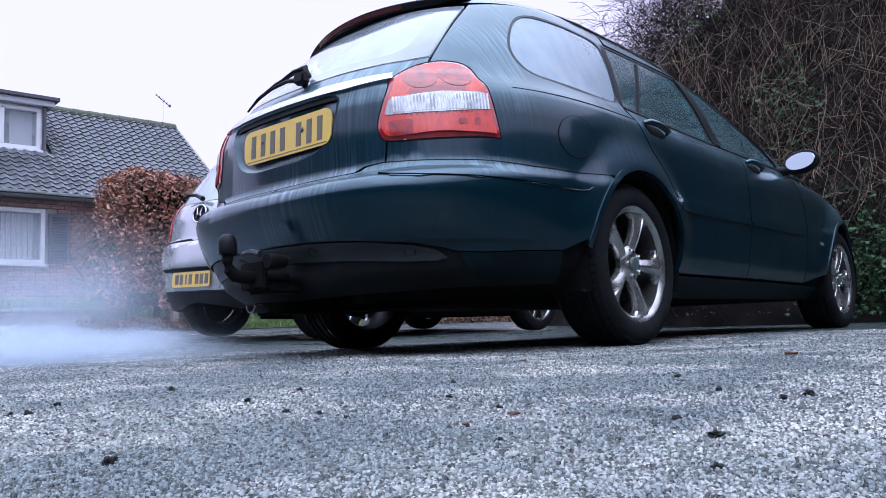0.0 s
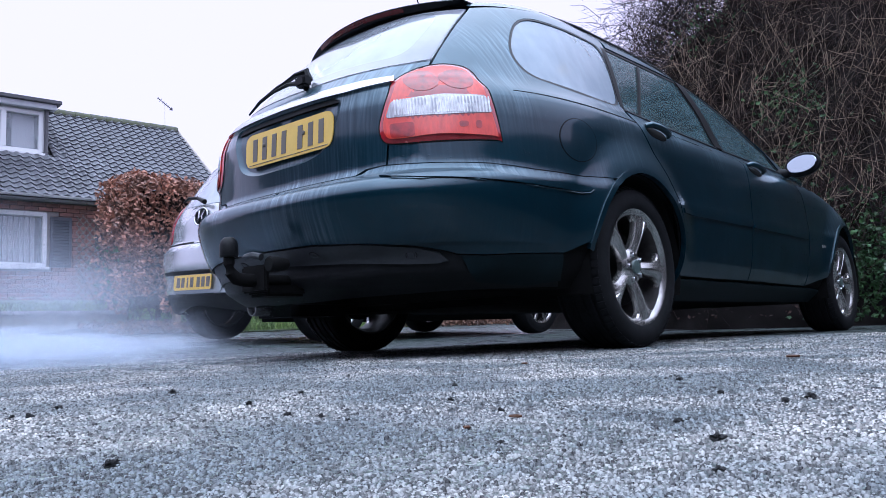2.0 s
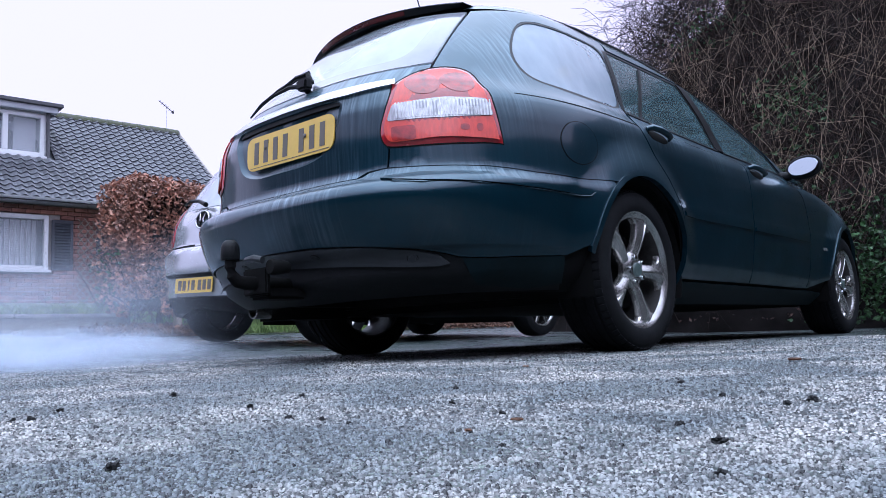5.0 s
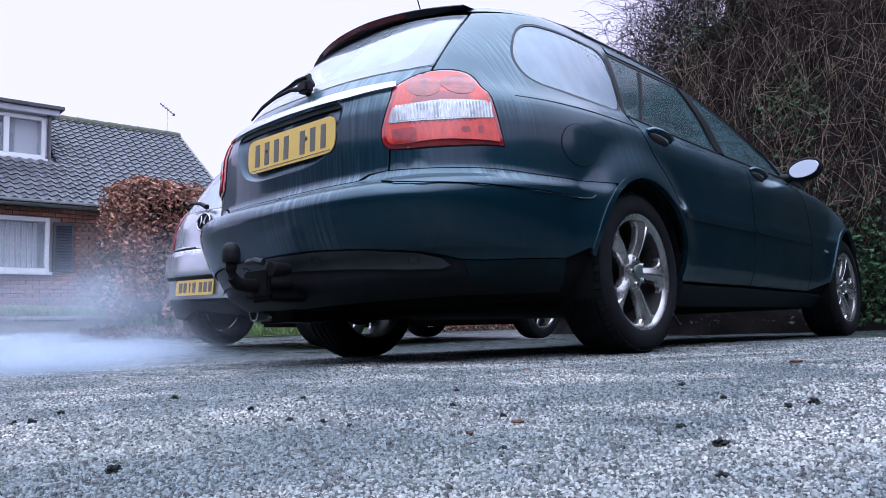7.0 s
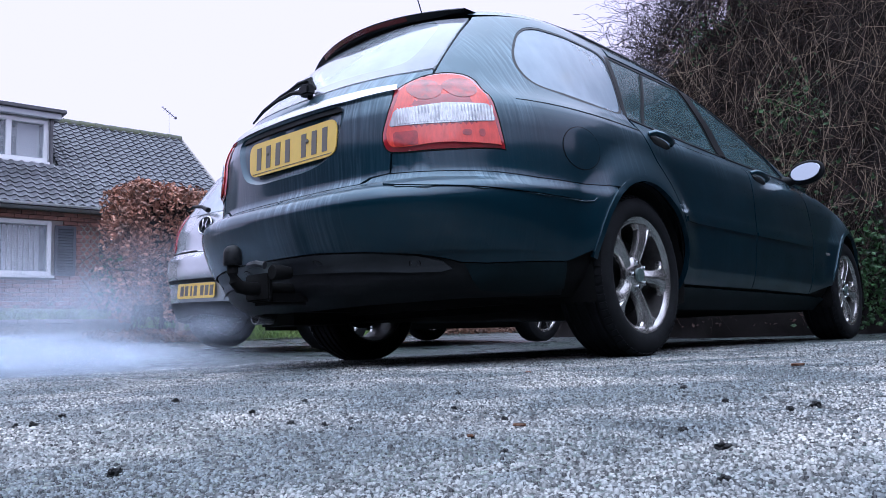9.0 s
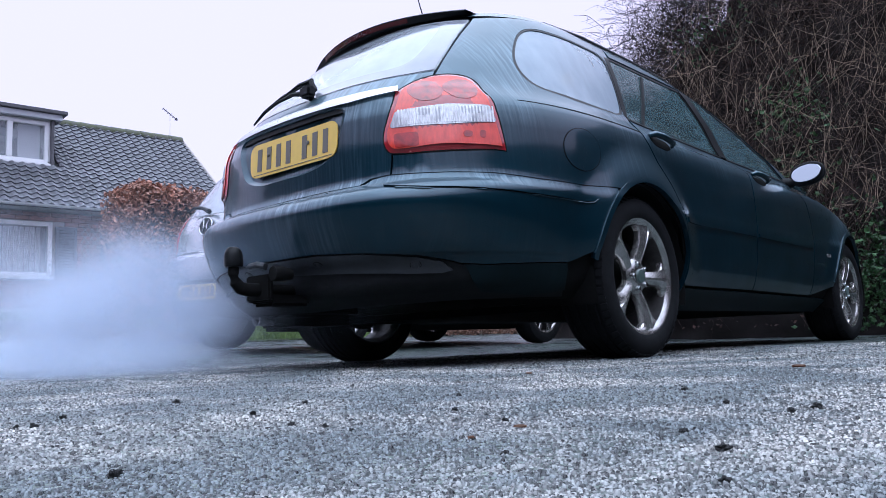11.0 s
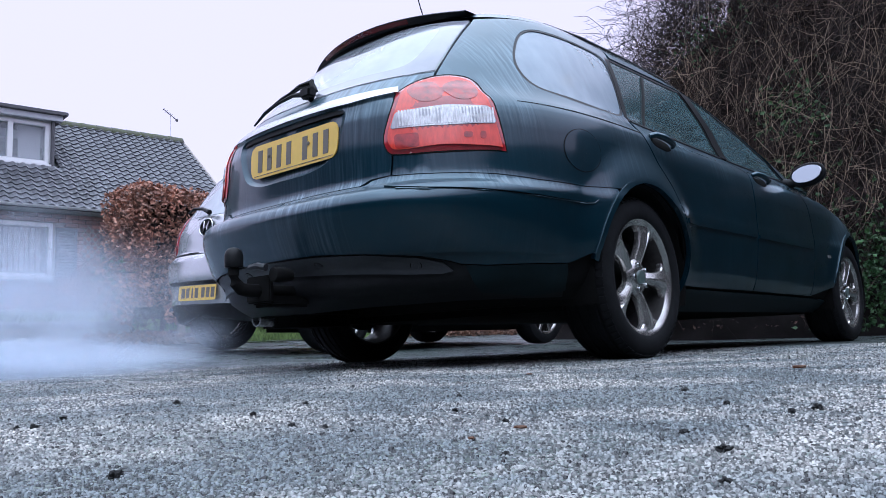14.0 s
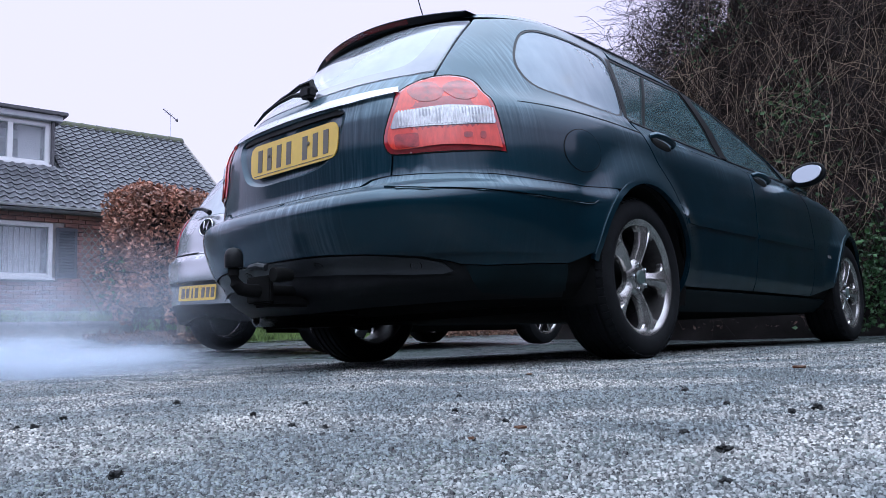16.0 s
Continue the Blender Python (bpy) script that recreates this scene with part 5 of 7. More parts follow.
def house():
    h = thing("bungalow", "brick bungalow with a dark pantiled roof and a white dormer", "house", place=house_frame())
    W0, W1, GZ = -7.0, 3.15, 0.5
    wx0, wx1, wz0, wz1 = -1.75, 0.0, 1.435, 2.39
    # wall backing, with the window left open
    wall = new("wall")
    wall.parent = h
    bm = bmesh.new()
    for lo, hi in (((W0, 0.05, GZ), (wx0, 0.3, 2.66)), ((wx1, 0.05, GZ), (W1, 0.3, 2.66)), ((wx0, 0.05, GZ), (wx1, 0.3, wz0)), ((wx0, 0.05, wz1), (wx1, 0.3, 2.66))):
        box(bm, lo, hi)
    part("mortar_bed", bm, M_MORTAR, wall, smooth=False)
    bm = bmesh.new()
    box(bm, (W0, 0.3, GZ), (W0 + 0.3, 5.6, 2.66))
    box(bm, (W1 - 0.3, 0.3, GZ), (W1, 5.6, 2.66))
    box(bm, (W0, 5.6, GZ), (W1, 5.9, 2.66))
    box(bm, (W0 + 0.3, 1.6, GZ), (W1 - 0.3, 1.7, 2.66))
    part("rear_walls", bm, M_MORTAR, wall, smooth=False)
    bm = bmesh.new()
    g = [(W1, 0.05, 2.66), (W1, 5.85, 2.66), (W1, 2.95, 4.72)]
    for off in (0.0, -0.25):
        bm.faces.new([bm.verts.new((x + off, y, z)) for x, y, z in g])
    part("gable", bm, M_MORTAR, wall, smooth=False)
    # bricks
    bm = boxed((-0.1075, -0.012, -0.0325), (0.1075, 0.06, 0.0325))
    bmesh.ops.bevel(bm, geom=[e for e in bm.edges if e.verts[0].co.y < 0 and e.verts[1].co.y < 0], offset=0.004, segments=1, affect="EDGES")
    first = part("brick", bm, M_BRICK, wall, smooth=False)
    mesh = first.data
    spots = []
    for r in range(24):
        z = 0.80 + r * 0.075
        off = 0.1125 if r % 2 else 0.0
        for c in range(16):
            x = -1.15 + c * 0.225 + off
            if x > 1.75 or (wx0 - 0.12 < x < wx1 + 0.1 and wz0 - 0.04 < z < wz1 + 0.03):
                continue
            spots.append((x, z))
    for i, (x, z) in enumerate(spots[:300]):
        ob = first if i == 0 else new("brick", mesh)
        ob.parent = wall
        ob.location = (x, 0.0, z)
    # eaves: soffit, fascia, gutter
    bm = bmesh.new()
    box(bm, (W0, -0.33, 2.585), (W1 + 0.12, 0.05, 2.60))
    box(bm, (W0, -0.35, 2.585), (W1 + 0.12, -0.33, 2.66))
    part("fascia", bm, M_FASCIA, h, smooth=False)
    bm = bmesh.new()
    rows = []
    for xx in (W0, W1 + 0.12):
        rows.append([bm.verts.new((xx, -0.40 + 0.042 * math.cos(a), 2.635 + 0.042 * math.sin(a))) for a in [math.pi + math.pi * i / 8 for i in range(9)]])
    for i in range(8):
        bm.faces.new((rows[0][i], rows[0][i + 1], rows[1][i + 1], rows[1][i]))
    bmesh.ops.solidify(bm, geom=bm.faces[:], thickness=0.004)
    part("gutter", bm, M_WHITE, h)
    window_unit(h, wx0, wx1, wz0, wz1, 0.02, [-0.9], True)
    # near-black board added behind the window as the unlit depth of the room
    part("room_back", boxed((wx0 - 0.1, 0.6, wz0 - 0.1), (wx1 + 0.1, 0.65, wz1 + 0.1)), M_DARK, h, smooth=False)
    # louvred shutters
    for x0, x1 in ((0.05, 0.40), (0.80, 1.12)):
        s = new("shutter")
        s.parent = h
        bm = bmesh.new()
        box(bm, (x0, -0.05, 1.44), (x0 + 0.05, -0.012, 2.32), 0.004)
        box(bm, (x1 - 0.05, -0.05, 1.44), (x1, -0.012, 2.32), 0.004)
        box(bm, (x0 + 0.05, -0.05, 1.44), (x1 - 0.05, -0.012, 1.5), 0.004)
        box(bm, (x0 + 0.05, -0.05, 2.26), (x1 - 0.05, -0.012, 2.32), 0.004)
        box(bm, (x0 + 0.05, -0.016, 1.5), (x1 - 0.05, -0.0125, 2.26))
        part("shutter_frame", bm, M_SHUTTER, s, smooth=False)
        for i in range(15):
            bm = bmesh.new()
            bmesh.ops.create_cube(bm, size=1, matrix=pose((x0 + x1) / 2, -0.034, 1.53 + i * 0.05, -35) @ Matrix.Diagonal((x1 - x0 - 0.1, 0.012, 0.05, 1)))
            part("slat", bm, M_SHUTTER, s, smooth=False)
    # roof
    slope = radians(37)
    roof = new("roof")
    roof.parent = h
    ez, ey, ry = 2.62, -0.40, 2.72
    rz = ez + (ry - ey) * math.tan(slope)
    bm = bmesh.new()
    for y0, z0, y1, z1 in ((ey, ez, ry, rz), (2 * ry - ey, ez, ry, rz)):
        a = [bm.verts.new(p) for p in ((W0 - 0.1, y0, z0 - 0.05), (3.42, y0, z0 - 0.05), (3.42, y1, z1 - 0.05), (W0 - 0.1, y1, z1 - 0.05))]
        bm.faces.new(a)
    bmesh.ops.solidify(bm, geom=bm.faces[:], thickness=0.03)
    part("roof_deck", bm, M_TILE, roof, smooth=False)
    # pantile: an S in section, with thickness, lapping the one below
    tw, gauge = 0.172, 0.178
    bm = bmesh.new()
    prof = [(0.0, 0.0), (0.14, 0.018), (0.28, 0.032), (0.42, 0.029), (0.56, 0.010), (0.70, -0.004), (0.85, -0.006), (1.04, 0.002)]
    rows = []
    for v, lift in ((0.0, 0.027), (1.18, 0.0)):
        rows.append([bm.verts.new((f * tw, v * gauge, hgt + lift)) for f, hgt in prof])
    low = [bm.verts.new((f * tw, 0.0, hgt + 0.006)) for f, hgt in prof]
    for i in range(len(prof) - 1):
        bm.faces.new((rows[0][i], rows[0][i + 1], rows[1][i + 1], rows[1][i]))
        bm.faces.new((low[i], low[i + 1], rows[0][i + 1], rows[0][i]))
    bm.faces.new((low[0], rows[0][0], rows[1][0]))
    bm.faces.new((low[-1], rows[1][-1], rows[0][-1]))
    first = part("tile", bm, M_TILE, roof)
    mesh = first.data
    spots = []
    for r in range(22):
        s = r * gauge
        yy, zz = ey + s * math.cos(slope), ez + s * math.sin(slope)
        for c in range(32):
            x = -1.9 + c * tw
            if x + tw > 3.47 or (x < 0.33 and yy > 0.98 - 0.15):
                continue
            spots.append((x, yy, zz))
    rng = random.Random(3)
    V, F = [], []
    for i, (x, yy, zz) in enumerate(spots):
        m = Matrix.Translation((x, yy, zz)) @ Matrix.Rotation(slope, 4, "X") @ Matrix.Rotation(rng.uniform(-0.016, 0.016), 4, "Z")
        if i < 300:
            ob = first if i == 0 else new("tile", mesh)
            ob.parent = roof
            ob.matrix_local = m
        else:
            k = len(V)
            V += [tuple(m @ v.co) for v in mesh.vertices]
            F += [tuple(k + j for j in p.vertices) for p in mesh.polygons]
    upper = raw("upper_tiles", V, F, M_TILE, roof, smooth=True)
    upper["kind"] = "stuff"
    for i in range(17):
        x = 3.44 - i * 0.32
        bm = bmesh.new()
        bmesh.ops.create_cone(bm, cap_ends=True, segments=14, radius1=0.115, radius2=0.105, depth=0.33, matrix=pose(x - 0.16, ry, rz - 0.03, 0, 90))
        part("ridge_tile", bm, M_MOSS, roof)
    bm = bmesh.new()
    tube(bm, [(3.46, ey, ez - 0.01), (3.46, ry, rz - 0.01)], 0.035, 6)
    part("verge", bm, M_MORTAR, roof)
    # dormer
    d = new("dormer")
    d.parent = h
    dy, dz0, dz1, dx = 1.02, 3.58, 4.50, 0.24
    bm = bmesh.new()
    box(bm, (-3.2, dy, dz0), (dx, dy + 0.08, 3.655))
    box(bm, (-3.2, dy, 4.47), (dx, dy + 0.08, dz1))
    box(bm, (0.16, dy, 3.71), (dx, dy + 0.08, 4.47))
    box(bm, (dx - 0.05, dy + 0.08, 3.55), (dx, 2.6, dz1))
    part("cheek", bm, M_WHITE, d, smooth=False)
    part("flat_roof", boxed((-3.3, dy - 0.22, 4.60), (0.44, 2.75, 4.67), 0.01), M_LEAD, d, smooth=False)
    part("dormer_fascia", boxed((-3.25, dy - 0.16, 4.49), (0.36, dy - 0.02, 4.598), 0.006), M_FASCIA, d, smooth=False)
    window_unit(h, -1.65, 0.16, 3.66, 4.46, dy + 0.02, [-0.5], False)
    part("curtain", boxed((-0.32, dy + 0.2, 3.75), (0.06, dy + 0.22, 4.42)), M_CURTAIN, d, smooth=False)
    part("dormer_room", boxed((-3.0, dy + 0.9, 3.6), (0.15, dy + 0.95, 4.5)), M_CURTAIN, d, smooth=False)
    part("dormer_flashing", boxed((-3.2, dy - 0.10, 3.50), (dx + 0.08, dy + 0.01, 3.585), 0.01), M_FASCIA, d, smooth=False)
    bm = bmesh.new()
    tube(bm, [(dx - 0.03, dy - 0.06, 4.56), (dx - 0.03, dy - 0.06, 3.62), (dx + 0.02, dy - 0.1, 3.55)], 0.035, 10)
    box(bm, (dx - 0.08, dy - 0.12, 4.49), (dx + 0.03, dy - 0.002, 4.57), 0.01)
    part("downpipe", bm, M_LEAD, d)
    return h


M_MOSS = material("mossy_ridge", (0.13, 0.13, 0.115), rough=0.9, scale=8, color2=(0.10, 0.12, 0.05), bump=0.4, bump_scale=40)
house()


def trellis():
    t = thing("trellis", "weathered wooden lattice trellis leaning on the brick wall", "trellis", place=house_frame())
    n = 0
    for sgn in (1, -1):
        for i in range(-3, 13):
            z0 = 0.86 + i * 0.15
            bm = bmesh.new()
            a, b = (0.47, z0), (0.87, z0 + sgn * 0.52)
            pts = []
            for k in range(9):
                f = k / 8
                z = a[1] + (b[1] - a[1]) * f
                if 0.86 <= z <= 2.38:
                    pts.append((a[0] + (b[0] - a[0]) * f, -0.03 - (0.012 if sgn > 0 else 0.026), z))
            if len(pts) < 2:
                bm.free()
                continue
            tube(bm, pts, 0.009, 4)
            part("lath", bm, M_WOOD, t, smooth=False)
            n += 1


trellis()


def tv_aerial():
    t = thing("tv_aerial", "thin metal television aerial on a slender mast", "aerial")
    base = house_frame() @ Vector((3.17, 2.72, 4.95))
    bm = bmesh.new()
    tube(bm, [base, base + Vector((0, 0, 0.80))], 0.005, 6)
    part("mast", bm, M_FASCIA, t)
    top = base + Vector((0, 0, 0.74))
    along = Vector((0.25, 0.75, -0.62)).normalized()
    bm = bmesh.new()
    tube(bm, [top - along * 0.25, top + along * 0.22], 0.012, 6)
    part("boom", bm, M_LEAD, t)
    for k in range(6):
        c = top + along * (-0.23 + k * 0.085)
        s = along.cross(Vector((1, 0, 0.3))).normalized()
        bm = bmesh.new()
        tube(bm, [c - s * (0.05 + 0.02 * (k % 2)), c + s * (0.05 + 0.02 * (k % 2))], 0.006, 5)
        part("element", bm, M_LEAD, t)
    part("reflector", boxed(tuple(top + along * 0.22 - Vector((0.02, 0.03, 0.035))), tuple(top + along * 0.22 + Vector((0.02, 0.03, 0.035))), 0.01), M_LEAD, t)


tv_aerial()


# ---------------------------------------------------------------- hedges and verge
def leaf_cloud(rng, spots, size, V, F, fold=0.25, long=1.0):
    """Small folded leaves at the spots, each with a random turn."""
    for p in spots:
        q = Euler((rng.uniform(0, 6.28), rng.uniform(-1.0, 1.0), rng.uniform(0, 6.28))).to_matrix()
        s = size * rng.uniform(0.6, 1.25)
        k = len(V)
        for c in ((-0.5 * long, 0, 0), (-0.1, 0.3, fold * 0.4), (0.5 * long, 0, 0.06), (-0.1, -0.3, fold * 0.4), (0.2, 0.0, -0.05)):
            V.append(tuple(Vector(p) + q @ (Vector(c) * s)))
        F += [(k, k + 4, k + 1), (k + 1, k + 4, k + 2), (k, k + 3, k + 4), (k + 3, k + 2, k + 4)]


def twig(V, F, pts, r0, r1, sides=3):
    rings = []
    n = len(pts)
    for i, p in enumerate(pts):
        d = (pts[min(i + 1, n - 1)] - pts[max(i - 1, 0)])
        d = d.normalized() if d.length > 1e-9 else Vector((0, 0, 1))
        a = d.cross(Vector((0.31, 0.27, 0.91))).normalized()
        b = d.cross(a)
        r = r0 + (r1 - r0) * i / (n - 1)
        k = len(V)
        for j in range(sides):
            t = 2 * math.pi * j / sides
            V.append(tuple(p + r * (math.cos(t) * a + math.sin(t) * b)))
        rings.append(k)
    for k, l in zip(rings, rings[1:]):
        for j in range(sides):
            F.append((k + j, k + (j + 1) % sides, l + (j + 1) % sides, l + j))


def wander(rng, p, d, length, steps, bend, droop):
    pts = [Vector(p)]
    d = Vector(d).normalized()
    for _ in range(steps):
        d = (d + Vector((rng.gauss(0, bend), rng.gauss(0, bend), rng.gauss(0, bend) - droop))).normalized()
        pts.append(pts[-1] + d * (length / steps))
    return pts


def beech_hedge():
    """A clipped hedge that keeps its copper leaves, along the far side of the parked cars."""
    h = thing("beech_hedge", "clipped beech hedge with dry copper-brown leaves", "hedge")
    rng = random.Random(11)
    x0, x1, y0, y1, top = -7.05, -6.25, 1.44, 9.0, 2.03
    V, F = [], []
    spots = []
    for _ in range(19000):
        y = y0 + (y1 - y0) * rng.random() ** 1.7
        f = rng.random()
        if f < 0.55:
            p = (x1 + rng.gauss(0.0, 0.07), y, rng.uniform(0.42, top))
        elif f < 0.78:
            p = (rng.uniform(x0, x1), y, top + rng.gauss(0.0, 0.03))
        else:
            p = (rng.uniform(x0, x1 + 0.03), y0 + rng.gauss(0, 0.07), rng.uniform(0.42, top))
        n = noise.noise(Vector(p) * 2.2)
        if p[2] < 0.62 and n > 0.0:
            continue
        if n > 0.38 and rng.random() < 0.6:
            continue
        p = Vector(p) + Vector((0.05 * n, 0.05 * n, 0.02 * n))
        spots.append(p)
    leaf_cloud(rng, spots, 0.070, V, F)
    raw("foliage", V, F, M_LEAF, h)
    V, F = [], []
    for _ in range(900):
        y = y0 + 0.1 + (y1 - y0 - 0.1) * rng.random() ** 1.5
        p = Vector((rng.uniform(x0 + 0.1, x1 - 0.1), y, rng.uniform(0.3, 1.5)))
        twig(V, F, wander(rng, p, (rng.gauss(0.3, 0.5), rng.gauss(0, 0.5), 1), rng.uniform(0.4, 0.9), 5, 0.25, 0.0), 0.007, 0.002)
    for i in range(22):
        p = Vector((rng.uniform(x0 + 0.25, x1 - 0.25), y0 + 0.15 + i * 0.35, 0.15))
        twig(V, F, wander(rng, p, (0, 0, 1), 1.7, 7, 0.10, 0.0), 0.03, 0.01, 6)
    raw("branch_tangle", V, F, M_STEM, h)
    # solid core coloured near-black for the shade behind the leaves
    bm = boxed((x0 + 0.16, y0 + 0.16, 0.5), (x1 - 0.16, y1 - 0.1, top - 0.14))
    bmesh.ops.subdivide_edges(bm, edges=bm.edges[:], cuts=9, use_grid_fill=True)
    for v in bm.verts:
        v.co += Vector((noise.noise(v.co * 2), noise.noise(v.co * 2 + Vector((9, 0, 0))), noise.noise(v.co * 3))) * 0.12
    part("shaded_core", bm, M_HEDGE_SHADE, h)
    # green shoots of another shrub at its end
    s = thing("ivy_shrub", "small green ivy shrub at the foot of the beech hedge", "shrub")
    V, F = [], []
    spots = [Vector((-6.75 + rng.gauss(0, 0.15), 1.46 + rng.gauss(0, 0.10), rng.uniform(0.4, 1.25))) for _ in range(500)]
    leaf_cloud(rng, spots, 0.07, V, F)
    raw("leaves", V, F, M_IVY, s)
    V, F = [], []
    for _ in range(14):
        twig(V, F, wander(rng, (-6.75 + rng.gauss(0, 0.10), 1.46 + rng.gauss(0, 0.06), 0.16), (0, 0, 1), 1.1, 6, 0.16, 0.0), 0.012, 0.003, 4)
    raw("stems", V, F, M_STEM, s)


# shade deep among stems and leaves, put into the colour of a solid core
M_HEDGE_SHADE = material("hedge_heart", (0.013, 0.010, 0.009), rough=0.95, vary=0.5, scale=9)
beech_hedge()
tp = part("post", boxed((-6.20, 1.86, 0.1), (-6.12, 1.94, 0.86), 0.008), M_WOOD)
tagged(tp, "short weathered wooden post by the hedge", "post")


def tangled_hedge():
    """The tall overgrown hedge at the head of the drive: bare climbing stems over a dark mass, with some ivy."""
    h = thing("overgrown_hedge", "tall overgrown hedge of bare tangled brown stems with patches of ivy", "hedge")
    rng = random.Random(21)

    def top_at(x):
        return 3.55 + 1.3 * ramp(x, -2.2, 1.5) + 0.25 * noise.noise(Vector((x * 1.1, 0, 3))) - 2.2 * (1 - ramp(x, -3.2, -2.2))

    def face_y(x, z):
        return 4.78 + 0.25 * noise.noise(Vector((x * 0.8, z * 0.8, 1.0))) + 0.16 * max(0, z - 1.2) * 0.6

    # dark heart as one lumpy bank, a near-black solid for the shade inside
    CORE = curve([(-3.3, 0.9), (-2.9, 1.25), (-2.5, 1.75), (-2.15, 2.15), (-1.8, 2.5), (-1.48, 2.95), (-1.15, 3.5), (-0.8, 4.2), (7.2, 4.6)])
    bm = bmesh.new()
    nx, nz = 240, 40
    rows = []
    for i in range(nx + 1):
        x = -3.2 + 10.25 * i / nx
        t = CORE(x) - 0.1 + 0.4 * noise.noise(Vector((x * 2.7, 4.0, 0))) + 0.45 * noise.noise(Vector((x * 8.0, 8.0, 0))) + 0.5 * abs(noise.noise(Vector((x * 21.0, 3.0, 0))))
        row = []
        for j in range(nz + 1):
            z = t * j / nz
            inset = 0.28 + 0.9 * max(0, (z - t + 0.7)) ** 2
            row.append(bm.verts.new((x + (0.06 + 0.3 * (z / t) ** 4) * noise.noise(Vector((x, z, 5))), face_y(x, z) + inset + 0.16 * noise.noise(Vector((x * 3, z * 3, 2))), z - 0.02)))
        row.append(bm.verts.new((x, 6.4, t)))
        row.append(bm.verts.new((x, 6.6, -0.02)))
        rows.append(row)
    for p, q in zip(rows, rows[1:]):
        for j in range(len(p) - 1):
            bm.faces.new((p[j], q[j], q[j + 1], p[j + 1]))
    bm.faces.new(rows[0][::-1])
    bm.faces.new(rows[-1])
    part("shaded_core", bm, M_HEDGE_SHADE, h)
    V, F = [], []
    for _ in range(8200):
        x = rng.uniform(-3.0, 3.6)
        t = min(top_at(x) + 0.4, CORE(x + 0.4) + 0.25)
        z = rng.uniform(0.8, t)
        p = Vector((x, face_y(x, z) + rng.uniform(-0.12, 0.22), z))
        up = rng.random() < 0.35
        d = Vector((rng.gauss(0, 0.55), rng.gauss(-0.15, 0.35), 0.9 if up else rng.gauss(-0.6, 0.6)))
        r = rng.uniform(0.0013, 0.0034)
        twig(V, F, wander(rng, p, d, rng.uniform(0.3, 1.0), 6, 0.22, 0.12), r, r * 0.5)
    raw("stem_tangle", V, F, M_STEM, h)
    def outward(spread):
        """A point from just inside the dark mass outwards, ever rarer."""
        x = rng.uniform(-3.1, -0.5)
        e = min(rng.expovariate(1 / spread), 1.0) - 0.18
        return Vector((x - 0.75 * e, rng.uniform(4.72, 5.6), CORE(x) + 0.66 * e))

    V, F = [], []
    leaf_cloud(rng, [outward(0.10) for _ in range(5000)], 0.04, V, F)
    leaf_cloud(rng, [Vector((rng.uniform(-1.15, 0.2), rng.uniform(4.9, 5.7), rng.uniform(2.7, 4.7))) for _ in range(3600)], 0.04, V, F)
    raw("withered_leaves", V, F, M_DEAD, h)
    # feathery twigs that stand out along the top against the sky
    V, F = [], []
    for _ in range(1500):
        p = outward(0.34)
        d = Vector((rng.gauss(-0.5, 0.7), rng.gauss(-0.1, 0.4), rng.gauss(0.5, 0.6)))
        r = rng.uniform(0.002, 0.0046)
        pts = wander(rng, p, d, rng.uniform(0.2, 0.75), 7, 0.28, 0.05)
        twig(V, F, pts, r, r * 0.5)
        for k in (3, 4, 5):
            if rng.random() < 0.6:
                twig(V, F, wander(rng, pts[k], (rng.gauss(-0.3, 1), rng.gauss(0, 1), rng.gauss(0, 1)), rng.uniform(0.06, 0.2), 4, 0.3, 0.0), r * 0.7, r * 0.4)
    for _ in range(6500):
        p = outward(0.24)
        r = rng.uniform(0.0022, 0.0042)
        if rng.random() < 0.3:
            p = Vector((rng.uniform(-1.3, 0.2), rng.uniform(4.7, 5.5), rng.uniform(2.6, 4.6)))
        twig(V, F, wander(rng, p, Vector((rng.gauss(-0.3, 0.8), rng.gauss(-0.1, 0.4), rng.gauss(0.2, 0.8))), rng.uniform(0.12, 0.34), 5, 0.3, 0.05), r, r * 0.5)
    raw("twig_tangle", V, F, M_TWIG, h)
    V, F = [], []
    for _ in range(1500):
        x = rng.uniform(-1.3, 1.9)
        z = rng.uniform(1.0, min(4.0, top_at(x)))
        p = Vector((x, face_y(x, z) - rng.uniform(0.05, 0.2), z))
        d = Vector((rng.gauss(0, 0.45), rng.gauss(-0.1, 0.3), rng.gauss(-0.4, 0.8)))
        r = rng.uniform(0.0012, 0.0025)
        twig(V, F, wander(rng, p, d, rng.uniform(0.2, 0.8), 6, 0.16, 0.06), r, r * 0.5)
    raw("straw_tangle", V, F, M_STRAW, h)
    # ivy
    V, F = [], []
    spots = []
    for cx, cz, sx, sz, n in ((0.55, 0.62, 0.22, 0.30, 800), (0.65, 0.35, 0.25, 0.2, 500), (-0.02, 2.15, 0.20, 0.20, 300), (-0.9, 3.15, 0.22, 0.16, 170), (0.0, 1.5, 0.2, 0.14, 120), (-0.35, 3.5, 0.2, 0.14, 110), (1.6, 0.8, 0.6, 0.6, 900)):
        for _ in range(n):
            x, z = rng.gauss(cx, sx), rng.gauss(cz, sz)
            if z > 0.05:
                spots.append(Vector((x, face_y(x, z) - 0.05 + rng.gauss(0, 0.09), z)))
    leaf_cloud(rng, spots, 0.062, V, F, fold=0.15, long=0.8)
    raw("ivy", V, F, M_IVY, h)
    # shed brown leaves caught in the stems
    V, F = [], []
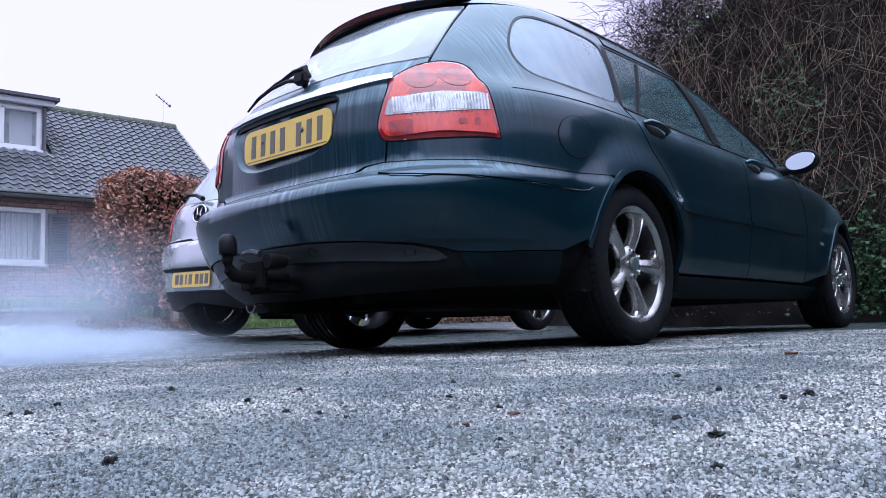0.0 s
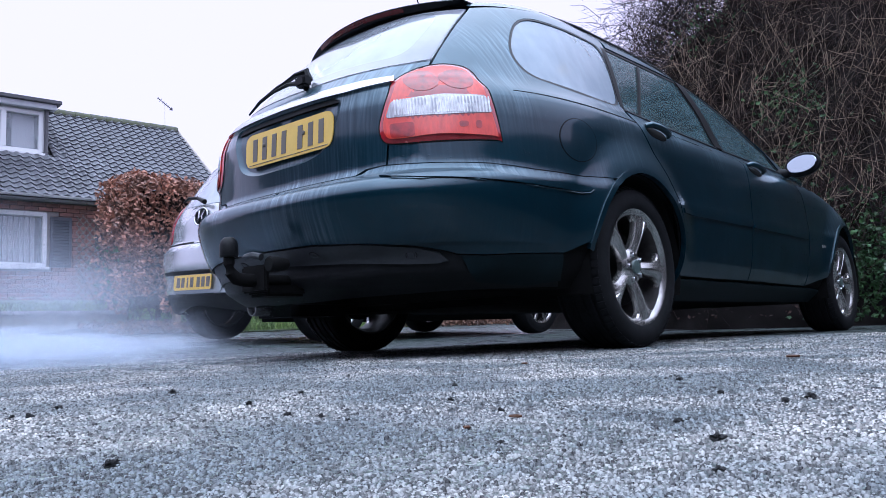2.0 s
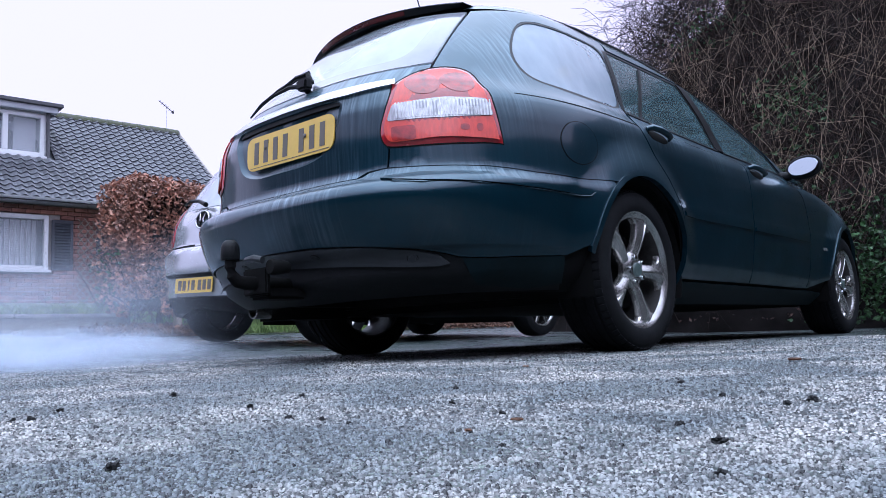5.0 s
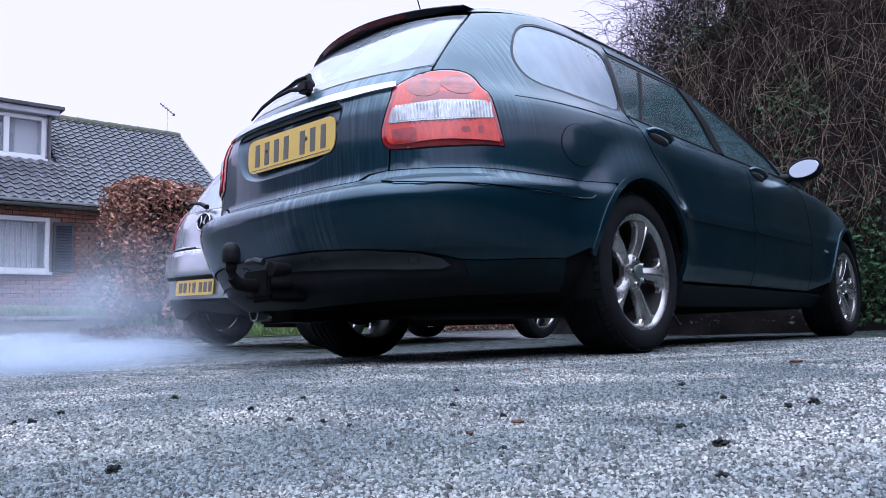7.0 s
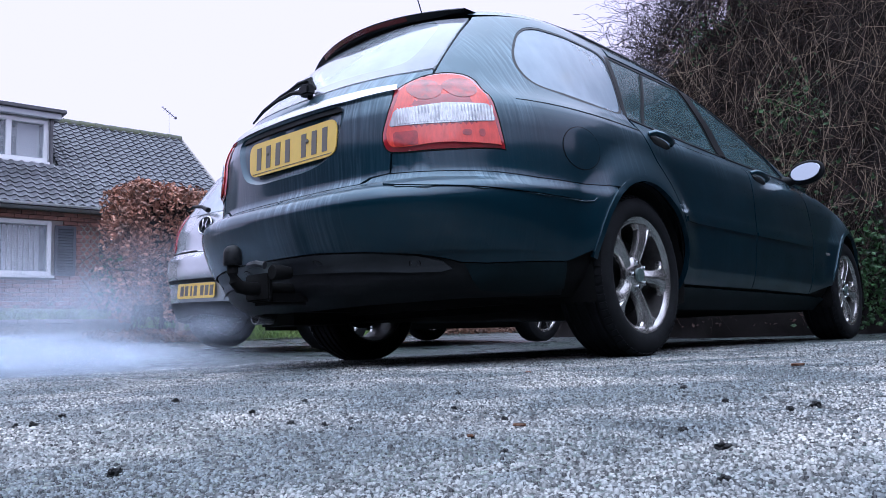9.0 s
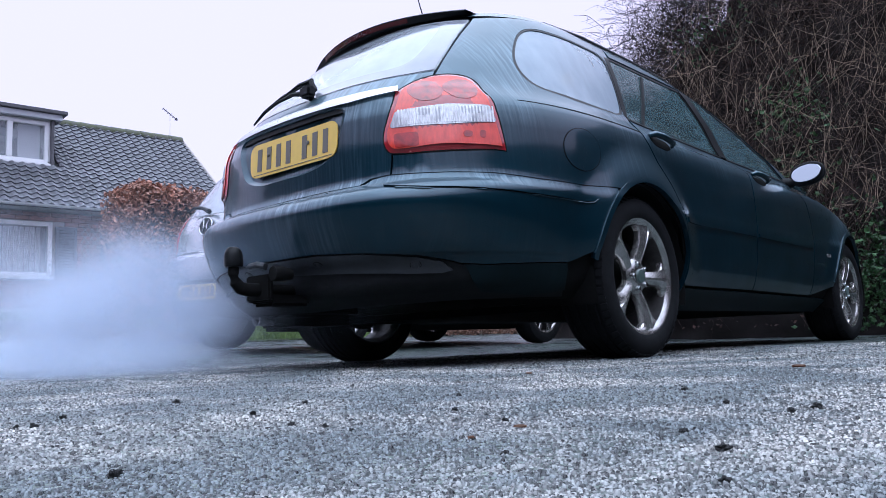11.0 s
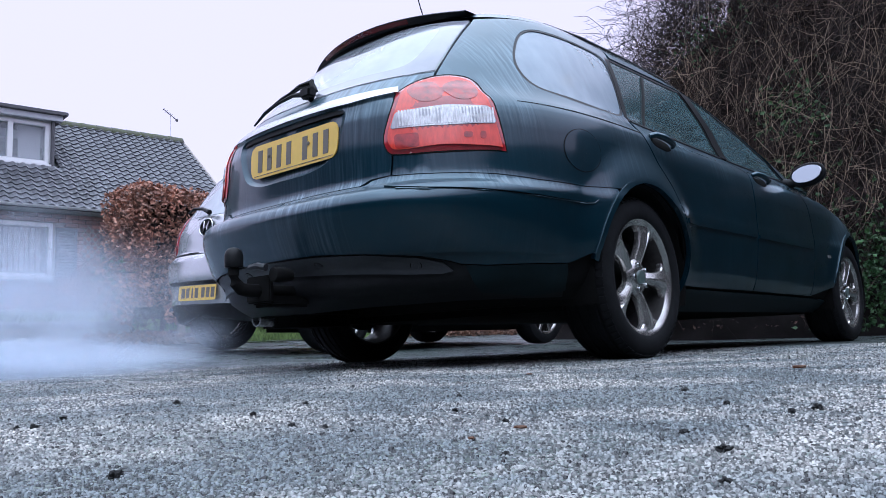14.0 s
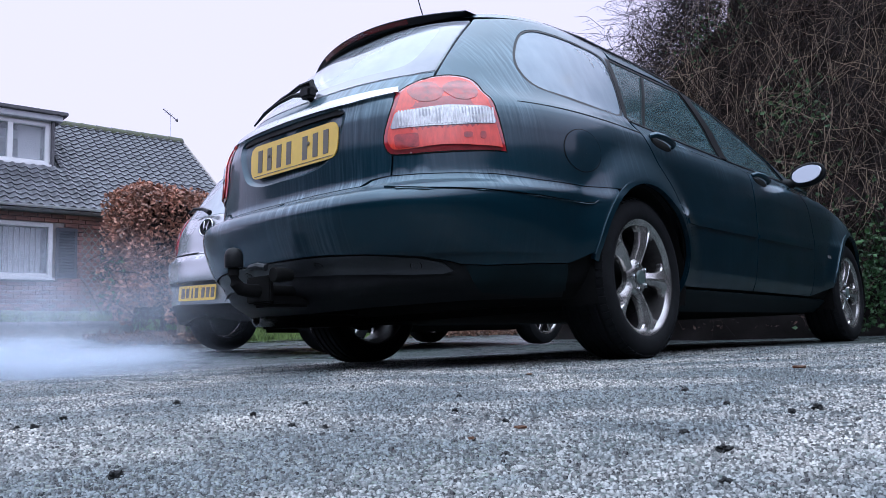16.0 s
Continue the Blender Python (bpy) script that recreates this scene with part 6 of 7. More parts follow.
    spots = [Vector((x, face_y(x, z) + rng.uniform(0, 0.2), z)) for x, z in ((rng.uniform(-2.2, 3), rng.uniform(0.1, 3.6)) for _ in range(2600))]
    leaf_cloud(rng, spots, 0.045, V, F)
    raw("dead_leaves", V, F, M_DEAD, h)


M_CONIFER = material("conifer_leaf", (0.014, 0.026, 0.016), rough=0.6, scale=3, island=0.5, color2=(0.02, 0.034, 0.018))
M_TWIG = material("dark_twig", (0.045, 0.032, 0.026), rough=0.85, scale=2, island=0.5, color2=(0.014, 0.011, 0.010))
M_DEAD = material("dead_leaf", (0.06, 0.032, 0.022), rough=0.8, scale=3, island=0.5, color2=(0.02, 0.013, 0.011))
tangled_hedge()


def unseen_hedge(name, lo, hi, seed):
    """A plain hedge beside and behind the viewpoint, unseen and added to darken the car's reflections."""
    h = thing(name, "unseen dark evergreen hedge added to darken the car's reflections", "hedge", "hedges that close the drive")
    rng = random.Random(seed)
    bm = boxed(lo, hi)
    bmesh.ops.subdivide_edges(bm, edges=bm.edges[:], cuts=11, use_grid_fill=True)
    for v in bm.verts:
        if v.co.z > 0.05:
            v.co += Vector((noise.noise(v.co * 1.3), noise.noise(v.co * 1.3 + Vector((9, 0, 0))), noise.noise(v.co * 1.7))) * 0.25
    part("shaded_core", bm, M_HEDGE_SHADE, h)
    V, F = [], []
    spots = []
    for _ in range(11000):
        p = [rng.uniform(a, b) for a, b in zip(lo, hi)]
        k = rng.choice((0, 0, 1, 1, 2))
        p[k] = (lo[k] if rng.random() < 0.5 and k < 2 else hi[k]) + rng.gauss(0, 0.1)
        spots.append(p)
    leaf_cloud(rng, spots, 0.17, V, F)
    raw("leaves", V, F, M_CONIFER, h)


# added out of view, so flank and tail reflect something dark
unseen_hedge("conifer_hedge", (7.0, -11.5, 0.0), (8.2, 5.6, 3.6), 5)
unseen_hedge("conifer_hedge", (-14.0, -11.0, 0.0), (8.0, -9.8, 4.2), 6)


BED = 0.45


def low_wall():
    """A low rendered wall that holds up the front garden, with its coping, and the raised bed behind it."""
    w = thing("garden_wall", "low grey rendered garden wall with a worn coping", "wall")
    part("wall_body", boxed((-6.72, -9.5, 0.12), (-6.56, 1.5, 0.415), 0.012), M_RENDER, w, smooth=False)
    for i in range(18):
        y = -9.5 + i * 0.61
        part("coping_stone", boxed((-6.75, y, 0.417), (-6.53, y + 0.602, 0.462), 0.012), M_RENDER, w, smooth=False)
    xs, ys = [-6.721 - 0.5 * i for i in range(14)], [-9.5 + 0.5 * j for j in range(23)]
    verts = [(x, y, max(BED - 0.02, RISE(x) + 0.01) + 0.015 * noise.noise(Vector((x * 2, y * 2, 0)))) for x in xs for y in ys]
    n = len(ys)
    bed = raw("front_garden", verts, [(i * n + j, i * n + j + 1, (i + 1) * n + j + 1, (i + 1) * n + j) for i in range(len(xs) - 1) for j in range(n - 1)], M_SOIL, smooth=True)
    tagged(bed, "raised soil bed between the low wall and the house", "garden bed", kind="structure")
    s = part("stone_slab", boxed((-6.45, 0.2, RISE(-6.3) - 0.03), (-6.15, 0.62, RISE(-6.3) + 0.05), 0.012), M_RENDER)
    tagged(s, "pale stone slab lying at the foot of the garden wall", "slab")


M_RENDER = material("stained_render", (0.36, 0.35, 0.33), rough=0.9, scale=3, color2=(0.20, 0.20, 0.18), bump=0.4, bump_scale=30)
low_wall()


def verge():
    """Grass on the far side of the drive, with a soil bed along the house."""
    xs = [-5.55 - 0.35 * i for i in range(19)]
    ys = [1.5 + 1.0 * j for j in range(23)]
    verts = [(x, y, RISE(x) + 0.012 + 0.02 * noise.noise(Vector((x, y, 0)))) for x in xs for y in ys]
    n = len(ys)
    faces = [(i * n + j, i * n + j + 1, (i + 1) * n + j + 1, (i + 1) * n + j) for i in range(len(xs) - 1) for j in range(n - 1)]
    ob = raw("lawn", verts, faces, material("lawn_turf", (0.055, 0.085, 0.03), rough=0.9, scale=2.0, color2=(0.10, 0.10, 0.06), bump=0.6, bump_scale=30), smooth=True)
    tagged(ob, "damp grass bank below the house", "lawn", kind="structure")
    rng = random.Random(8)
    V, F = [], []
    for i in range(30000):
        x, y = -6.72 - abs(rng.gauss(0, 0.5)), rng.uniform(-5.0, 1.5)
        z = BED
        if i > 9000:
            x, y = rng.uniform(-8.6, -5.6), rng.uniform(2.1, 5.6)
            z = RISE(x)
        a, s = rng.uniform(0, 6.28), rng.uniform(0.05, 0.16)
        k = len(V)
        dx, dy = math.cos(a) * 0.006, math.sin(a) * 0.006
        bx, by = rng.gauss(0, 0.04), rng.gauss(0, 0.04)
        V += [(x - dx, y - dy, z), (x + dx, y + dy, z), (x + bx * 0.4 + dx * 0.7, y + by * 0.4 + dy * 0.7, z + s * 0.6), (x + bx, y + by, z + s)]
        F += [(k, k + 1, k + 2), (k, k + 2, k + 3)]
    ob = raw("grass", V, F, M_GRASS)
    tagged(ob, "long green grass at the edge of the drive", "grass", kind="stuff")
    V, F = [], []
    spots = []
    for i in range(9000):
        x, y = rng.uniform(-6.5, -5.5), rng.uniform(0.9, 2.2)
        if i > 3000:
            x, y = rng.uniform(-7.2, -5.3), rng.uniform(5.0, 10.5)
        spots.append(Vector((x, y, RISE(x) + 0.02 + abs(rng.gauss(0, 0.03)))))
    leaf_cloud(rng, spots, 0.07, V, F)
    ob = raw("leaf_litter", V, F, material("litter_leaf", (0.16, 0.08, 0.045), rough=0.7, scale=3, island=0.6, color2=(0.08, 0.045, 0.03)))
    tagged(ob, "fallen brown leaves under the hedge", "leaf litter", kind="stuff")
    bed = raw("soil_bed", [(x, y, RISE(x) + 0.035) for x in (-7.3, -6.8, -6.3, -5.9, -5.5) for y in (1.55, 1.75, 1.95, 2.2)], [(i * 4 + j, i * 4 + j + 1, i * 4 + j + 5, i * 4 + j + 4) for i in range(4) for j in range(3)], M_SOIL)
    tagged(bed, "dark soil bed under the beech hedge", "soil", kind="structure")
    # low plants along the foot of the house wall
    V, F = [], []
    m = house_frame()
    spots = [m @ Vector((rng.uniform(-2.5, 3.0), rng.gauss(-0.35, 0.12), 0.66 + abs(rng.gauss(0, 0.12)))) for _ in range(1300)]
    leaf_cloud(rng, spots, 0.08, V, F)
    ob = raw("border_plants", V, F, material("border_leaf", (0.10, 0.13, 0.05), rough=0.6, scale=3, island=0.6, color2=(0.16, 0.15, 0.08)))
    tagged(ob, "low green border plants along the brick wall", "plants", kind="stuff")


verge()


# ---------------------------------------------------------------- the silver hatchback
HATCH = Shell(
    half=[(0.16, 0.74), (0.25, 0.80), (0.40, 0.835), (0.60, 0.853), (0.80, 0.85), (0.92, 0.835), (1.00, 0.795), (1.20, 0.72), (1.35, 0.645), (1.42, 0.57), (1.47, 0.42)],
    tail=[(0.16, -0.58), (0.28, -0.62), (0.36, -0.655), (0.50, -0.665), (0.54, -0.685), (0.62, -0.69), (0.70, -0.685), (0.735, -0.64), (0.76, -0.625), (0.90, -0.61), (1.0, -0.575), (1.1, -0.51), (1.3, -0.37), (1.42, -0.27), (1.47, -0.05)],
    power=[(0.2, 2.9), (0.6, 2.9), (1.0, 2.7), (1.4, 2.5)],
    nose=[(0.2, 3.2), (0.5, 3.28), (0.7, 3.2), (0.95, 2.6), (1.05, 2.2), (1.2, 1.75), (1.35, 1.3), (1.47, 0.7)],
    start=[(0.2, 2.1), (0.7, 2.1), (0.95, 1.8), (1.05, 1.4), (1.2, 1.0), (1.35, 0.6), (1.47, 0.0)],
    fall=0.02)


def plain_wheel(car, centre, out):
    w = new("wheel")
    w.parent = car
    w.matrix_local = Matrix.Translation(centre) @ (Matrix.Identity(4) if out > 0 else Matrix.Rotation(math.pi, 4, "Z"))
    bm = bmesh.new()
    prof = [(0.085, 0.20), (0.095, 0.215), (0.1, 0.25), (0.09, 0.285), (0.07, 0.298), (0.02, 0.302), (-0.02, 0.302), (-0.07, 0.298), (-0.09, 0.285), (-0.1, 0.25), (-0.095, 0.215), (-0.085, 0.20)]
    lathe(bm, prof, "x", 48)
    part("tyre", bm, M_RUBBER, w)
    bm = bmesh.new()
    lathe(bm, [(0.078, 0.185), (0.092, 0.198), (0.094, 0.207), (0.084, 0.212), (-0.08, 0.20), (-0.085, 0.19), (0.04, 0.18), (0.078, 0.185)], "x", 48)
    part("rim", bm, M_ALLOY, w)
    for k in range(7):
        bm = bmesh.new()
        box(bm, (0.065, -0.019, 0.03), (0.084, 0.019, 0.192), 0.006)
        bmesh.ops.rotate(bm, verts=bm.verts, cent=(0, 0, 0), matrix=Matrix.Rotation(2 * math.pi * k / 7, 3, "X"))
        part("spoke", bm, M_ALLOY, w)
    bm = bmesh.new()
    lathe(bm, [(0.03, 0.18), (0.03, 0.0001)], "x", 32)
    part("brake", bm, M_DARK, w)
    bm = bmesh.new()
    lathe(bm, [(0.06, 0.06), (0.088, 0.05), (0.092, 0.0001)], "x", 24)
    part("hub", bm, M_ALLOY, w)


def hatchback():
    car = thing("hatchback", "silver hatchback parked beside the estate car", "car", place=Matrix.Translation((-2.83, 0.88, 0.062)) @ Matrix.Rotation(radians(2.0), 4, "Y"))
    S, q = HATCH, HATCH.quarter
    for fl in (False, True):
        ar = [(q + y, z) for y, z in arch(0.0, 0.335, 0.3, low=0.2)]
        af = [(q + y, z) for y, z in arch(2.52, 0.335, 0.3, low=0.2)]
        panel(S, "lower_bumper", [(0, 0.28), (0, 0.36), (0.5, 0.36), (0.75, 0.355), (0.9, 0.35), (q - 0.36, 0.34)] + [p for p in ar if p[1] < 0.33 and p[0] < q] [::-1], M_BLACK, car, flip=fl)
        panel(S, "bumper", [(0, 0.365), (0, 0.735), (0.45, 0.735), (0.62, 0.745), (0.9, 0.72), (q - 0.30, 0.58)] + [p for p in ar if 0.35 < p[1] < 0.5 and p[0] < q][::-1] + [(0.9, 0.357), (0.75, 0.362), (0.5, 0.365)], M_SILVER, car, flip=fl, step=0.04)
        lamp = softened([(0.50, 0.76), (0.535, 0.95), (0.57, 1.08), (0.70, 1.05), (0.74, 0.90), (0.68, 0.765)], 0.05)
        qp = [(0.47, 0.745), (0.62, 0.752), (0.9, 0.727), (q - 0.295, 0.588)] + [p for p in ar if p[1] > 0.58 or p[0] > q] + [(q + 0.6, 0.21), (q + 1.9, 0.21)] + af + [(q + 3.0, 0.22), (q + 3.0, 0.6), (q + 2.6, 0.74), (q + 2.0, 0.86), (q + 1.9, 0.955), (q + 0.0, 0.985), (q - 0.3, 1.0), (q - 0.42, 1.33), (q + 0.6, 1.36), (q + 0.6, 1.41), (0.52, 1.41), (0.55, 1.09), (0.53, 0.95), (0.495, 0.76)]
        panel(S, "side_body", qp, M_SILVER, car, flip=fl, step=0.06)
        panel(S, "tail_lamp", lamp, M_RIMRED, car, lift=0.004, bulge=0.008, step=0.03, flip=fl, label="slim red tail lamp")
        panel(S, "side_glass", [(q - 0.29, 1.0), (q + 1.85, 0.965), (q + 1.2, 1.18), (q + 0.62, 1.345), (q - 0.4, 1.325)], M_GLASS, car, lift=-0.003, flip=fl, step=0.06)
        panel(S, "inner_skin", [(0, 0.30), (q - 0.40, 0.30)] + [(q + y, z) for y, z in arch(0.0, 0.34, 0.3, low=0.2) if z > 0.31 or y > 0] + [(q + 0.6, 0.19), (q + 1.9, 0.19)] + [(q + y, z) for y, z in arch(2.52, 0.34, 0.3, low=0.2)] + [(q + 3.15, 0.22), (q + 3.15, 0.6), (q + 2.0, 0.85), (q + 1.8, 0.96), (0, 0.98)], M_DARK, car, lift=-0.014, step=0.08, flip=fl)
    t = [(0, 0.742), (0.46, 0.745), (0.49, 0.765), (0.525, 0.95), (0.545, 1.03), (0.0, 1.03)]
    tg = panel(S, "tailgate", t + [(-u, z) for u, z in t[::-1] if u > 0], M_SILVER, car, step=0.035)
    t = [(0, 1.037), (0.545, 1.037), (0.54, 1.1), (0.50, 1.40), (0.0, 1.40)]
    panel(S, "rear_glass", t + [(-u, z) for u, z in t[::-1] if u > 0], M_FOG, tg, lift=-0.002, label="rear window reflecting the sky")
    # silver plate recess in the bumper, its top shade painted as a black strip
    panel(S, "plate_recess", softened([(-0.34, 0.372), (0.34, 0.372), (0.40, 0.525), (-0.40, 0.525)], 0.03), M_SILVER, car, lift=0.006)
    panel(S, "recess_shade", [(-0.46, 0.535), (0.46, 0.535), (0.44, 0.512), (-0.44, 0.512)], M_BLACK, car, lift=0.012)
    plate_with_bars(car, pose(0, -0.682, 0.447, -4), 0.52, 0.111, [(-0.19, 0.05), (-0.125, 0.045), (-0.06, 0.02), (0.0, 0.045), (0.09, 0.045), (0.155, 0.045), (0.22, 0.045)])
    bm = bmesh.new()
    for i in range(28):
        a, b = 2 * math.pi * i / 28, 2 * math.pi * (i + 1) / 28
        tube(bm, [(0.085 * math.cos(a), 0, 0.065 * math.sin(a)), (0.085 * math.cos(b), 0, 0.065 * math.sin(b))], 0.006, 6)
    tube(bm, [(-0.035, 0, -0.045), (-0.02, -0.004, 0.0), (-0.035, 0, 0.045)], 0.009, 6)
    tube(bm, [(0.035, 0, -0.045), (0.02, -0.004, 0.0), (0.035, 0, 0.045)], 0.009, 6)
    tube(bm, [(-0.03, 0, -0.006), (0.03, 0, 0.006)], 0.008, 6)
    bk = bmesh.new()
    lathe(bk, [(0.006, 0.0001), (0.006, 0.085), (0.012, 0.088)], "y", 28)
    bmesh.ops.scale(bk, vec=(1, 1, 0.76), verts=bk.verts)
    e = part("badge", bm, M_CHROME, car, "oval chrome badge")
    part("badge_backing", bk, M_BLACK, e)
    e.matrix_local = pose(0, -0.614, 0.935, -10)
    # rear wiper
    bm = bmesh.new()
    tube(bm, [(0.02, -0.60, 1.045), (-0.10, -0.585, 1.085), (-0.24, -0.575, 1.10), (-0.33, -0.57, 1.075)], [0.02, 0.014, 0.011, 0.008], 8)
    part("wiper", bm, M_BLACK, car)
    # roof
    rows = []
    bm = bmesh.new()
    for z in (1.405, 1.43, 1.45, 1.468):
        y1 = S.nose(z)
        us = [-(q + y1) + 2 * (q + y1) * i / 70 for i in range(71)]
        rows.append([bm.verts.new(S.at(u, z)) for u in us])
    for p, r in zip(rows, rows[1:]):
        for i in range(len(p) - 1):
            bm.faces.new((p[i], p[i + 1], r[i + 1], r[i]))
    bm.faces.new(rows[-1])
    part("roof", bm, M_SILVER, car)
    part("load_cover", boxed((-0.72, -0.45, 0.93), (0.72, 1.9, 0.95)), M_DARK, car, smooth=False)
    part("underbody", boxed((-0.7, 0.35, 0.14), (0.7, 2.9, 0.26), 0.03), M_DARK, car, smooth=False)
    for y in (0.0, 2.52):
        for s in (1, -1):
            plain_wheel(car, (s * 0.735, y, 0.30), s)
            bm = bmesh.new()
            lathe(bm, [(s * 0.83, 0.338), (s * 0.55, 0.338), (s * 0.55, 0.02)], "x", 32, (0, y, 0.3))
            bmesh.ops.delete(bm, geom=[v for v in bm.verts if v.co.z < 0.2], context="VERTS")
            part("wheel_housing", bm, M_DARK, car)
    part("rear_floor", boxed((-0.66, -0.52, 0.29), (0.66, 0.4, 0.32), 0.01), M_DARK, car, smooth=False)


hatchback()


# ---------------------------------------------------------------- exhaust vapour
def vapour(name, density, scale, low=0.2, high=0.84):
    """Thin white vapour: sheets that fade out towards the edge of their puff and break up in wisps."""
    m = bpy.data.materials.new(name)
    m.use_nodes = True
    nt = m.node_tree
    N, L = nt.nodes.new, nt.links.new
    nt.nodes.remove(nt.nodes["Principled BSDF"])
    g = N("ShaderNodeTexCoord").outputs["Generated"]
    mp = N("ShaderNodeMapping")
    mp.inputs["Location"].default_value, mp.inputs["Scale"].default_value = (-1, -1, -1), (2, 2, 2)
    L(g, mp.inputs["Vector"])
    ln = N("ShaderNodeVectorMath")
    ln.operation = "LENGTH"
    L(mp.outputs["Vector"], ln.inputs[0])
    fall = N("ShaderNodeMapRange")
    fall.interpolation_type = "SMOOTHERSTEP"
    fall.inputs["From Min"].default_value, fall.inputs["From Max"].default_value = 0.98, 0.12
    L(ln.outputs["Value"], fall.inputs["Value"])
    n = N("ShaderNodeTexNoise")
    n.inputs["Scale"].default_value, n.inputs["Detail"].default_value, n.inputs["Roughness"].default_value, n.inputs["Distortion"].default_value = scale, 3, 0.5, 0.4
    L(g, n.inputs["Vector"])
    wisp = N("ShaderNodeMapRange")
    wisp.interpolation_type = "SMOOTHSTEP"
    wisp.inputs["From Min"].default_value, wisp.inputs["From Max"].default_value = low, high
    L(n.outputs["Fac"], wisp.inputs["Value"])
    a, b = N("ShaderNodeMath"), N("ShaderNodeMath")
    a.operation = b.operation = "MULTIPLY"
    c = N("ShaderNodeMath")
    c.operation = "POWER"
    c.inputs[1].default_value = 1.7
    L(fall.outputs["Result"], c.inputs[0])
    L(c.outputs["Value"], a.inputs[0])
    L(wisp.outputs["Result"], a.inputs[1])
    L(a.outputs["Value"], b.inputs[0])
    b.inputs[1].default_value = density
    dif, tra, both, cl, mx = N("ShaderNodeBsdfDiffuse"), N("ShaderNodeBsdfTranslucent"), N("ShaderNodeMixShader"), N("ShaderNodeBsdfTransparent"), N("ShaderNodeMixShader")
    dif.inputs["Color"].default_value = tra.inputs["Color"].default_value = (0.79, 0.87, 1.0, 1)
    L(dif.outputs["BSDF"], both.inputs[1])
    L(tra.outputs["BSDF"], both.inputs[2])
    L(b.outputs["Value"], mx.inputs["Fac"])
    L(cl.outputs["BSDF"], mx.inputs[1])
    L(both.outputs["Shader"], mx.inputs[2])
    L(mx.outputs["Shader"], nt.nodes["Material Output"].inputs["Surface"])
    return m


def puff_mesh(name, rx, ry, rz, sheets, seed, mat):
    """One puff of vapour: several wrinkled curtains of cloud, set one behind the other inside an ellipsoid."""
    rng = random.Random(seed)
    V, F = [], []
    for s in range(sheets):
        q = Euler((0, math.pi / 2 + rng.uniform(-0.75, 0.75), rng.uniform(-0.75, 0.05))).to_matrix()
        off = -0.6 + 1.2 * (s + 0.5) / sheets
        cup = rng.uniform(-0.35, 0.35)
        k, n, m = len(V), 16, 8
        for i in range(m + 1):
            r = i / m
            for j in range(n):
                a = 2 * math.pi * j / n
                x, y = r * math.cos(a), r * math.sin(a)
                z = off + cup * r * r + 0.22 * noise.noise(Vector((x * 1.7 + seed, y * 1.7, s * 3.1)))
                p = q @ Vector((x, y, z))
                if p.length > 1:
                    p = p.normalized()
                V.append((p.x * rx, p.y * ry, p.z * rz))
        for i in range(m):
            for j in range(n):
                F.append((k + i * n + j, k + (i + 1) * n + j, k + (i + 1) * n + (j + 1) % n, k + i * n + (j + 1) % n))
    for c in ((-1, 0, 0), (1, 0, 0), (0, -1, 0), (0, 1, 0), (0, 0, -1), (0, 0, 1)):
        V.append((c[0] * rx, c[1] * ry, c[2] * rz))
    me = bpy.data.meshes.new(name)
    me.from_pydata(V, [], F)
    me.materials.append(mat)
    for p in me.polygons:
        p.use_smooth = True
    return me


V_STREAM, V_LAYER, V_HAZE, V_CLOUD = vapour("vapour_stream", 0.28, 2.2), vapour("vapour_layer", 0.21, 2.4), vapour("vapour_haze", 0.075, 2.6), vapour("vapour_cloud", 0.18, 3.4, 0.28, 0.74)
STREAM = [puff_mesh("stream_puff", 0.30, 0.36, 0.13, 6, s, V_STREAM) for s in range(3)]
LAYER = [puff_mesh("ground_puff", 0.85, 1.05, 0.12, 6, s + 20, V_LAYER) for s in range(3)]
HAZE = [puff_mesh("haze_puff", 0.85, 1.0, 0.48, 6, s + 40, V_HAZE) for s in range(2)]
CLOUD = [puff_mesh("cloud_puff", 0.62, 0.72, 0.46, 7, s + 60, V_CLOUD) for s in range(3)]
VEIL = puff_mesh("veil_puff", 1.2, 1.7, 0.85, 6, 90, vapour("vapour_veil", 0.055, 2.6))


def puff(name, mesh, label):
    ob = new(name, mesh)
    tagged(ob, label, "exhaust vapour", "vapour from the exhaust", kind="stuff")
    return ob


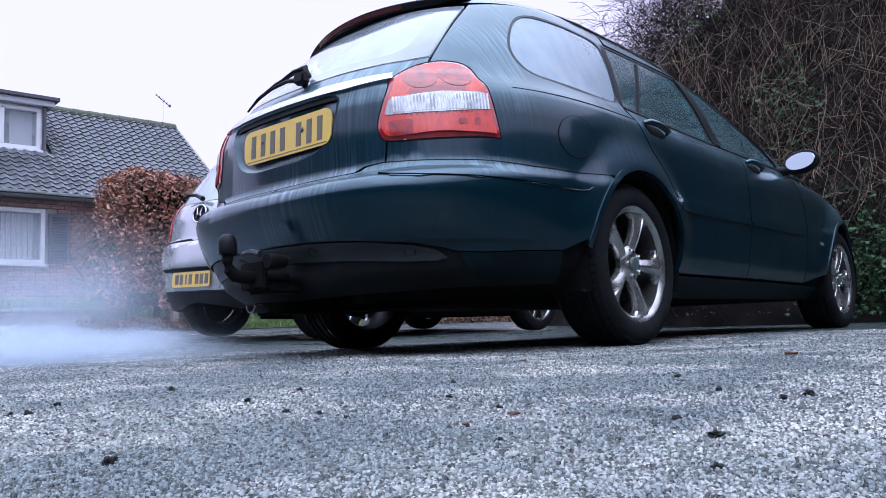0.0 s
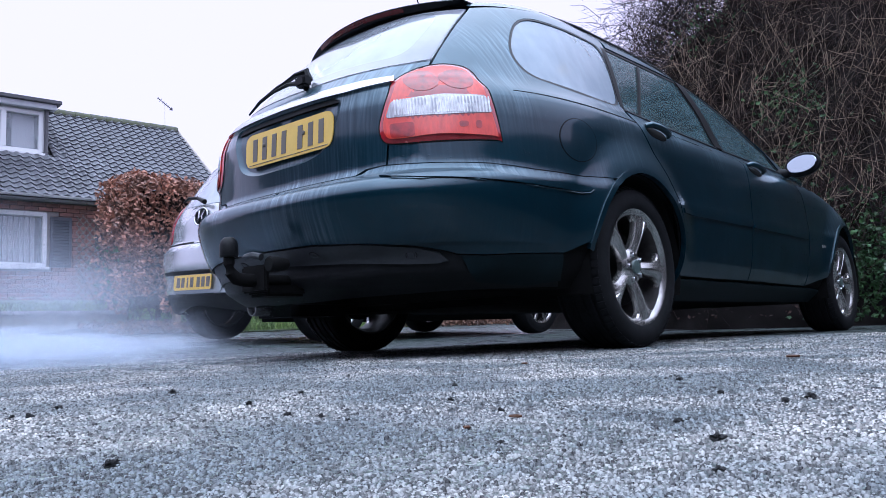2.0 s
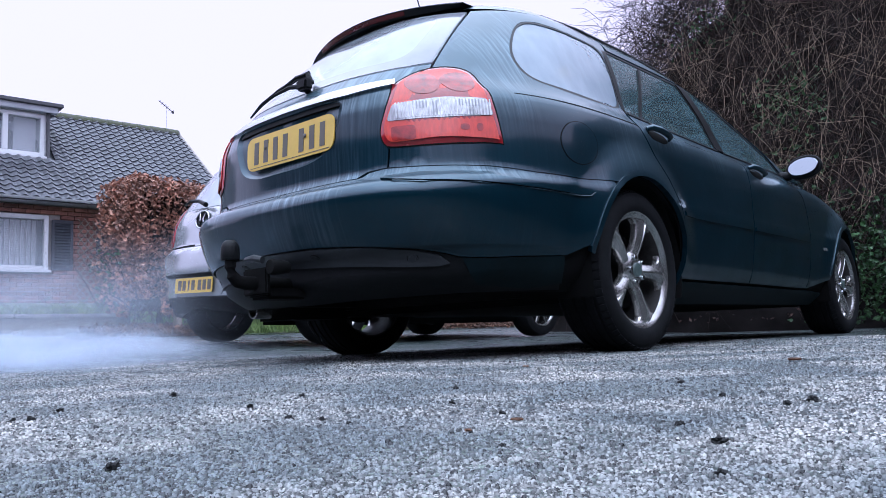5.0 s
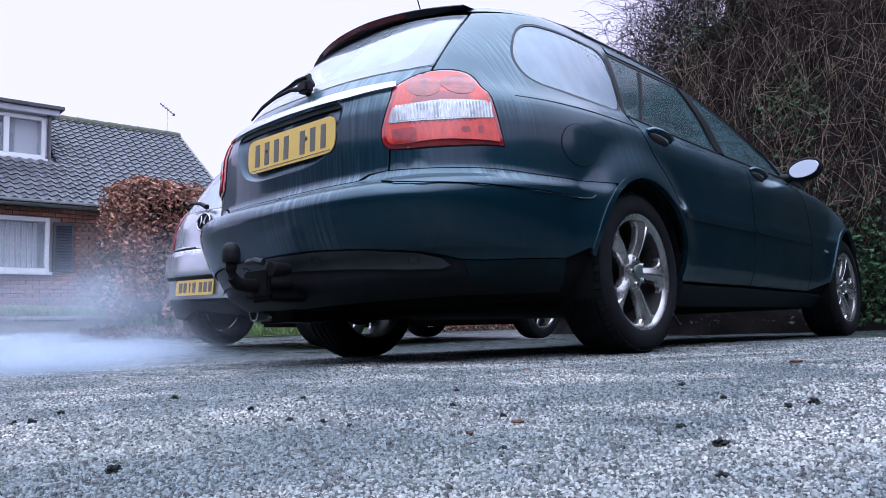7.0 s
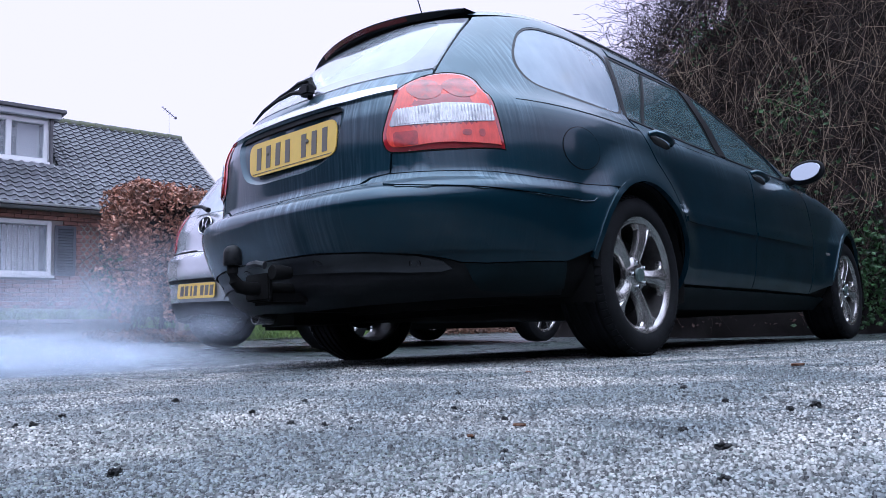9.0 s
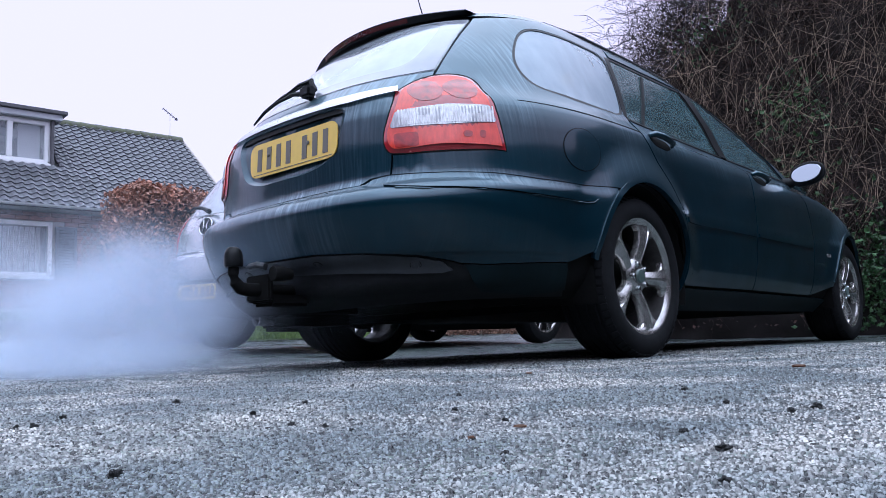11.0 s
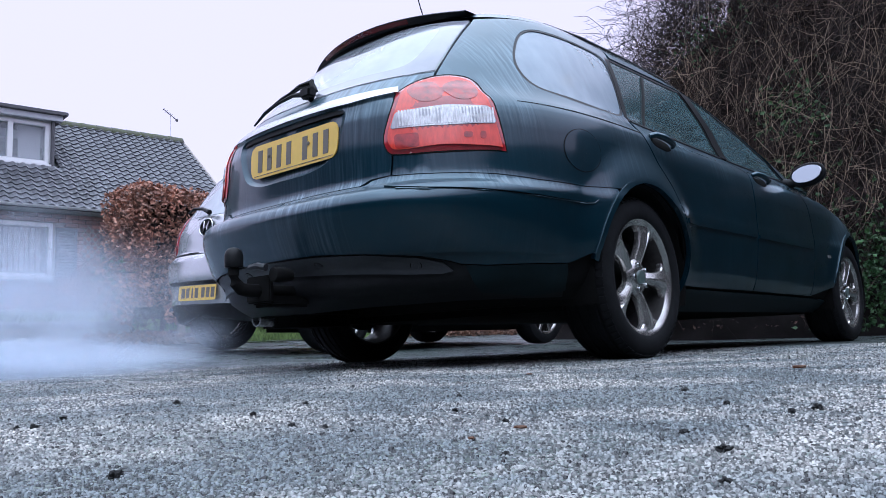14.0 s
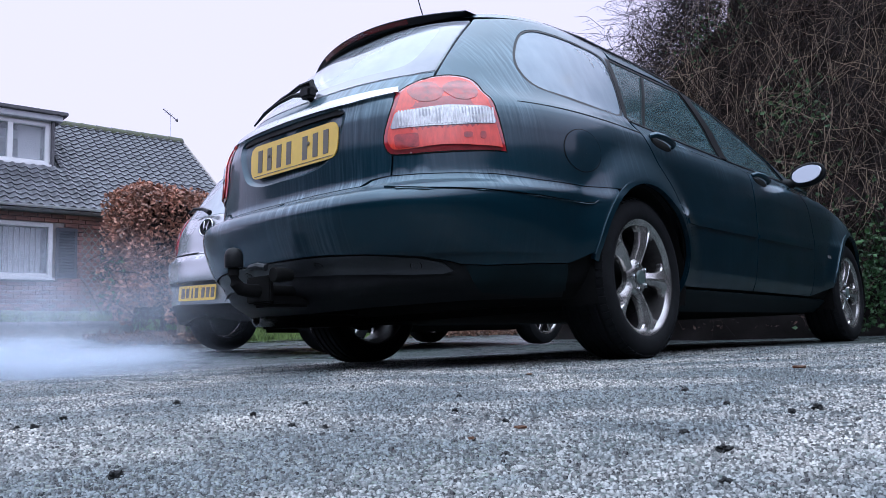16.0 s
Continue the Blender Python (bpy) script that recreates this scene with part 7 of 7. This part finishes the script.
def motions():
    rng = random.Random(77)
    # the low sheet of vapour that lies over the drive, sliding and turning slowly
    for i in range(20):
        ob = puff("vapour_layer", LAYER[i % 3], "thin white exhaust vapour lying low over the drive")
        row, col = i // 5, i % 5
        x = -0.75 - 0.62 * row - 0.12 * col + rng.uniform(-0.12, 0.12)
        y = -1.35 - 0.30 * col + 0.36 * row + rng.uniform(-0.12, 0.12)
        a, w = rng.uniform(-10, 10), rng.uniform(-0.8, 0.8)
        walk(ob, [(t, pose(x + 0.18 * math.sin(0.8 * t + i), y + 0.18 * math.cos(0.7 * t + 2 * i), 0.02 + 0.07 * ((i * 7 % 5) / 4) ** 2 + RISE(x) + 0.012 * math.sin(0.9 * t + i), 0, 0, a + w * t)) for t in range(0, 17, 1)])
    # higher thin haze that hangs before the house
    for i in range(10):
        ob = puff("vapour_haze", HAZE[i % 2], "faint white exhaust haze hanging over the drive")
        x, y, z = -0.9 - 0.42 * i + rng.uniform(-0.2, 0.2), -1.7 + 0.22 * i + rng.uniform(-0.35, 0.35), 0.14 + 0.045 * i
        a, w = rng.uniform(-12, 12), rng.uniform(-0.8, 0.8)
        walk(ob, [(t, pose(x + 0.3 * math.sin(0.6 * t + i), y + 0.3 * math.cos(0.5 * t + i), z + 0.07 * math.sin(0.7 * t + 2 * i), 0, 0, a + w * t)) for t in range(0, 17, 1)])
    # thin veil that has drifted on towards the house
    for i in range(5):
        ob = puff("vapour_veil", VEIL, "very thin veil of vapour drifting towards the house")
        x, y, z = -3.4 - 0.5 * i, -1.3 + 0.75 * i, 0.55 + 0.06 * i
        walk(ob, [(t, pose(x + 0.3 * math.sin(0.5 * t + 2 * i), y + 0.3 * math.cos(0.4 * t + i), z + 0.06 * math.sin(0.6 * t + i), 0, 0, 8 * math.sin(0.3 * t + i))) for t in range(0, 17, 1)])
    # puffs that leave the pipe one after another and drift off
    for i in range(34):
        t0 = -2.6 + i * 0.55
        ob = puff("vapour_puff", STREAM[i % 3], "small puff of white vapour blown from the exhaust pipe")
        j = [rng.uniform(-1, 1) for _ in range(6)]
        way = [(-0.2, (-0.42, -0.62, 0.46)), (0.0, (-0.50, -0.98, 0.22)), (0.35, (-0.60 + 0.05 * j[0], -1.22, 0.10)), (0.9, (-0.85 + 0.15 * j[1], -1.45 + 0.1 * j[2], 0.07)), (1.8, (-1.2 + 0.3 * j[3], -1.75 + 0.25 * j[2], 0.09 + 0.03 * j[4])),
               (3.2, (-2.2 + 0.4 * j[3], -2.7 + 0.3 * j[2], 0.24 + 0.06 * j[4])), (6.0, (-3.6 + 0.5 * j[3], -4.0 + 0.4 * j[2], 0.45 + 0.1 * j[4]))]
        drift(ob, t0, way, rng.uniform(-25, 15), rng.uniform(-4, 4))
    # the thick surge after nine seconds
    for i in range(13):
        t0 = 9.15 + i * 0.17
        ob = puff("vapour_cloud", CLOUD[i % 3], "thick billow of white vapour from the revved engine")
        j = [rng.uniform(-1, 1) for _ in range(6)]
        high = 0.0 + 0.34 * rng.random()
        way = [(-0.25, (-0.12, 1.2, 0.60)), (0.0, (-0.50, -0.75, 0.30)), (0.3, (-0.65, -1.35, 0.26)), (0.9, (-0.75 + 0.35 * j[0], -1.35 + 0.2 * j[1], 0.18 + 0.4 * high)), (1.7, (-1.05 + 0.75 * j[0], -1.35 + 0.5 * j[1], 0.2 + high * 0.9)),
               (3.0, (-1.55 + 0.9 * j[2], -1.5 + 0.6 * j[3], 0.24 + high)), (4.6, (-2.3 + 0.8 * j[2], -2.05 + 0.5 * j[3], 0.26 + high)), (8.0, (-4.0 + 0.7 * j[2], -4.2 + 0.5 * j[3], 0.6 + high))]
        drift(ob, t0, way, rng.uniform(-25, 15), rng.uniform(-4, 4))


def drift(ob, t0, way, turn, spin):
    """Key a puff along its way: (seconds after leaving the pipe, place)."""
    last = way[-1]
    rows = []
    if t0 + way[0][0] > 0:
        rows.append((0.0, pose(*way[0][1], 0, 0, turn)))

    def place(s):
        if s <= way[0][0]:
            return way[0][1]
        for (a, p), (b, q) in zip(way, way[1:]):
            if s <= b:
                f = (s - a) / (b - a)
                return tuple(u + (v - u) * f for u, v in zip(p, q))
        return last[1]

    if t0 + way[0][0] <= 0:
        rows.append((0.0, pose(*place(-t0), 0, 0, turn + spin * -t0)))
    for s, p in way:
        if 0.05 < t0 + s < 15.95:
            rows.append((t0 + s, pose(*p, 0, 0, turn + spin * max(0, s))))
    rows.append((16.0, pose(*place(16.0 - t0), 0, 0, turn + spin * max(0, min(16.0 - t0, last[0])))))
    walk(ob, rows)


motions()
